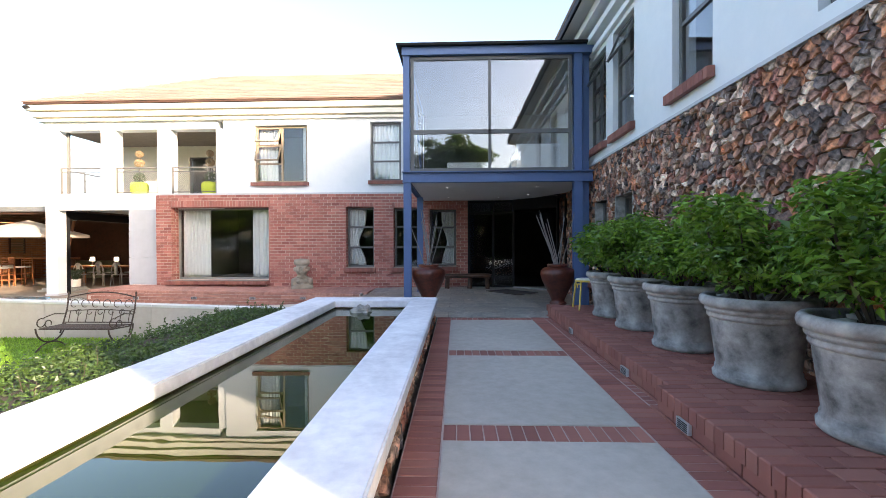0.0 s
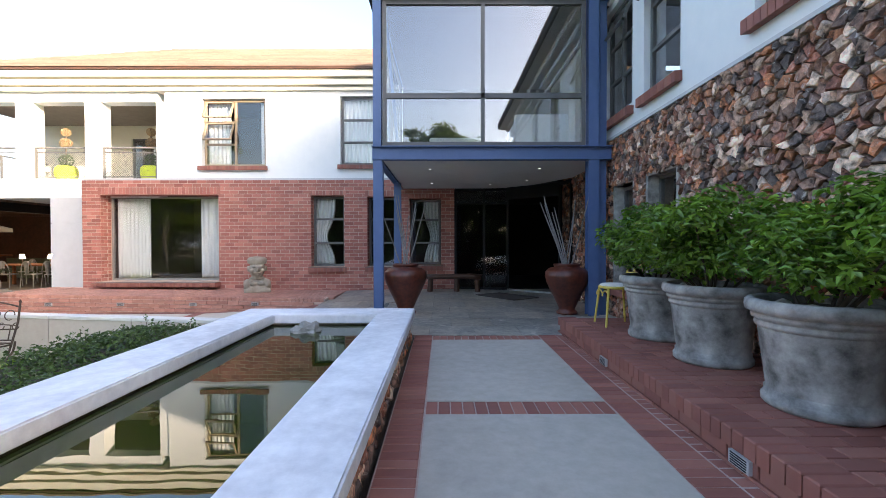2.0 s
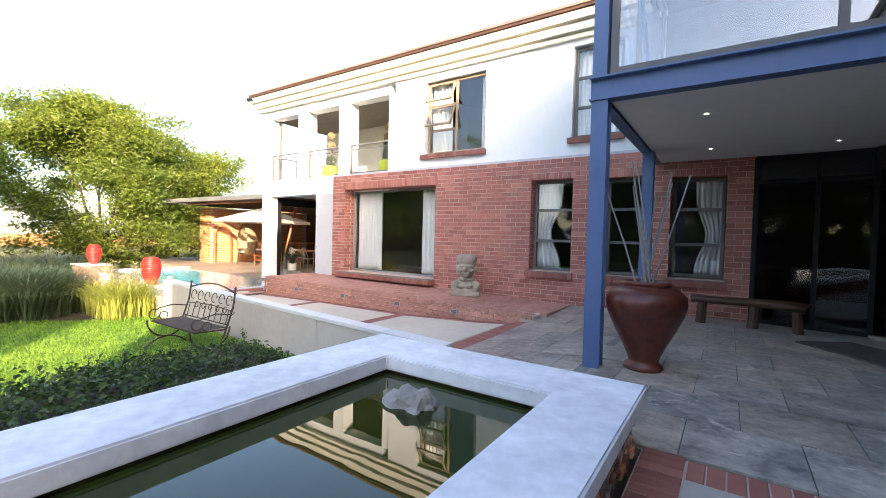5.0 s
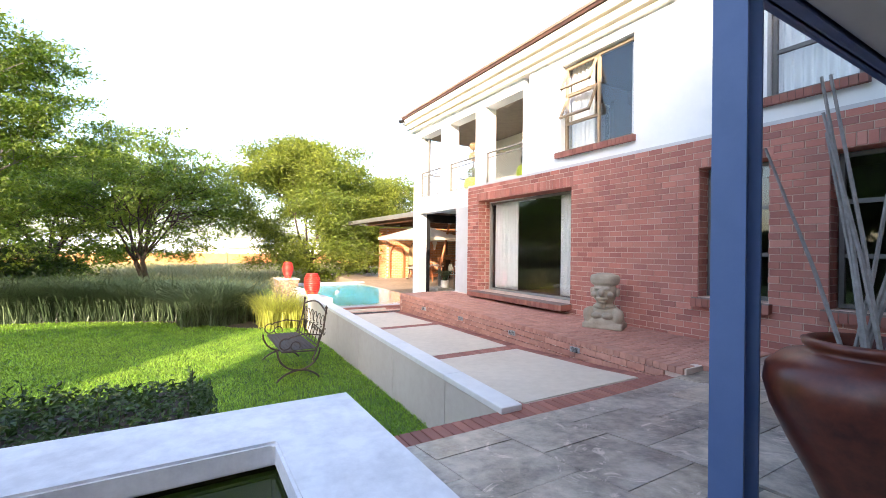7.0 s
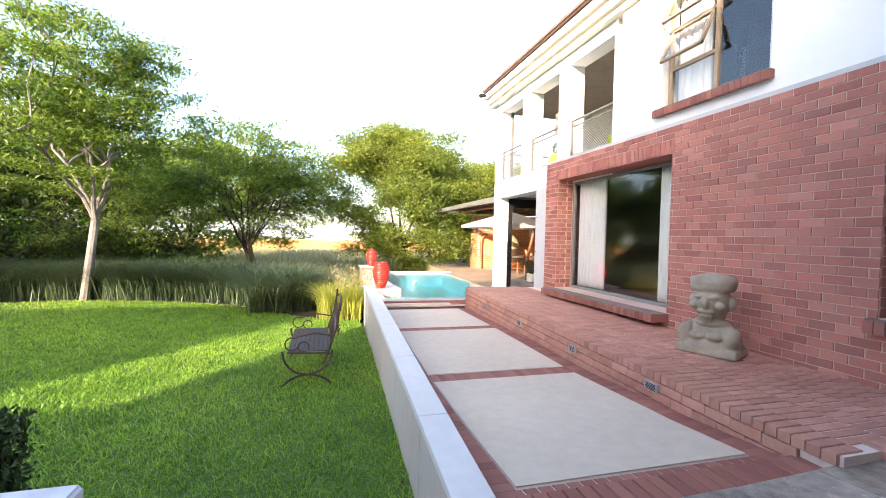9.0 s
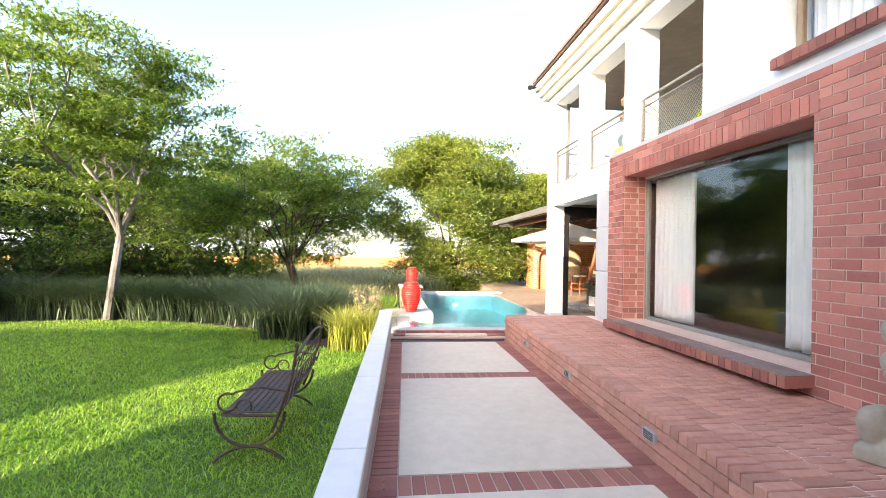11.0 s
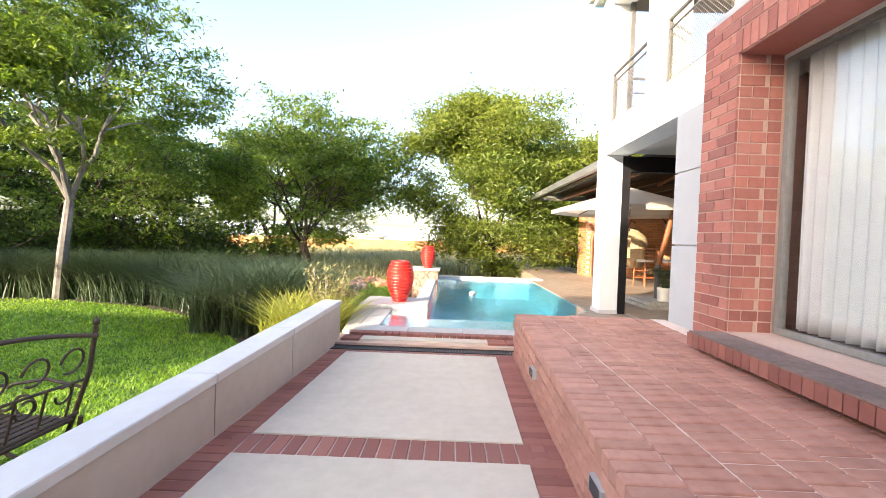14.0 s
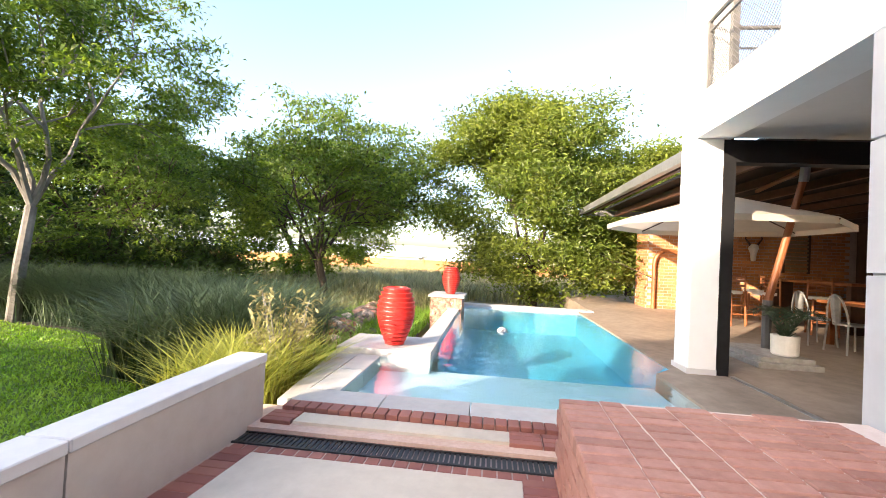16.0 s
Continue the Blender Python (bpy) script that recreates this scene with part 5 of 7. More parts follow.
# spotlight on the gutter corner
sp = thing("floodlight", (-11.85, 13.92, 5.5), "small dark floodlight under the eaves corner", "lamp")
part("arm", tube([(-11.85, 13.95, 5.5), (-11.82, 13.8, 5.48)], 0.015), M_DARK, sp)
part("head", tube([(-11.84, 13.82, 5.5), (-11.76, 13.65, 5.44)], 0.045, 0.06, 12), M_DARK, sp)

# sofas in the glass room
def sofa(x0, x1, y, label, back=True):
    s = thing("sofa", ((x0 + x1) / 2, y, 2.74), label, "sofa")
    part("base", bx(x0, x1, y, y + 0.8, 2.745, 3.08, 0.05), M_CUSHION, s)
    if back:
        part("backrest", bx(x0, x1, y - 0.18, y, 2.745, 3.42, 0.07), M_CUSHION, s)
        for x in (x0, x1 - 0.18):
            part("arm", bx(x, x + 0.18, y + 0.002, y + 0.8, 3.08, 3.3, 0.05), M_CUSHION, s)


sofa(2.55, 3.5, 10.6, "pale upholstered sofa seen from behind in the glass room")
sofa(1.05, 2.0, 10.7, "low pale daybed in the glass room", False)

# ---- pool ----
WZ = -0.335
POOL = thing("pool", (-13, 12, WZ), "blue swimming pool with a shallow entry shelf", "pool", kind="structure")
part("shelf", poly([(-11.1, 10.64, WZ - 0.16), (-9.62, 10.64, WZ - 0.16), (-9.62, 13.72, WZ - 0.16), (-11.1, 13.72, WZ - 0.16)], 0.1), M_POOLSH, POOL, "pale shallow shelf, whitened for the sky's reflection")
bm = bmesh.new()
box(bm, -16.9, -11.1, 11.2, 14.0, WZ - 0.62, WZ - 0.57)
box(bm, -11.12, -11.08, 10.64, 14.0, WZ - 0.57, WZ - 0.27)
box(bm, -16.9, -16.85, 11.2, 14.1, WZ - 0.57, WZ - 0.012)
box(bm, -16.9, -11.1, 11.16, 11.22, WZ - 0.57, WZ - 0.012)
box(bm, -16.9, -11.1, 13.98, 14.04, WZ - 0.57, WZ - 0.012)
part("shell", bm, M_POOL, POOL, "blue mosaic shell")
part("water", poly([(-16.9, 11.2, WZ), (-11.1, 11.2, WZ), (-11.1, 10.64, WZ), (-9.62, 10.64, WZ), (-9.62, 13.72, WZ), (-11.1, 13.72, WZ), (-11.5, 14.0, WZ), (-16.9, 14.0, WZ)], 0.012), M_POOLW, POOL, "rippled clear water").visible_shadow = False
PAVE = thing("pool_coping", (-12, 11, -0.25), "pale stone pool coping", "coping", kind="structure")
for x0, x1, y0, y1 in ((-9.62, -9.3, 10.35, 11.05), (-9.62, -9.3, 11.06, 11.75), (-9.62, -9.3, 11.76, 12.45), (-9.62, -9.3, 12.46, 13.15), (-9.62, -9.3, 13.16, 13.8),
                       (-10.3, -9.63, 10.38, 10.64), (-10.95, -10.31, 10.38, 10.64)):
    part("coping_stone", bx(x0, x1, y0, y1, WZ - 0.2, WZ + 0.012, 0.006), M_PALESTONE, PAVE)
part("urn_ledge", bx(-11.85, -10.96, 10.1, 11.22, WZ - 0.4, WZ + 0.085, 0.01), M_PALESTONE, PAVE)
part("outer_slope", poly([(-9.35, 10.22, WZ - 0.01), (-9.35, 10.37, WZ + 0.01), (-10.96, 10.37, WZ + 0.01), (-11.86, 9.95, WZ - 0.01)], 0.5), M_PALESTONE, PAVE)
part("side_wall", bx(-16.9, -11.86, 10.95, 11.2, WZ - 0.7, WZ + 0.06, 0.01), M_PALESTONE, PAVE)
part("far_edge", bx(-17.25, -16.9, 10.9, 14.4, WZ - 0.7, WZ + 0.05, 0.01), M_PALESTONE, PAVE)
ped = thing("urn_pedestal", (-16.2, 10.85, -0.5), "stone-faced pedestal at the pool's far corner", "pedestal", kind="structure")
part("body", bx(-16.6, -15.6, 10.55, 11.25, -1.0, -0.04), M_STONE, ped)
part("cap", bx(-16.65, -15.55, 10.5, 11.3, -0.04, 0.01, 0.01), M_PALESTONE, ped)
tagged(part("patio_floor", poly([(-9.3, 13.0, PATIO_Z), (-8.6, 13.0, PATIO_Z), (-8.0, 24, PATIO_Z), (-24, 24, PATIO_Z), (-24, 14.6, PATIO_Z), (-16.9, 14.4, PATIO_Z), (-16.9, 14.02, PATIO_Z), (-11.4, 14.02, PATIO_Z), (-11.1, 13.74, PATIO_Z), (-9.3, 13.74, PATIO_Z)], 0.5), M_PATIO), "warm screed patio floor", "floor", kind="structure")


def red_urn(x, y, z, s):
    u = thing("red_urn", (x, y, z), "tall glazed red urn with ribbed bands", "urn", "red pool urns")
    prof = [(0.0, 0.0), (0.14, 0.0), (0.155, 0.02)]
    for i in range(13):
        h = 0.04 + 0.91 * i / 12
        b = 0.155 + 0.13 * math.sin(math.pi * min(1.0, h * 1.02) ** 1.15) ** 0.9 + (0.06 if h > 0.8 else 0.06 * h / 0.8)
        prof += [(b, h - 0.03), (b + 0.006, h + 0.016), (b + 0.016, h + 0.024), (b + 0.014, h + 0.034), (b, h + 0.038)]
    prof += [(0.2, 0.995), (0.19, 1.005), (0.17, 1.005), (0.16, 0.9)]
    part("body", lathe([(r * s, h * s) for r, h in prof], (x, y, z), 40), M_RED, u)


red_urn(-11.3, 10.72, WZ + 0.087, 0.7)
red_urn(-16.05, 10.95, 0.012, 0.62)
# pool cleaner float
pf = thing("pool_float", (-13.4, 12.1, WZ), "round white pool cleaner floating in the pool", "pool cleaner")
part("body", lathe([(0.0, -0.03), (0.08, -0.02), (0.085, 0.01), (0.045, 0.05), (0.0, 0.055)], (-13.4, 12.1, WZ), 20), M_PALESTONE, pf, smooth=True)

# ---- covered patio ----
tagged(part("patio_panelling", bx(-19.1, -8.2, 21.85, 21.99, PATIO_Z, 2.5), M_WOOD_D), "dark timber panelling on the patio's back wall", "panelling", kind="structure")
shut = thing("louvred_shutter", (-19.15, 20.3, 1.0), "brown louvred shutter on the patio wall", "shutter")
part("frame", bx(-19.2, -19.14, 20.0, 20.06, 0.9, 2.2), M_WOOD_D, shut)
part("frame", bx(-19.2, -19.14, 20.66, 20.72, 0.9, 2.2), M_WOOD_D, shut)
for k in range(11):
    part("slat", bx(-19.19, -19.13, 20.06, 20.66, 0.95 + k * 0.112, 1.02 + k * 0.112), M_WICKER, shut)
ps = thing("patio_sofa", (-16.5, 21.0, PATIO_Z), "grey-green sofa against the back wall", "sofa")
part("base", bx(-17.6, -15.4, 20.6, 21.4, PATIO_Z + 0.05, PATIO_Z + 0.42, 0.04), M_HEDGE_F, ps)
part("backrest", bx(-17.6, -15.4, 21.4, 21.65, PATIO_Z + 0.05, PATIO_Z + 0.85, 0.05), M_HEDGE_F, ps)
tagged(part("patio_back_wall", bx(-24, -8.0, 22.0, 22.25, PATIO_Z, 3.0), M_WARMBRICK), "warm orange brick back wall", "wall", kind="structure")
tagged(part("patio_end_wall", bx(-20.2, -19.2, 16.4, 22.0, PATIO_Z, 2.3), M_MORTAR_P), "warm orange brick end wall", "wall", kind="structure")
pg = thing("pergola", (-14, 17, 2.4), "dark steel and timber lean-to roof over the patio", "pergola", kind="structure")
for i in range(9):
    y = 14.6 + i * 0.9
    part("rafter", bx(-19.5, -11.5, y, y + 0.07, 2.35 + 0.0, 2.5), M_WOOD_D, pg)
part("edge_beam", bx(-19.6, -11.45, 14.45, 14.55, 2.36, 2.52), M_STAINLESS, pg)
part("edge_beam", bx(-19.65, -19.55, 14.45, 22.0, 2.36, 2.52), M_FRAME, pg)
part("roof_sheet", bx(-19.5, -11.4, 15.2, 22.0, 2.53, 2.58), M_DARK, pg)
tagged(part("dark_beam", bx(-11.42, -11.25, 14.44, 22.0, 2.1, 2.355), M_DARK), "black steel beam over the opening", "beam", kind="structure")
tagged(part("door_post", bx(-11.3, -11.23, 14.435, 14.56, PATIO_Z, 2.1), M_DARK), "dark folding door frame", "frame", kind="structure")

um = thing("umbrella", (-12.9, 16.1, PATIO_Z), "big cream cantilever umbrella with wooden mast", "umbrella")
part("base", bx(-13.0, -11.8, 15.2, 15.95, PATIO_Z, PATIO_Z + 0.07, 0.01), M_ROCK, um, "grey stone slab base")
part("base_block", bx(-12.92, -11.88, 15.27, 15.9, PATIO_Z + 0.07, PATIO_Z + 0.13, 0.01), M_ROCK, um)
part("mast_sleeve", tube([(-12.6, 15.75, PATIO_Z + 0.12), (-12.6, 15.75, PATIO_Z + 0.8)], 0.06), M_FRAME, um)
part("mast", tube([(-12.6, 15.75, PATIO_Z + 0.75), (-12.5, 16.1, 2.2)], 0.05, 0.045, 10), M_WOOD, um)
part("mast_head", tube([(-12.5, 16.1, 2.15), (-12.46, 16.1, 2.4)], 0.06), M_STAINLESS, um)
part("arm", tube([(-12.48, 16.1, 2.32), (-13.9, 16.3, 2.25)], 0.035), M_WOOD, um)
bm = bmesh.new()
apex = Vector((-13.7, 15.6, 2.15))
ring = [apex + Vector((1.75 * math.cos(a), 1.75 * math.sin(a), -0.52)) for a in (2 * math.pi * (k + 0.5) / 8 for k in range(8))]
va = bm.verts.new(apex)
vr = [bm.verts.new(p) for p in ring]
vl = [bm.verts.new(p - Vector((0, 0, 0.09))) for p in ring]
for k in range(8):
    bm.faces.new((va, vr[k], vr[(k + 1) % 8]))
    bm.faces.new((vr[k], vl[k], vl[(k + 1) % 8], vr[(k + 1) % 8]))
part("canopy", bm, M_CANVAS, um, "cream canvas canopy")
for k in range(8):
    part("rib", tube([apex - Vector((0, 0, 0.05)), ring[k] - Vector((0, 0, 0.03))], 0.012), M_WOOD_D, um)


def bar_stool(x, y, turn):
    s = thing("bar_stool", (x, y, PATIO_Z), "tall wooden bar stool with cream seat", "stool", "bar stools")
    c, w = math.cos(turn), math.sin(turn)

    def P(a, b, h):
        return (x + a * c - b * w, y + a * w + b * c, PATIO_Z + h)
    for a in (-0.19, 0.19):
        for b in (-0.19, 0.19):
            part("leg", tube([P(a * 1.1, b * 1.1, 0), P(a, b, 1.12 if b > 0 else 0.72)], 0.02), M_WOOD, s)
    for h in (0.25, 0.45):
        for a0, b0, a1, b1 in ((-0.2, -0.2, 0.2, -0.2), (0.2, -0.2, 0.2, 0.2), (0.2, 0.2, -0.2, 0.2), (-0.2, 0.2, -0.2, -0.2)):
            part("stretcher", tube([P(a0, b0, h), P(a1, b1, h)], 0.013), M_WOOD, s)
    bm = tube([P(0, 0, 0.7), P(0, 0, 0.76)], 0.23, 0.23, 14)
    part("seat", bm, M_CUSHION, s)
    for h in (0.88, 0.98, 1.08):
        part("slat", tube([P(-0.19, 0.19, h), P(0.19, 0.19, h)], 0.022), M_WOOD, s)


for x, y, a in ((-16.25, 17.15, 0.4), (-16.25, 17.85, 0.2), (-17.6, 18.4, -0.3), (-15.5, 18.5, 1.2)):
    bar_stool(x, y, a)
bt = thing("bar_table", (-17.0, 19.4, PATIO_Z), "long wooden bar counter", "table")
part("top", bx(-18.4, -15.6, 19.1, 19.75, PATIO_Z + 1.0, PATIO_Z + 1.06, 0.01), M_WOOD, bt)
for x in (-18.2, -15.8):
    part("leg", bx(x - 0.06, x + 0.06, 19.2, 19.65, PATIO_Z, PATIO_Z + 1.0), M_WOOD_D, bt)
dt = thing("dining_table", (-12.9, 18.2, PATIO_Z), "long wooden dining table", "table")
part("top", bx(-14.5, -11.5, 17.7, 18.6, PATIO_Z + 0.71, PATIO_Z + 0.76, 0.01), M_WOOD, dt)
for x in (-14.3, -11.7):
    for y in (17.8, 18.5):
        part("leg", bx(x - 0.04, x + 0.04, y - 0.04, y + 0.04, PATIO_Z, PATIO_Z + 0.71), M_WOOD, dt)


def clear_chair(x, y, turn):
    s = thing("dining_chair", (x, y, PATIO_Z), "pale metal dining chair with rounded back", "chair", "dining chairs")
    c, w = math.cos(turn), math.sin(turn)

    def P(a, b, h):
        return (x + a * c - b * w, y + a * w + b * c, PATIO_Z + h)
    for a in (-0.2, 0.2):
        for b in (-0.2, 0.2):
            part("leg", tube([P(a * 1.15, b * 1.15, 0), P(a, b, 0.44)], 0.014), M_STAINLESS, s)
    part("seat", tube([P(0, 0, 0.43), P(0, 0, 0.46)], 0.23, 0.23, 14), M_STAINLESS, s)
    part("backrest", tube([P(0.21 * math.cos(q), -0.2 - 0.05 * math.sin(q), 0.46 + 0.44 * math.sin(q)) for q in (math.pi * k / 12 for k in range(13))], 0.015), M_STAINLESS, s)
    part("back_panel", tube([P(0, -0.22, 0.46), P(0, -0.25, 0.88)], 0.05, 0.07, 8), M_STAINLESS, s)


for x in (-14.2, -13.4, -12.6, -11.9):
    clear_chair(x, 17.45, 0.0)
    clear_chair(x, 18.85, math.pi)
for x in (-13.6, -12.6):
    l = thing("table_lamp", (x, 18.1, PATIO_Z + 0.76), "small glowing table lamp", "lamp", "table lamps")
    part("base", lathe([(0.0, 0), (0.06, 0), (0.06, 0.01), (0.012, 0.02), (0.012, 0.2)], (x, 18.1, PATIO_Z + 0.762), 14), M_WOOD_D, l)
    part("shade", lathe([(0.06, 0.2), (0.08, 0.2), (0.06, 0.33), (0.055, 0.33)], (x, 18.1, PATIO_Z + 0.762), 16), M_LAMP, l, "warm lit shade")
pp = thing("plant_pot", (-12.1, 15.68, PATIO_Z + 0.13), "cream plant pot on the stone slab", "pot")
part("pot", lathe([(0.0, 0.0), (0.13, 0.0), (0.15, 0.02), (0.155, 0.26), (0.14, 0.26), (0.135, 0.2)], (-12.1, 15.68, PATIO_Z + 0.132), 24), M_CUSHION, pp)
pc = thing("potted_palm", (-12.1, 15.68, PATIO_Z + 0.36), "grey-green palm fronds in a cream pot", "plant")
for k in range(12):
    a = k * 0.53
    pts = [Vector((-12.1, 15.68, PATIO_Z + 0.3)) + Vector((math.cos(a) * t * 0.4, math.sin(a) * t * 0.4, 0.42 * math.sin(t * 2.1))) for t in (0, 0.25, 0.5, 0.75, 1.0)]
    bm = tube(pts, 0.006, 0.003, 4)
    for q0, q1 in zip(pts, pts[1:]):
        for f in (0.2, 0.5, 0.8):
            p = q0.lerp(q1, f)
            d = (q1 - q0).normalized()
            s = d.cross(Vector((0, 0, 1))).normalized()
            for sg in (1, -1):
                v = [bm.verts.new(p), bm.verts.new(p + d * 0.05 + s * sg * 0.05), bm.verts.new(p + d * 0.11 + s * sg * 0.1), bm.verts.new(p + d * 0.03)]
                bm.faces.new(v)
    part("frond", bm, M_REED, pc)
egg = thing("hanging_chair", (-18.2, 17.6, PATIO_Z), "wicker egg chair hanging in its hoop stand", "chair")
part("stand", tube([(-18.0, 17.0, PATIO_Z + 0.03), (-18.6, 17.4, PATIO_Z + 0.03), (-18.8, 17.6, PATIO_Z + 0.9), (-18.7, 17.6, PATIO_Z + 1.7), (-18.4, 17.6, PATIO_Z + 1.98), (-18.1, 17.6, PATIO_Z + 1.9)], 0.03), M_WOOD_D, egg)
bm = lathe([(0.0, 0.4), (0.3, 0.45), (0.46, 0.75), (0.5, 1.05), (0.42, 1.4), (0.22, 1.68), (0.0, 1.74)], (-18.1, 17.55, PATIO_Z), 24)
bmesh.ops.delete(bm, geom=[f for f in bm.faces if f.calc_center_median().y < 17.3 and 0.55 < f.calc_center_median().z - PATIO_Z < 1.55], context="FACES")
part("basket", bm, M_WICKER, egg)
part("cushion", lathe([(0.0, 0.0), (0.3, 0.02), (0.34, 0.1), (0.0, 0.2)], (-18.1, 17.5, PATIO_Z + 0.5), 20), M_CUSHION, egg)
ar = thing("arch_frame", (-19.15, 16.8, PATIO_Z), "carved wooden arched frame against the brick wall", "frame")
part("arch", tube([(-19.1, 16.55, PATIO_Z), (-19.1, 16.55, PATIO_Z + 1.3), *arc((-19.1, 16.95, PATIO_Z + 1.3), 0.4, 180, 0, 10, (0, 1, 0)), (-19.1, 17.35, PATIO_Z)], 0.06), M_WOOD, ar)
sk = thing("skull_mount", (-19.1, 19.2, 1.5), "white horned skull mounted on the brick wall", "wall ornament")
part("skull", lathe([(0.0, -0.32), (0.06, -0.3), (0.08, -0.1), (0.13, 0.05), (0.1, 0.15), (0.0, 0.18)], (-19.09, 19.2, 1.5), 14), M_CUSHION, sk)
for s in (-1, 1):
    part("horn", tube([(-19.09, 19.2 + 0.08 * s, 1.62), (-19.09, 19.2 + 0.22 * s, 1.82), (-19.09, 19.2 + 0.17 * s, 2.05)], 0.03, 0.008), M_WOOD_D, sk)

# ---- trees ----
def tree(name, at, height, spread, trunk_h, seed, leaf, bark, label, n_leaf=9000, stems=1, r0=0.16, leaf_size=0.16, lo=0.35, flat=0.75, droop=0.0, puff=0.2, wide=0.38, thin=2.4, rise=0.55, tilt=None):
    """A tapered trunk that forks into limbs and twigs, with sprays of leaves round the twig ends."""
    rg = np.random.default_rng(seed)
    t = thing(name, at, label, "tree")
    base = Vector(at)
    bm = bmesh.new()
    ends = []

    def grow(p, d, length, r, depth):
        pts, q, dd = [p], p.copy(), d.copy()
        for k in range(4):
            dd = (dd + Vector(rg.normal(size=3)) * 0.16 + Vector((0, 0, 0.05 - droop * depth))).normalized()
            q = q + dd * length / 4
            pts.append(q.copy())
        tube(pts, r, r * 0.6, 7 if depth < 2 else 4, bm)
        if depth >= 3:
            ends.append(pts[-1])
            ends.append(pts[2])
            return
        if depth >= 2:
            ends.append(pts[-1])
        for k in range(4 if depth < 2 else 3):
            a = rg.random() * 6.28
            side = dd.orthogonal().normalized()
            side = (Matrix.Rotation(a, 3, dd) @ side)
            nd = (dd * (0.75 if depth else 0.9) + side * (0.75 + 0.35 * rg.random())).normalized()
            nd.z = nd.z * flat + 0.12
            grow(pts[-1] if k < 2 else pts[3], nd.normalized(), length * (0.68 + 0.2 * rg.random()), r * 0.55, depth + 1)

    reach = (height - trunk_h) * 0.48
    for s in range(stems):
        a = rg.random() * 6.28
        lean = 0.12 if stems == 1 else 0.32
        if tilt:
            a, lean = math.atan2(tilt[1], tilt[0]), math.hypot(*tilt)
        top = base + Vector((lean * math.cos(a) * trunk_h, lean * math.sin(a) * trunk_h, trunk_h))
        mid = (base + top) / 2 + Vector((0.06, 0.04, 0))
        tube([base - Vector((0, 0, 0.2)), mid, top], r0, r0 * 0.75, 9, bm)
        for k in range(5):
            b = 6.28 * (k + rg.random() * 0.6) / 5
            d = Vector((math.cos(b) * 0.75, math.sin(b) * 0.75, rise + 0.5 * rg.random())).normalized()
            grow(top, d, reach * (0.8 + 0.4 * rg.random()), r0 * 0.5, 1)
    e = np.array([tuple(v) for v in ends])
    # fit limbs and crown into the tree's height and spread
    c = np.array((at[0], at[1], at[2] + trunk_h))
    rel = e - c
    fx = spread * 0.86 / max(np.percentile(np.hypot(rel[:, 0], rel[:, 1]), 92), 0.1)
    fz = (height - trunk_h) * 0.95 / max(np.percentile(rel[:, 2], 98), 0.1)
    for v in bm.verts:
        if v.co.z > c[2]:
            k = min(1.0, (v.co.z - c[2]) / 0.8)
            v.co.x = c[0] + (v.co.x - c[0]) * (1 + (fx - 1) * k)
            v.co.y = c[1] + (v.co.y - c[1]) * (1 + (fx - 1) * k)
            v.co.z = c[2] + (v.co.z - c[2]) * fz
    rel = rel * np.array((fx, fx, fz))
    part("trunk", bm, bark, t)
    extra = rg.normal(size=(len(e) // 2, 3))
    extra /= np.linalg.norm(extra, axis=1, keepdims=True)
    h = height - trunk_h * lo
    extra = extra * np.array((spread * 0.95, spread * 0.95, h * 0.5)) * (0.75 + 0.25 * rg.random((len(extra), 1))) + np.array((0, 0, h * 0.5 - trunk_h * (1 - lo)))
    e = np.concatenate([rel, extra]) + c
    e = e[(e[:, 2] < at[2] + height) & (e[:, 2] > at[2] + trunk_h * lo)]
    per = max(4, n_leaf // len(e))
    off = rg.normal(size=(len(e), per, 3)) * np.array((wide, wide, puff)) * (spread / 4.0) ** 0.5
    pts = (e[:, None, :] + off).reshape(-1, 3)
    nr = rg.normal(size=pts.shape) * 0.6 + np.array((0, 0, 0.8))
    leaves("crown", pts, nr, leaf_size, leaf, t, long=thin)
    return t


tree("tree", (-13.2, 2.95, -0.78), 7.3, 3.7, 2.2, 11, M_LEAF, M_BARK, "pale-barked acacia tree with feathery green crown", 46000, 1, 0.12, 0.14, 1.25, 0.95, puff=0.08, wide=0.27, thin=3.6, rise=1.0, tilt=(0.02, 0.13))
tree("tree", (-20.6, 6.2, -0.95), 7.0, 3.7, 1.5, 21, M_LEAF, M_BARK_D, "round green tree with dark branching trunk", 34000, 2, 0.12, 0.17, 0.85, puff=0.13, wide=0.28, thin=3.0, rise=0.8)
tree("tree", (-17.6, 0.7, -0.95), 6.0, 3.4, 1.0, 121, M_LEAF_M, M_BARK_D, "layered green tree between the acacia and the round tree", 17000, 1, 0.15, 0.16, 0.5, 0.55, puff=0.08, wide=0.4, thin=3.2)
tree("tree", (-22.9, 13.5, -0.95), 7.9, 4.6, 1.5, 31, M_LEAF_Y, M_BARK_D, "broad sunlit tree with yellow-green crown", 100000, 1, 0.2, 0.165, 0.3, puff=0.2, wide=0.42, thin=2.6)
tree("tree", (-26.0, 17.9, -0.95), 7.2, 3.2, 1.6, 41, M_LEAF_Y, M_BARK_D, "smaller sunlit tree beyond the patio", 36000, 1, 0.16, 0.18, 0.2)
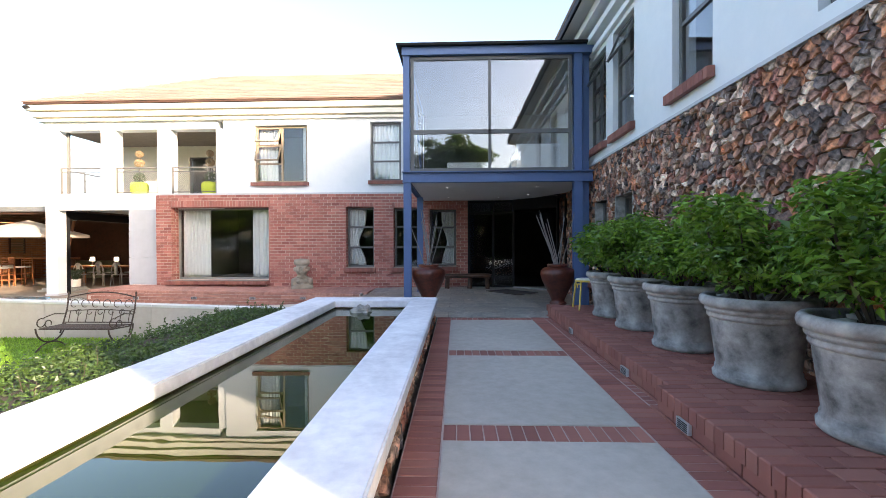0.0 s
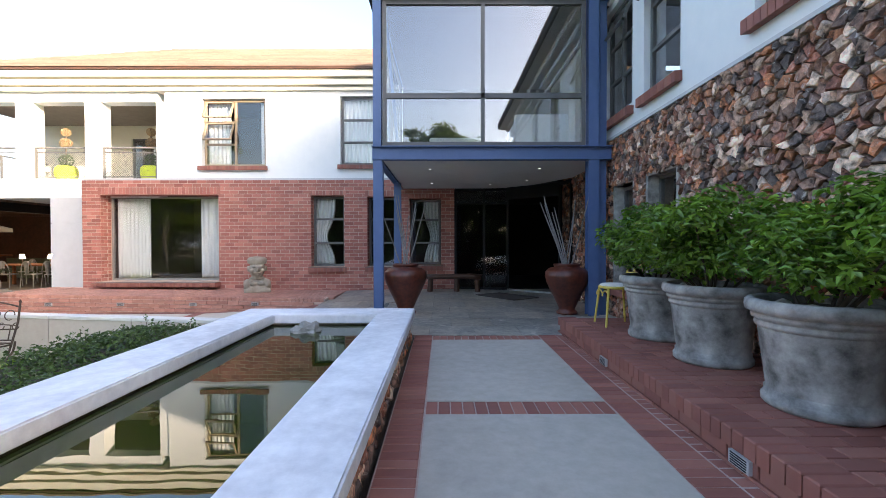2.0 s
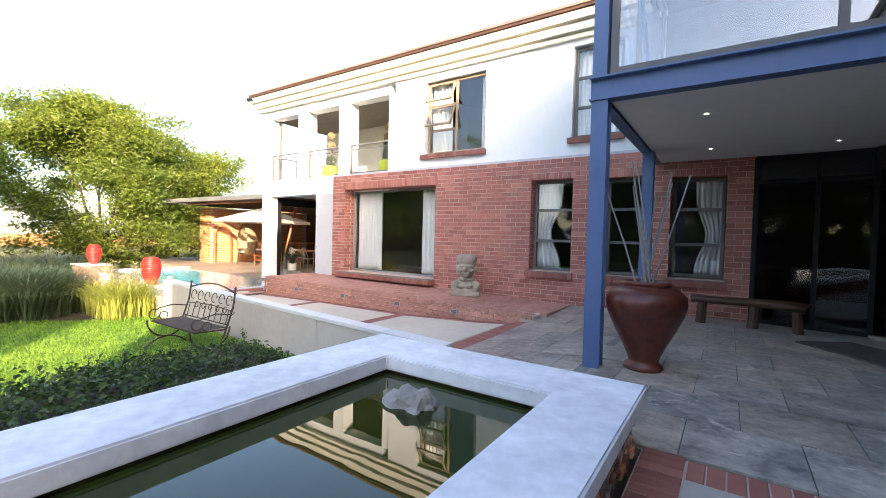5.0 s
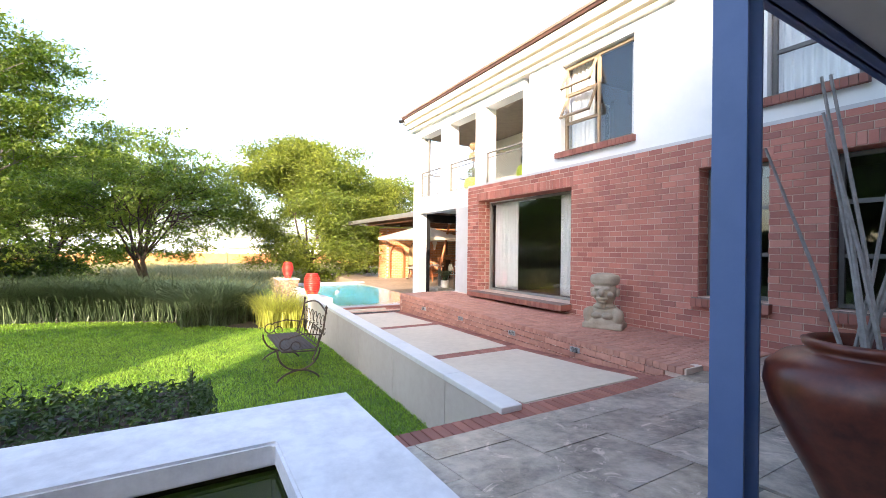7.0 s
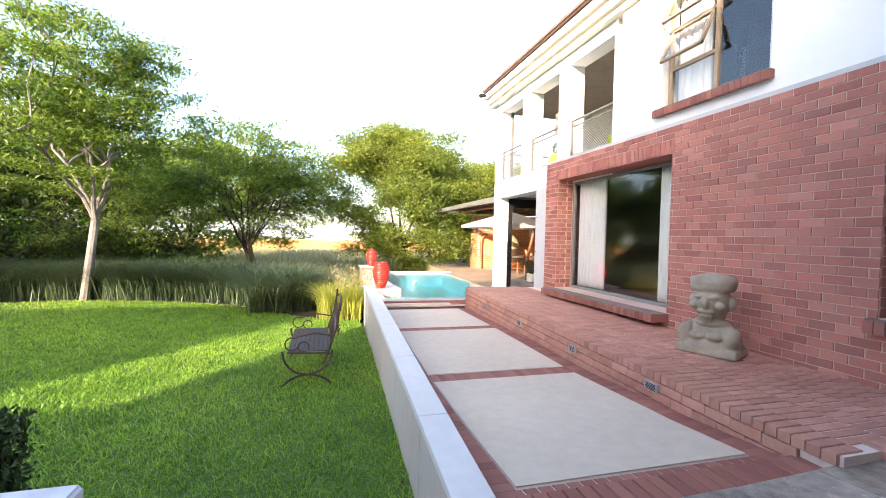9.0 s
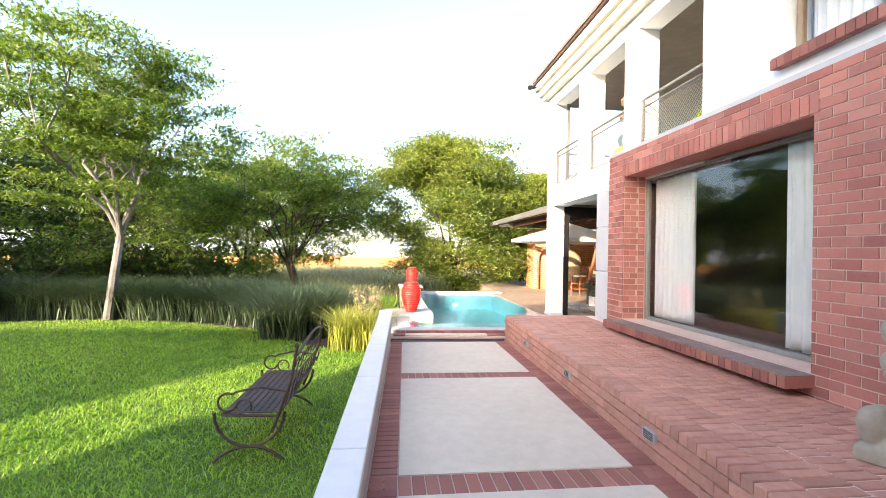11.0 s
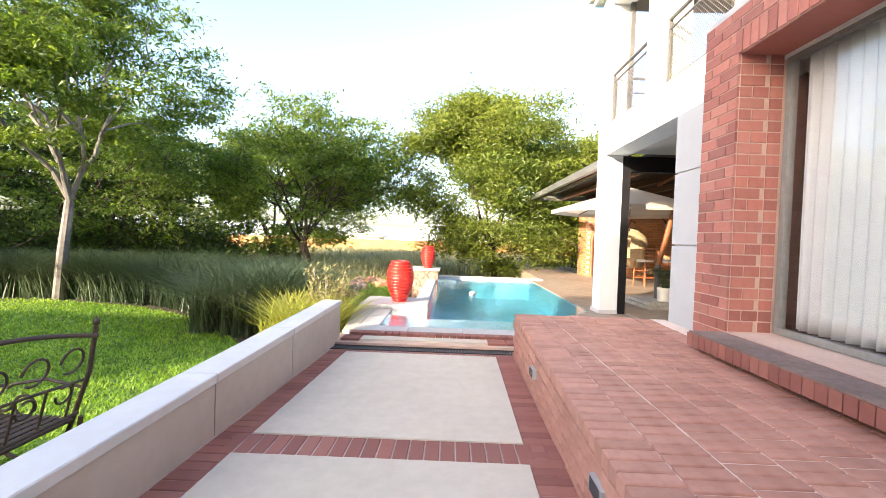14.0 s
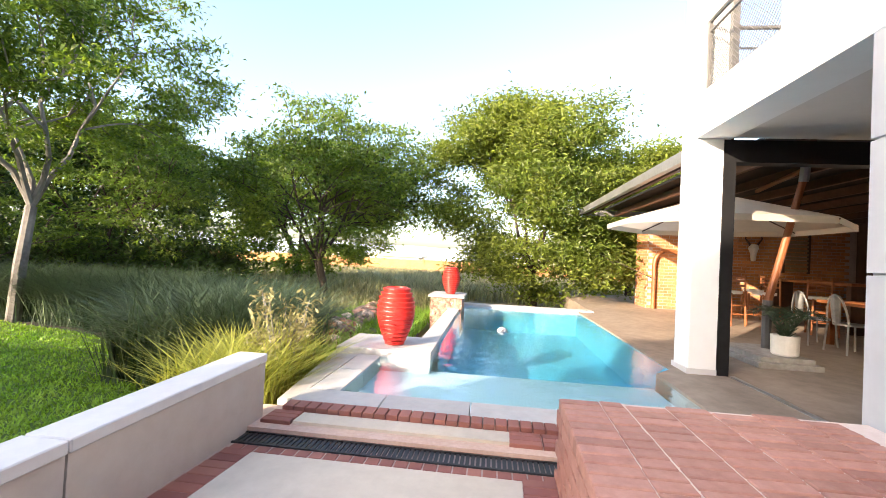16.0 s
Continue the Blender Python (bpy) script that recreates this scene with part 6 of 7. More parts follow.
tree("tree", (-20.5, -3.0, -0.95), 6.6, 4.4, 1.2, 51, M_LEAF_D, M_BARK_D, "dark spreading tree beyond the lawn", 20000, 2, 0.17, 0.24, 0.2, 0.6)
tree("tree", (-15.5, -5.2, -0.95), 6.4, 3.4, 1.2, 61, M_LEAF_D, M_BARK_D, "dark conifer-like tree at the lawn's edge", 15000, 1, 0.2, 0.22, 0.2, 0.4)
tree("tree", (-29.0, 1.0, -0.95), 7.5, 5.0, 1.2, 71, M_LEAF, M_BARK_D, "green tree in the veld", 22000, 1, 0.2, 0.3, 0.1)
tree("tree", (-1.5, -17.0, -0.95), 8.5, 4.0, 2.4, 91, M_LEAF_D, M_BARK_D, "dark tree behind the pond", 12000, 1, 0.2, 0.24, 0.7)

tree("tree", (-6.5, -14.5, -0.95), 9.0, 4.4, 1.4, 92, M_LEAF_D, M_BARK_D, "dark tree behind the pond", 26000, 1, 0.2, 0.34, 0.05)
tree("tree", (1.0, -13.8, -0.95), 11.2, 3.4, 1.4, 93, M_LEAF_D, M_BARK_D, "dark tree behind the pond", 26000, 1, 0.2, 0.34, 0.05)
tree("bush", (-17.4, -0.6, -0.95), 2.4, 2.2, 0.3, 94, M_LEAF_D, M_BARK_D, "dark bush behind the border grass", 7000, 3, 0.05, 0.16, 0.05)
tree("bush", (-18.2, 2.6, -0.95), 2.1, 1.9, 0.3, 95, M_LEAF_D, M_BARK_D, "dark bush behind the border grass", 6000, 3, 0.05, 0.16, 0.05)


def blades(name, bases, heights, width, lean, material, seed, label, category, bend=0.5):
    """Grass leaves: each a bent strip of two quads, standing on its base."""
    rg = np.random.default_rng(seed)
    n = len(bases)
    a = rg.random(n) * 6.283
    d = np.stack([np.cos(a), np.sin(a), np.zeros(n)], 1)
    s = np.stack([-np.sin(a), np.cos(a), np.zeros(n)], 1)
    ln = (lean * (0.3 + rg.random(n)))[:, None] * heights[:, None]
    w = (width * (0.6 + 0.8 * rg.random(n)))[:, None]
    up = np.array((0, 0, 1.0))
    m1 = bases + d * ln * 0.35 + up * heights[:, None] * 0.6
    tip = bases + d * ln * (1.0 + bend) + up * (heights * (1 - 0.25 * bend * rg.random(n)))[:, None]
    v = np.stack([bases - s * w / 2, bases + s * w / 2, m1 + s * w * 0.4, m1 - s * w * 0.4, tip + s * w * 0.06, tip - s * w * 0.06], 1).reshape(-1, 3)
    k = np.arange(n)[:, None] * 6
    f = np.concatenate([k + np.array((0, 1, 2, 3)), k + np.array((3, 2, 4, 5))], 0)
    me = bpy.data.meshes.new(name)
    me.from_pydata(v.tolist(), [], f.tolist())
    return tagged(link(name, me, material), label, category, kind="stuff")


def inside(p, ring):
    x, y = p[:, 0], p[:, 1]
    res = np.zeros(len(p), bool)
    for (x0, y0), (x1, y1) in zip(ring, ring[1:] + ring[:1]):
        cross = ((y0 > y) != (y1 > y)) & (x < (x1 - x0) * (y - y0) / (y1 - y0 + 1e-9) + x0)
        res ^= cross
    return res


rg = np.random.default_rng(3)
p = np.stack([rg.uniform(-13.2, -1.5, 230000), rg.uniform(0.5, 10.0, 230000)], 1)
p = p[inside(p, LAWN_EDGE)]
dist = np.hypot(p[:, 0] + 2.5, p[:, 1] - 9.8)
p = p[rg.random(len(p)) < np.clip(1.3 - dist / 11, 0.16, 1)]
d2 = np.hypot(p[:, 0] + 2.5, p[:, 1] - 9.8)
blades("lawn_grass", np.column_stack([p, np.full(len(p), LAWN_Z)]), 0.022 + 0.035 * rg.random(len(p)), 0.007 + 0.0012 * np.clip(d2, 0, 9), 0.9, M_BLADE, 4, "short bright green lawn grass", "grass")

# long strap-leaved grass round the lawn
EDGE = [(-12.2, -7.0), (-12.6, -3.0), (-12.9, 0.6), (-13.3, 2.8), (-12.95, 5.0), (-12.0, 7.1), (-10.6, 8.6)]
ex, ey = np.array([e[0] for e in EDGE]), np.array([e[1] for e in EDGE])
bs, hs = [], []
for i in range(1700):
    y = rg.uniform(-7.0, 8.7)
    x = np.interp(y, ey, ex) - 0.15 - 2.4 * rg.random() ** 1.3
    n = 34
    if i == 1100:
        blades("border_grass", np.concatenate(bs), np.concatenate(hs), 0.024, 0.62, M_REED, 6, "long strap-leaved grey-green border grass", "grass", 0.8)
        bs, hs = [], []
    bs.append(np.column_stack([x + rg.normal(size=n) * 0.1, y + rg.normal(size=n) * 0.1, np.full(n, LAWN_Z - 0.02)]))
    hs.append((0.55 + 0.6 * rg.random(n)) * (0.9 + 0.2 * rg.random()))
blades("border_grass", np.concatenate(bs), np.concatenate(hs), 0.022, 0.7, M_REED_L, 26, "paler arching border grass", "grass", 0.9)
bs, hs = [], []
for i in range(34):
    x, y = rg.uniform(-10.6, -9.3), rg.uniform(9.2, 9.95)
    n = 56
    bs.append(np.column_stack([x + rg.normal(size=n) * 0.1, y + rg.normal(size=n) * 0.07, np.full(n, LAWN_Z - 0.02)]))
    hs.append(0.5 + 0.42 * rg.random(n))
bs2, hs2 = [], []
for i in range(110):
    x, y = rg.uniform(-12.6, -10.5), rg.uniform(7.6, 9.25)
    if x + 0.75 * y > -4.25 or x + 0.75 * y < -6.6:
        continue
    bs2.append(np.column_stack([x + rg.normal(size=44) * 0.1, y + rg.normal(size=44) * 0.1, np.full(44, LAWN_Z - 0.02)]))
    hs2.append(0.6 + 0.55 * rg.random(44))
blades("strap_grass", np.concatenate(bs2), np.concatenate(hs2), 0.022, 0.6, M_REED_L, 16, "arching pale green strap-leaved grass clumps", "grass", 0.9)
blades("yellow_grass", np.concatenate(bs), np.concatenate(hs), 0.018, 0.5, M_REED_Y, 7, "yellow-green tufted grass by the wall end", "grass", 0.7)
# dry veld grass beyond
p = np.stack([rg.uniform(-48, -17.2, 26000), rg.uniform(-8, 22, 26000)], 1)
p = p[(p[:, 0] < -24) | (p[:, 1] < 10.6)]
blades("veld_grass", np.column_stack([p, np.full(len(p), -0.96)]), 0.35 + 0.5 * rg.random(len(p)), 0.05, 0.5, M_DRYG, 8, "dry yellow veld grass", "grass", 0.6)
p = np.stack([rg.uniform(-17.5, -11.2, 9000), rg.uniform(8.4, 10.4, 9000)], 1)
p = p[p[:, 1] < 10.6 - 0.0 * p[:, 0]]
blades("bank_grass", np.column_stack([p, np.full(len(p), LAWN_Z - 0.04)]), 0.12 + 0.3 * rg.random(len(p)), 0.018, 0.6, M_BLADE, 9, "rough green grass on the bank", "grass", 0.6)
# feathery bush by the wall end
bsh = thing("bush", (-10.3, 9.75, LAWN_Z), "pale feathery bush behind the wall end", "bush")
bm = bmesh.new()
tips = []
for k in range(16):
    a = rg.random() * 6.28
    p0 = Vector((-10.3, 9.75, LAWN_Z))
    p1 = p0 + Vector((math.cos(a) * (0.2 + 0.3 * rg.random()), math.sin(a) * 0.25, 0.7 + 0.5 * rg.random()))
    tube([p0, (p0 + p1) / 2 + Vector((0, 0, 0.1)), p1], 0.008, 0.004, 4, bm)
    tips += [p0.lerp(p1, f) for f in (0.5, 0.65, 0.8, 0.9, 1.0)]
part("stem", bm, M_STICK, bsh)
tp = np.repeat(np.array([tuple(v) for v in tips]), 12, 0)
tp = tp + rg.normal(size=tp.shape) * 0.06
leaves("foliage", tp, rg.normal(size=tp.shape), 0.09, M_DRYG, bsh, long=4)

# clipped hedge along the pond
hd = thing("hedge", (-1.75, 3.0, LAWN_Z), "low clipped dark green hedge along the pond", "hedge")
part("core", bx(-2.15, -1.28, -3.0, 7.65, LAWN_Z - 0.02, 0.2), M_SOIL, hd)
n = 34000
y = rg.uniform(-1.0, 7.75, n)
side = rg.random(n)
x = np.where(side < 0.55, rg.uniform(-2.25, -1.22, n), np.where(side < 0.85, -2.22 + rg.normal(size=n) * 0.035, rg.uniform(-2.2, -1.25, n)))
z = np.where(side < 0.55, 0.24 + rg.normal(size=n) * 0.035 + 0.03 * np.sin(y * 3.1) + 0.03 * np.sin(x * 7 + y), rg.uniform(LAWN_Z + 0.05, 0.25, n))
y = np.where(side >= 0.85, 7.72 + rg.normal(size=n) * 0.035, y)
nr = np.stack([np.where((side >= 0.55) & (side < 0.85), -1.0, 0.0), np.where(side >= 0.85, 1.0, 0.0), np.where(side < 0.55, 1.0, 0.2)], 1) + rg.normal(size=(n, 3)) * 0.5
leaves("foliage", np.column_stack([x, y, z]), nr, 0.04, M_HEDGE, hd, long=1.7)
bm = bmesh.new()
tw = []
for k in range(70):
    a, b = rg.uniform(-2.2, -1.3), rg.uniform(-0.5, 7.7)
    p0 = Vector((a, b, 0.2))
    p1 = p0 + Vector((rg.normal() * 0.03, rg.normal() * 0.03, 0.1 + 0.12 * rg.random()))
    tube([p0, p1], 0.003, 0.002, 3, bm)
    tw += [p0.lerp(p1, f) for f in (0.4, 0.6, 0.8, 1.0)]
part("twig_growth", bm, M_BARK_D, hd)["kind"] = "stuff"
tp = np.repeat(np.array([tuple(v) for v in tw]), 3, 0)
leaves("shoot_foliage", tp + rg.normal(size=tp.shape) * 0.012, rg.normal(size=tp.shape), 0.035, M_HEDGE, hd, long=1.7)

# tall unseen shrub screen, added to close the garden and darken glass reflections
n = 30000
x, z = rg.uniform(-13, 4.0, n), rg.random(n) ** 0.8
top = 2.6 + 0.7 * np.sin(x * 0.9) + 0.5 * np.sin(x * 2.3 + 1)
wall = thing("reflection_shrubs", (-4.5, -11.5, -0.95), "tall dark unseen shrub screen added to darken the glass reflections", "shrub")
# solid leaf-coloured slab fills the gaps between the leaves
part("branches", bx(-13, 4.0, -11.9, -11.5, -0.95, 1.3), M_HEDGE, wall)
leaves("foliage", np.column_stack([x, -11.5 + rg.normal(size=n) * 0.3, -0.95 + z * top * 1.25]), np.array((0, 1.0, 0.4)) + rg.normal(size=(n, 3)) * 0.5, 0.2, M_LEAF_D, wall, long=1.8)

# rubble edge and distance
rb = tagged(new("rubble_row", bpy.data.meshes.new("rubble_row")), "row of dark rocks along the bank", "rocks", kind="stuff")
bm = bmesh.new()
for k in range(110):
    q = bmesh.ops.create_icosphere(bm, subdivisions=1, radius=1.0)
    c = Vector((rg.uniform(-18, -12.2), 9.1 + rg.normal() * 0.22, LAWN_Z + 0.05 + 0.22 * rg.random()))
    s = 0.09 + 0.12 * rg.random()
    for v in q["verts"]:
        v.co = c + Vector((v.co.x * s * 1.3, v.co.y * s, v.co.z * s * 0.8)) * (0.8 + 0.4 * rg.random())
bm.to_mesh(rb.data)
bm.free()
rb.data.materials.append(M_STONE)
fw = thing("boundary_wall", (-62, 5, -1.5), "far low orange brick boundary wall", "wall", kind="structure")
for k in range(14):
    part("panel", bx(-62.2, -62, -60 + k * 9, -51.2 + k * 9, -2.5, 0.35), M_WARMBRICK, fw)
    part("pillar", bx(-62.3, -61.9, -51.2 + k * 9, -51.0 + k * 9, -2.5, 0.55), M_WARMBRICK, fw)
for x, y, w, h in ((-120, -20, 26, 4.5), (-150, 30, 40, 5), (-110, 8, 16, 3.6)):
    b = thing("far_building", (x, y, -3.5), "far pale building with a grey roof", "building", "far buildings")
    part("wall", bx(x - 4, x + 4, y - w / 2, y + w / 2, -4.0, -4.0 + h), M_CREAM, b)
    part("roof", bx(x - 5, x + 5, y - w / 2 - 1, y + w / 2 + 1, -4.0 + h, -3.5 + h), M_STAINLESS, b)
    for k in range(4):
        part("window", bx(x + 4, x + 4.05, y - w / 2 + (k + 0.35) * w / 4, y - w / 2 + (k + 0.7) * w / 4, -2.6, -1.2), M_DARK, b)
# distant hills; the air's haze is put into their pale blue-grey
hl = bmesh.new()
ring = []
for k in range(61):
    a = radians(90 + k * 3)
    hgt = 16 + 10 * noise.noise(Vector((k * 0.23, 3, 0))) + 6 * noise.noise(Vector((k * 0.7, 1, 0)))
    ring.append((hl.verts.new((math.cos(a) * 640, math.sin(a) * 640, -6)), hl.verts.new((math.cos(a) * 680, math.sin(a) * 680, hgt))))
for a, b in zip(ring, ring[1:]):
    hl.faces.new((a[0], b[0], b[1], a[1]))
tagged(part("backdrop", hl, mat("haze_tinted_hills", (0.3, 0.34, 0.36), (0.36, 0.4, 0.42), 0.02, 0.95, 0.0)), "far hills, air haze put into their blue-grey colour", "hills", kind="structure")

# ---- sills and lintels ----
def sill_row(name, x0, x1, y0, y1, z0, z1, label):
    s = thing(name, ((x0 + x1) / 2, y1, z0), label, "sill", kind="structure")
    n = max(2, round((x1 - x0) / 0.082))
    w = (x1 - x0) / n
    part("bed", bx(x0 + 0.006, x1 - 0.006, y0 + 0.012, y1, z0 + 0.006, z1 - 0.006), M_MORTAR_D, s)
    for k in range(n):
        bm = poly([(x0 + k * w + 0.004, y0, z1 - 0.02), (x0 + (k + 1) * w - 0.004, y0, z1 - 0.02), (x0 + (k + 1) * w - 0.004, y1, z1), (x0 + k * w + 0.004, y1, z1)], z1 - z0 - 0.01)
        part("brick", bm, M_PAVE, s)


sill_row("sill", -7.42, -4.34, 13.5, 14.13, 0.095, 0.2, "deep brick sill under the wide window")
sill_row("sill", -2.1, -1.15, 13.68, 13.98, 0.45, 0.57, "brick window sill")
sill_row("sill", -0.67, 0.23, 13.68, 13.98, 0.45, 0.57, "brick window sill")
sill_row("sill", 0.4, 1.3, 13.68, 13.98, 0.48, 0.6, "brick window sill")
sill_row("sill", -5.02, -3.25, 13.97, 14.18, 3.06, 3.17, "brick sill of an upstairs window")
sill_row("sill", -1.42, -0.36, 13.97, 14.18, 3.09, 3.2, "brick sill of an upstairs window")


def sill_col(y0, y1, z0, z1):
    s = thing("sill", (STONE_X, (y0 + y1) / 2, z0), "brick sill of an upstairs window", "sill", kind="structure")
    n = max(2, round((y1 - y0) / 0.082))
    w = (y1 - y0) / n
    for k in range(n):
        part("brick", poly([(STONE_X - 0.09, y0 + k * w + 0.004, z1 - 0.02), (STONE_X + 0.09, y0 + k * w + 0.004, z1), (STONE_X + 0.09, y0 + (k + 1) * w - 0.004, z1), (STONE_X - 0.09, y0 + (k + 1) * w - 0.004, z1 - 0.02)], z1 - z0), M_PAVE, s)


for y0, y1 in ((9.1, 10.25), (7.85, 8.85), (5.8, 6.78)):
    sill_col(y0, y1, 3.04, 3.16)
for y0, y1 in ((9.05, 9.87), (7.9, 8.77)):
    tagged(part("lintel", bx(STONE_X + 0.012, STONE_X + 0.2, y0 - 0.04, y1 + 0.04, 2.06, 2.11, 0.01), M_STONEBED), "grey concrete lintel over a window", "lintel", kind="structure")
    tagged(part("stone_sill", bx(STONE_X - 0.12, STONE_X + 0.15, y0 - 0.04, y1 + 0.04, 0.36, 0.45, 0.01), M_PAVE_J), "red brick sill in the stone wall", "sill", kind="structure")
    f = bx(STONE_X + 0.01, STONE_X + 0.16, y0 + 0.03, y0 + 0.09, 0.45, 2.06)
    box(f, STONE_X + 0.01, STONE_X + 0.16, y1 - 0.09, y1 - 0.03, 0.45, 2.06)
    tagged(part("window_surround", f, M_CLAYPOT), "grey window surround", "trim", kind="structure")

# ---- bricks, pavers, tiles, stones ----
CACHE = {}


def block(w, d, h, material, name):
    """One shared box mesh of that size, its top edges a little broken."""
    key = (round(w, 3), round(d, 3), round(h, 3), material.name)
    if key not in CACHE:
        me = bpy.data.meshes.new(name)
        c = min(w, d, h) * 0.08
        hw, hd, hh = w / 2, d / 2, h / 2
        v = [(sx * hw, sy * hd, -hh) for sx, sy in ((-1, -1), (1, -1), (1, 1), (-1, 1))]
        v += [(sx * hw, sy * hd, hh - c) for sx, sy in ((-1, -1), (1, -1), (1, 1), (-1, 1))]
        v += [(sx * (hw - c), sy * (hd - c), hh) for sx, sy in ((-1, -1), (1, -1), (1, 1), (-1, 1))]
        f = [(8, 9, 10, 11)]
        for k in range(4):
            j = (k + 1) % 4
            f += [(k, j, 4 + j, 4 + k), (4 + k, 4 + j, 8 + j, 8 + k)]
        me.from_pydata(v, [], f)
        me.materials.append(material)
        CACHE[key] = me
    return CACHE[key]


ROT_WALL = Matrix.Rotation(radians(90), 4, "X")      # block's top faces -y
ROT_WALLX = Matrix.Rotation(radians(-90), 4, "Y")    # block's top faces -x
ROT_WALLP = Matrix.Rotation(radians(90), 4, "Y")     # block's top faces +x


class Layer:
    """Collects blocks of one surface: those picked become parts, the rest one joined mesh."""

    def __init__(self, owner, piece, mat_one, mat_joined, joined_label, askew=False):
        self.askew = askew
        self.owner, self.piece, self.m1, self.mj, self.label = owner, piece, mat_one, mat_joined, joined_label
        self.v, self.f, self.count = [], [], 0
        self.o = Vector(ORIGIN.get(owner.name, (0, 0, 0)))

    def add(self, c, w, d, h, rot=None, single=False, tilt=None):
        if self.askew and c[1] < 12.45:
            c = (c[0], c[1] + skew(c[0]), c[2])
        m = Matrix.Translation(Vector(c)) @ (tilt or Matrix()) @ (rot or Matrix())
        if single and self.count < 298:
            ob = link(self.piece, block(w, d, h, self.m1, self.piece), None, self.owner)
            ob.matrix_local = Matrix.Translation(-self.o) @ m
            self.count += 1
        else:
            me = block(w, d, h, self.mj, self.piece + "_joined")
            n = len(self.v)
            self.v += [tuple(m @ q.co - self.o) for q in me.vertices]
            self.f += [tuple(n + i for i in p.vertices) for p in me.polygons]

    def done(self):
        if self.v:
            me = bpy.data.meshes.new(self.piece + "_field")
            me.from_pydata(self.v, [], self.f)
            ob = link(self.piece + "_field", me, self.mj, self.owner, self.label)
            ob["kind"] = "stuff"


random.seed(7)
BL, BH, JT = 0.222, 0.0775, 0.011
lay = Layer(wall_house, "brick", M_BRICK, M_BRICK_J, "red facing bricks in stretcher bond")


def course_run(x0, x1, z, odd, blocked):
    """The bricks of one course between x0 and x1, cut at the openings."""
    x = x0 - (0.116 if odd else 0.0)
    while x < x1:
        a, b = max(x, x0), min(x + BL, x1)
        for h0, h1 in blocked:
            if a < h1 and b > h0:
                if a < h0 - 0.02:
                    b = h0
                elif b > h1 + 0.02:
                    a = h1
                else:
                    a = b
        if b - a > 0.02:
            yield a, b
        x += BL + JT


z, k = -0.06, 0
while z < 2.70:
    blocked = [(h[0], h[1]) for h in OPEN if z + BH > h[2] + 0.01 and z < h[3] + 0.115]
    for a, b in course_run(-7.83, 1.6, z, k % 2, blocked):
        single = a < -6.9 or (a < -4.0 and z > 2.3 and a < -6.0)
        lay.add(((a + b) / 2, BRICK_Y - 0.003 + random.uniform(-0.0015, 0.0015), z + BH / 2), round(b - a, 2), BH, 0.016, ROT_WALL, single)
    z += BH + JT
    k += 1
for h in OPEN:
    over = -0.06 + math.ceil((h[3] + 0.115 + 0.06) / (BH + JT)) * (BH + JT) - JT
    n = round((h[1] - h[0] + 0.1) / 0.088)
    w = (h[1] - h[0] + 0.1) / n
    for i in range(n):
        lay.add((h[0] - 0.05 + (i + 0.5) * w, BRICK_Y - 0.004, (h[3] + 0.004 + over) / 2), w - JT, round(over - h[3] - 0.004, 3), 0.018, ROT_WALL, h[0] < -7 and i < 12)
# reveals of the openings
for h in OPEN:
    z, k = h[2] + 0.005, 0
    while z < h[3] - 0.03:
        dep = 0.34 if h[0] < -7 else 0.24
        cut = 0.1 if k % 2 else 0.2
        for y0, y1 in ((0.012, cut), (cut + JT, 0.23), (0.23 + JT, dep)):
            if y1 - y0 < 0.02:
                continue
            lay.add((h[0] - 0.001, BRICK_Y + (y0 + y1) / 2, z + BH / 2), BH, y1 - y0, 0.014, ROT_WALLP, h[0] < -7)
            lay.add((h[1] + 0.001, BRICK_Y + (y0 + y1) / 2, z + BH / 2), BH, y1 - y0, 0.014, ROT_WALLX)
        z += BH + JT
        k += 1
lay.done()
for h in OPEN:
    tagged(part("opening_soffit", bx(h[0], h[1], BRICK_Y + 0.004, BRICK_Y + (0.352 if h[0] < -7 else 0.262), h[3] - 0.008, h[3] + 0.002), M_BRICK_J), "brick soffit of a window opening", "soffit", kind="structure")

# patio end wall
pew = bpy.data.objects["patio_end_wall"]
lay = Layer(pew, "brick", M_WARMBRICK, M_WARMBRICK, "orange facing bricks")
z, k = PATIO_Z + 0.01, 0
while z < 2.2:
    x = -20.2 + (0.116 if k % 2 else 0.0)
    while x < -19.3:
        lay.add((x + BL / 2, 16.394, z + BH / 2), BL - 0.01, BH - 0.004, 0.016, ROT_WALL)
        x += BL + JT
    y = 16.4 + (0.116 if k % 2 else 0.0)
    while y < 21.6:
        lay.add((-19.194, y + BL / 2, z + BH / 2), BH - 0.004, BL - 0.01, 0.016, ROT_WALLP)
        y += BL + JT
    z += BH + JT
    k += 1
lay.done()

# terrace: edge row, field, riser
lay = Layer(platform, "paver", M_TERR, M_TERR_J, "red brick edge of the terrace", True)
tl = Matrix.Rotation(-math.atan2(0.09, 7.3) * -1, 4, "Y")
x = -8.66
while x < -1.28:
    lay.add((x + 0.042, 12.31, lin(x, PLAT) - 0.03), 0.077, 0.222, 0.07, None, False)
    x += 0.087
for k in range(17):
    lay.add((-1.25, 12.46 + k * 0.0785, -0.066), 0.222, 0.072, 0.08)
lay.done()
lay = Layer(platform, "paver", M_TERR, M_TERR_J, "red brick paving of the terrace")
row = 0
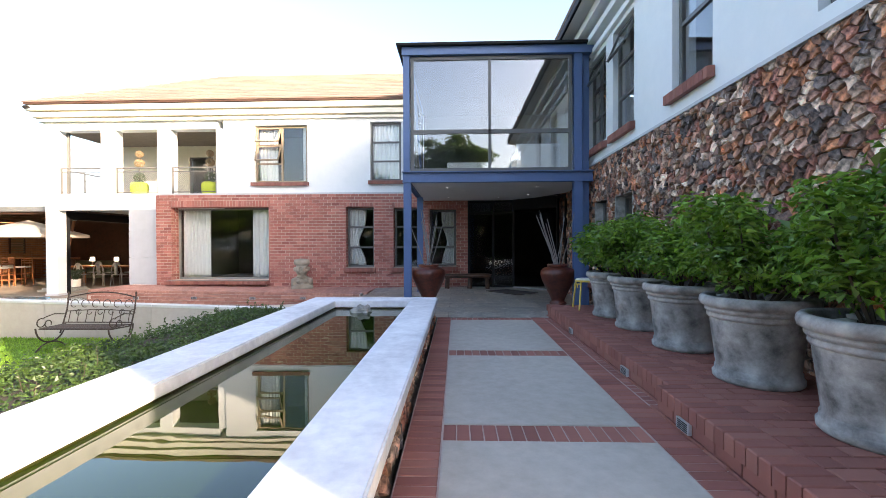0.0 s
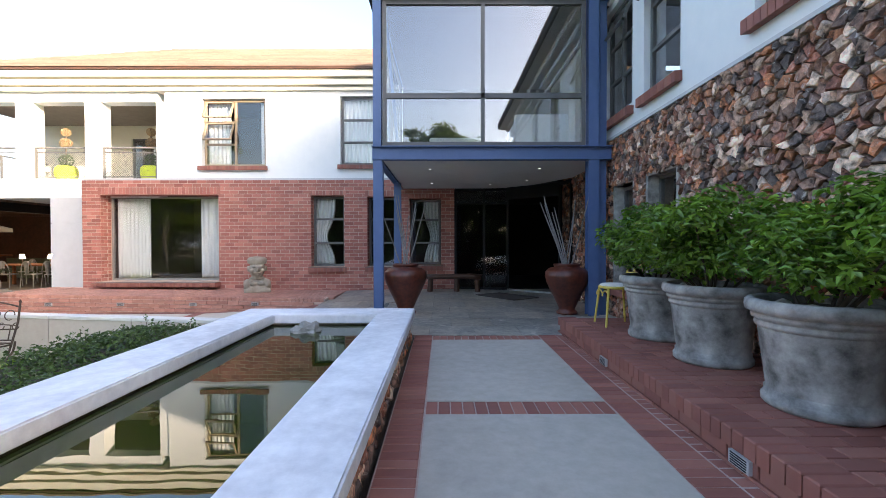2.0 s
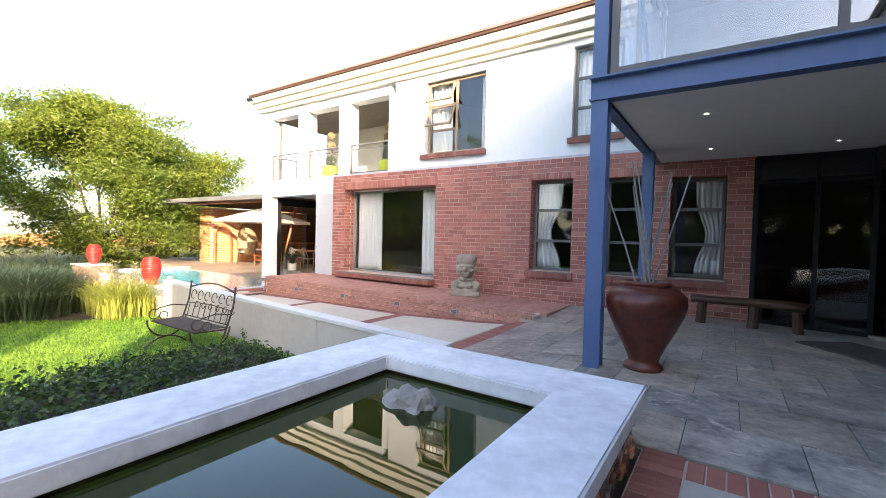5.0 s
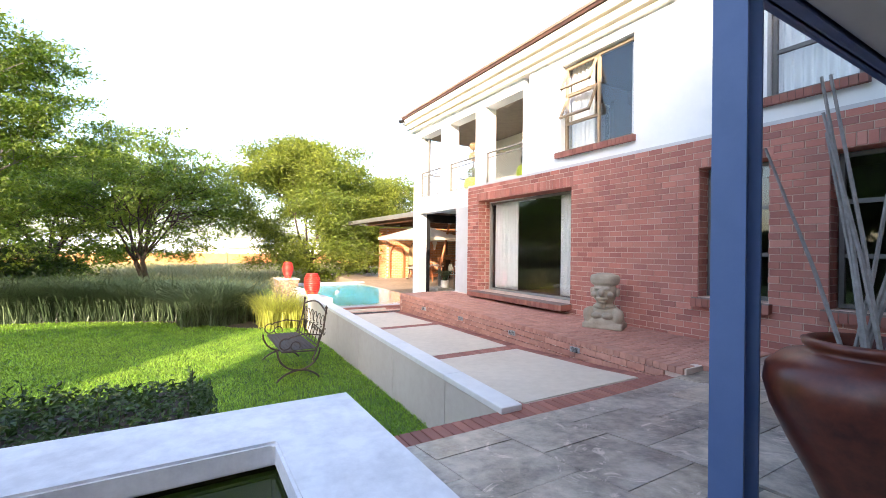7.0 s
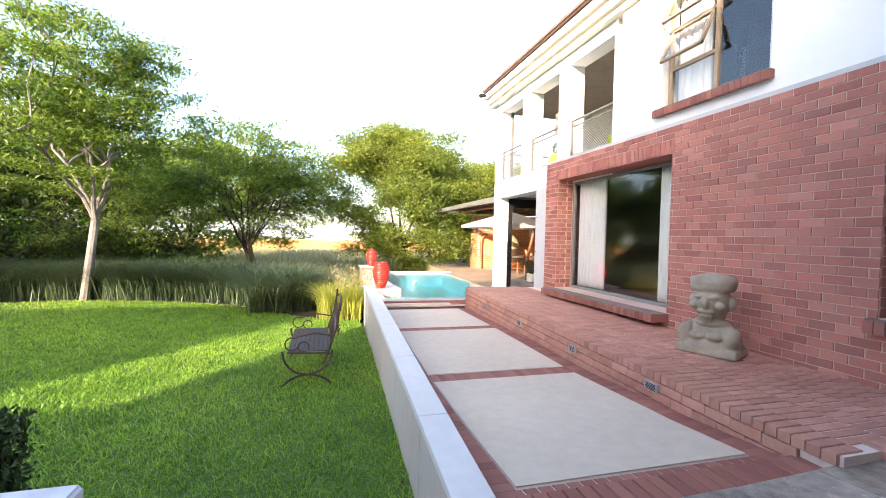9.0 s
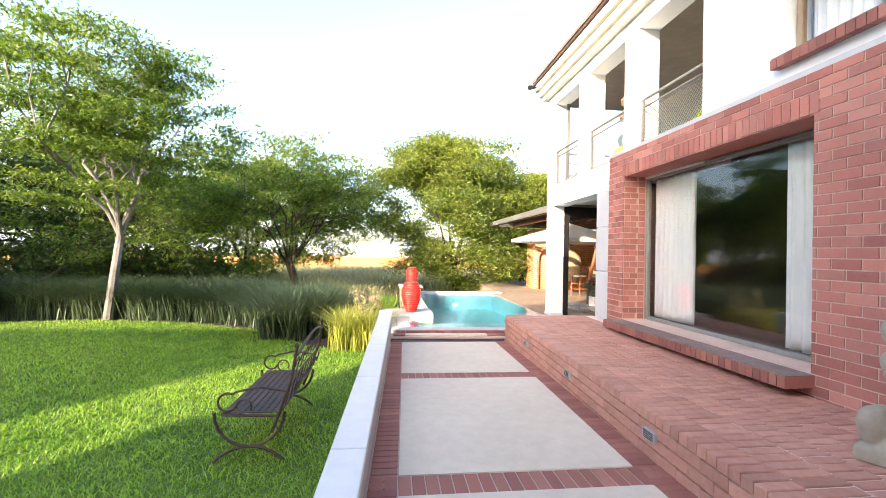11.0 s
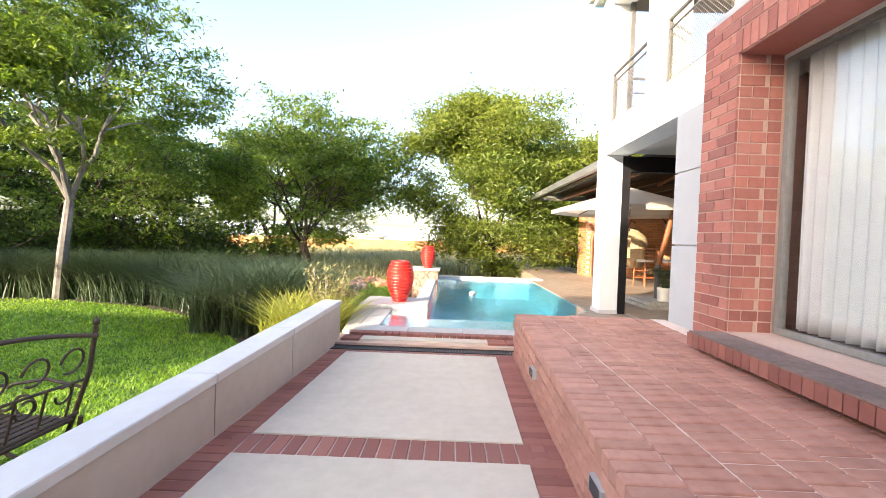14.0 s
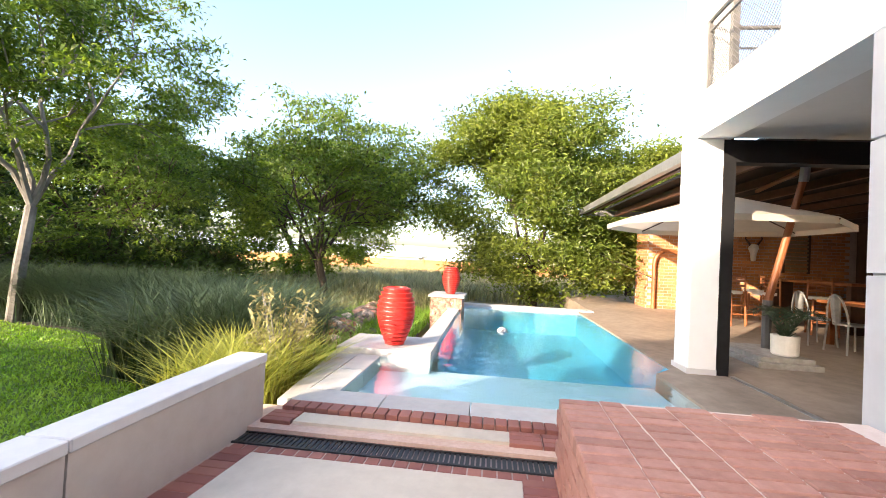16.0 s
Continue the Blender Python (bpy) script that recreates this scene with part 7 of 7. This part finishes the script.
for y in (12.432, 12.663, 12.894, 13.125, 13.356, 13.587):
    x = -8.68 + (0.044 if row % 2 else 0.0)
    while x < -1.36:
        y0 = y if row else max(12.2, 12.425 + skew(x + 0.04))
        d = min(y + 0.222, 13.77) - y0
        if d > 0.02:
            lay.add((x + 0.04, y0 + d / 2, lin(x, PLAT) - 0.022 + random.uniform(-0.002, 0.002)), 0.076, round(d - 0.006, 2), 0.05, None, -7.4 < x < -3.9)
        x += 0.0885
    row += 1
lay.done()
ris = tagged(part("riser_core", bx(-8.66, -1.45, 12.33, 12.36, -0.6, -0.06), M_MORTAR), "brick riser of the terrace", "riser", kind="structure")
lay = Layer(ris, "brick", M_TERR, M_TERR_J, "red bricks of the terrace riser", True)
for k in range(6):
    x = -8.7 + (0.116 if k % 2 else 0.0)
    while x < -1.5:
        zt = lin(x, PLAT) - 0.075 - k * 0.0885
        if zt > lin(x, RAMP) - 0.03:
            lay.add((x + 0.11, 12.212, zt - 0.039), BL, BH, 0.03, ROT_WALL, -7.5 < x < -3.8)
        x += BL + JT
for k in range(3):
    lay.add((-8.69, 12.4 + k * 0.4, -0.2), 0.4, 0.38, 0.03, ROT_WALLX)
lay.done()

# path borders and bands
lay = Layer(path_slab, "paver", M_PAVE, M_PAVE_J, "red brick edging of the path")
y = -2.0
while y < 8.3:
    lay.add((1.045, y + 0.045, -0.026), 0.215, 0.08, 0.05, None, 1.5 < y < 8.3)
    lay.add((2.61, y + 0.045, -0.026), 0.215, 0.08, 0.05, None, 1.5 < y < 8.3)
    lay.add((2.77, y + 0.045, -0.03), 0.08, 0.08, 0.05)
    y += 0.0895
for y0 in (3.907, 5.977, 8.222, 1.78):
    x = 1.165
    while x < 2.47:
        lay.add((x + 0.042, y0, -0.026), 0.08, 0.228, 0.05, None, y0 > 3)
        x += 0.0885
lay.done()
lay = Layer(ramp, "paver", M_PAVE, M_PAVE_J, "red brick edging of the ramp", True)
x = -8.62
while x < -1.55:
    zz = lin(x + 0.04, RAMP) - 0.026
    for yc, wd in ((10.26, 0.18), (12.1, 0.19)):
        lay.add((x + 0.042, yc, zz), 0.08, wd, 0.05, None, x < -3.0)
    x += 0.0885
for xc, wd in ((-3.875, 0.228), (-6.372, 0.228), (-8.64, 0.08), (-8.915, 0.1)):
    y = 10.18
    while y < 12.15:
        lay.add((xc, y + 0.042, lin(xc, RAMP) - 0.026 + (0.012 if xc < -8.8 else 0)), wd, 0.08, 0.05, None, True)
        y += 0.0885
y = 8.44
while y < 12.2:
    lay.add((-1.41, y + 0.042, -0.178 + 0.0), 0.222, 0.08, 0.05, None, True)
    if y > 10.24:
        lay.add((-1.58, y + 0.042, lin(-1.58, RAMP) - 0.03), 0.1, 0.08, 0.05)
    y += 0.0885
y = 10.24
while y < 12.4:
    lay.add((-9.23, y + 0.042, -0.343), 0.14, 0.08, 0.05, None, True)
    y += 0.0885
for k in range(3):
    for yy in (12.04, 12.265, 10.3):
        lay.add((-9.125 + 0.07 * k, yy, -0.372), 0.064, 0.215, 0.05)
lay.done()
# ledge bricks
led = bpy.data.objects["ledge"]
lay = Layer(led, "brick", M_PAVE, M_PAVE_J, "red bricks of the planter ledge")
y = -2.0
while y < 8.45:
    fx = 2.80 if y > 4.25 else 2.71
    lay.add((fx + 0.11, y + 0.042, 0.152), 0.222, 0.08, 0.1, None, 2.0 < y < 8.4)
    y += 0.0885
for k in range(2):
    y = -2.0 + (0.116 if k else 0)
    while y < 8.4:
        fx = 2.83 if y > 4.25 else 2.74
        lay.add((fx, y + 0.11, 0.062 - k * 0.0885), BH, BL, 0.04, ROT_WALLX, 3.0 < y < 7.5)
        y += BL + JT
y, row = -2.0, 0
while y < 8.45:
    x = 3.03 if y > 4.25 else 2.94
    if row % 2:
        lay.add((x + 0.053, y + 0.05, 0.176), 0.107, 0.1, 0.045)
        x += 0.116
    while x < 4.0:
        lay.add((x + 0.11, y + 0.05, 0.176 + random.uniform(-0.001, 0.001)), BL, 0.1, 0.045)
        x += BL + 0.009
    y += 0.109
    row += 1
for k in range(10):
    lay.add((2.92 + k * 0.116, 8.49, 0.06), 0.105, 0.222, 0.03, Matrix.Rotation(radians(-90), 4, "X"))
lay.done()
tagged(part("ledge_front_core", bx(2.75, 2.92, -2.0, 4.25, -0.2, 0.1), M_MORTAR_D), "ledge core", "ledge", kind="structure")

# slate tiles
ty, row = 8.36, 0
while ty < 13.75:
    tx = -1.29 - (0.3 if row % 2 else 0.0)
    while tx < 4.0:
        a, b, c, d = max(tx, -1.29) + 0.003, min(tx + 0.597, 4.02), ty + 0.003, min(ty + 0.597, 13.78)
        if b - a > 0.05:
            j = random.uniform(-0.002, 0.002)
            part("tile", poly([(a, c, slate_z(a, c) + j), (b, c, slate_z(b, c) + j), (b, d, slate_z(b, d) + j), (a, d, slate_z(a, d) + j)], 0.014), M_SLATE, floor_slate)
        tx += 0.6
    ty += 0.6
    row += 1


# rubble stone facing
def stones(u0, u1, v0, v1, step, place, skip, rgen):
    """Six-sided rough stones over a rectangle; place(u, v, out) gives a point in the world."""
    nu, nv = int((u1 - u0) / step) + 2, int((v1 - v0) / (step * 0.8)) + 2

    def corner(i, j):
        rr = random.Random(i * 7919 + j * 104729)
        return (u0 + (i / 2) * step + rr.uniform(-0.36, 0.36) * step, v0 + j * step * 0.4 + rr.uniform(-0.24, 0.24) * step)
    for r in range(nv):
        for c in range(nu):
            i0, j0 = c * 2 + (r % 2), r * 2
            ring = [corner(i0, j0), corner(i0 + 1, j0 - 1), corner(i0 + 2, j0), corner(i0 + 2, j0 + 1), corner(i0 + 1, j0 + 2), corner(i0, j0 + 1)]
            cu, cv = sum(p[0] for p in ring) / 6, sum(p[1] for p in ring) / 6
            if not (u0 <= cu <= u1 and v0 <= cv <= v1) or skip(cu, cv):
                continue
            out = 0.014 + 0.03 * rgen.random()
            sz = 0.84 + 0.18 * rgen.random()
            tu, tv = rgen.normal() * 0.1, rgen.normal() * 0.1
            vs = []
            for s, o in ((0.95 * sz, -0.01), (0.92 * sz, out * 0.7), (0.72 * sz, out)):
                for p in ring:
                    du, dv = (p[0] - cu) * s, (p[1] - cv) * s
                    e = o + (du * tu + dv * tv + (rgen.random() - 0.5) * 0.024) * (1 if o > 0 else 0)
                    vs.append(place(min(max(cu + du, u0 - 0.01), u1 + 0.01), min(max(cv + dv, v0 - 0.01), v1), e))
            vs.append(place(cu + rgen.normal() * 0.01, cv + rgen.normal() * 0.01, out + 0.006 * rgen.random() - 0.003))
            yield (cu, cv), vs


SF = [(6 * a + k, 6 * a + (k + 1) % 6, 6 * a + 6 + (k + 1) % 6, 6 * a + 6 + k) for a in (0, 1) for k in range(6)] + [(12 + k, 12 + (k + 1) % 6, 18) for k in range(6)]


def lay_stones(owner, it, near, label):
    vv, ff, cnt = [], [], 0
    o = Vector(ORIGIN.get(owner.name, (0, 0, 0)))
    for (u, v), vs in it:
        if near(u, v) and cnt < 298:
            me = bpy.data.meshes.new("stone")
            c = sum((Vector(q) for q in vs), Vector()) / len(vs)
            me.from_pydata([tuple(Vector(q) - c) for q in vs], [], SF)
            ob = link("stone", me, M_STONE_O, owner)
            ob.location = c - o
            cnt += 1
        else:
            n = len(vv)
            vv += [tuple(Vector(q) - o) for q in vs]
            ff += [tuple(n + i for i in f) for f in SF]
    me = bpy.data.meshes.new("stone_field")
    me.from_pydata(vv, [], ff)
    ob = link("stone_field", me, M_STONE, owner, label)
    ob["kind"] = "stuff"


rgs = np.random.default_rng(17)
lay_stones(wall_stone, stones(0.6, 12.9, 0.0, 2.83, 0.105, lambda u, v, e: (STONE_X + 0.02 - e, u, v), lambda u, v: any(h[0] - 0.05 < u < h[1] + 0.05 and h[2] - 0.08 < v < h[3] + 0.03 for h in LOWW), rgs),
           lambda u, v: 3.4 < u < 5.2 and v > 1.5, "brown and rust rubble stones")
lay_stones(pond, stones(-1.0, 8.38, -0.05, 0.215, 0.15, lambda u, v, e: (0.855 + e, u, v), lambda u, v: False, rgs), lambda u, v: 1.8 < u < 8.4, "small rubble stones of the pond wall")
lay_stones(pond, stones(-1.1, 0.85, -0.15, 0.215, 0.15, lambda u, v, e: (u, 8.395 + e, v), lambda u, v: False, rgs), lambda u, v: False, "small rubble stones of the pond wall")
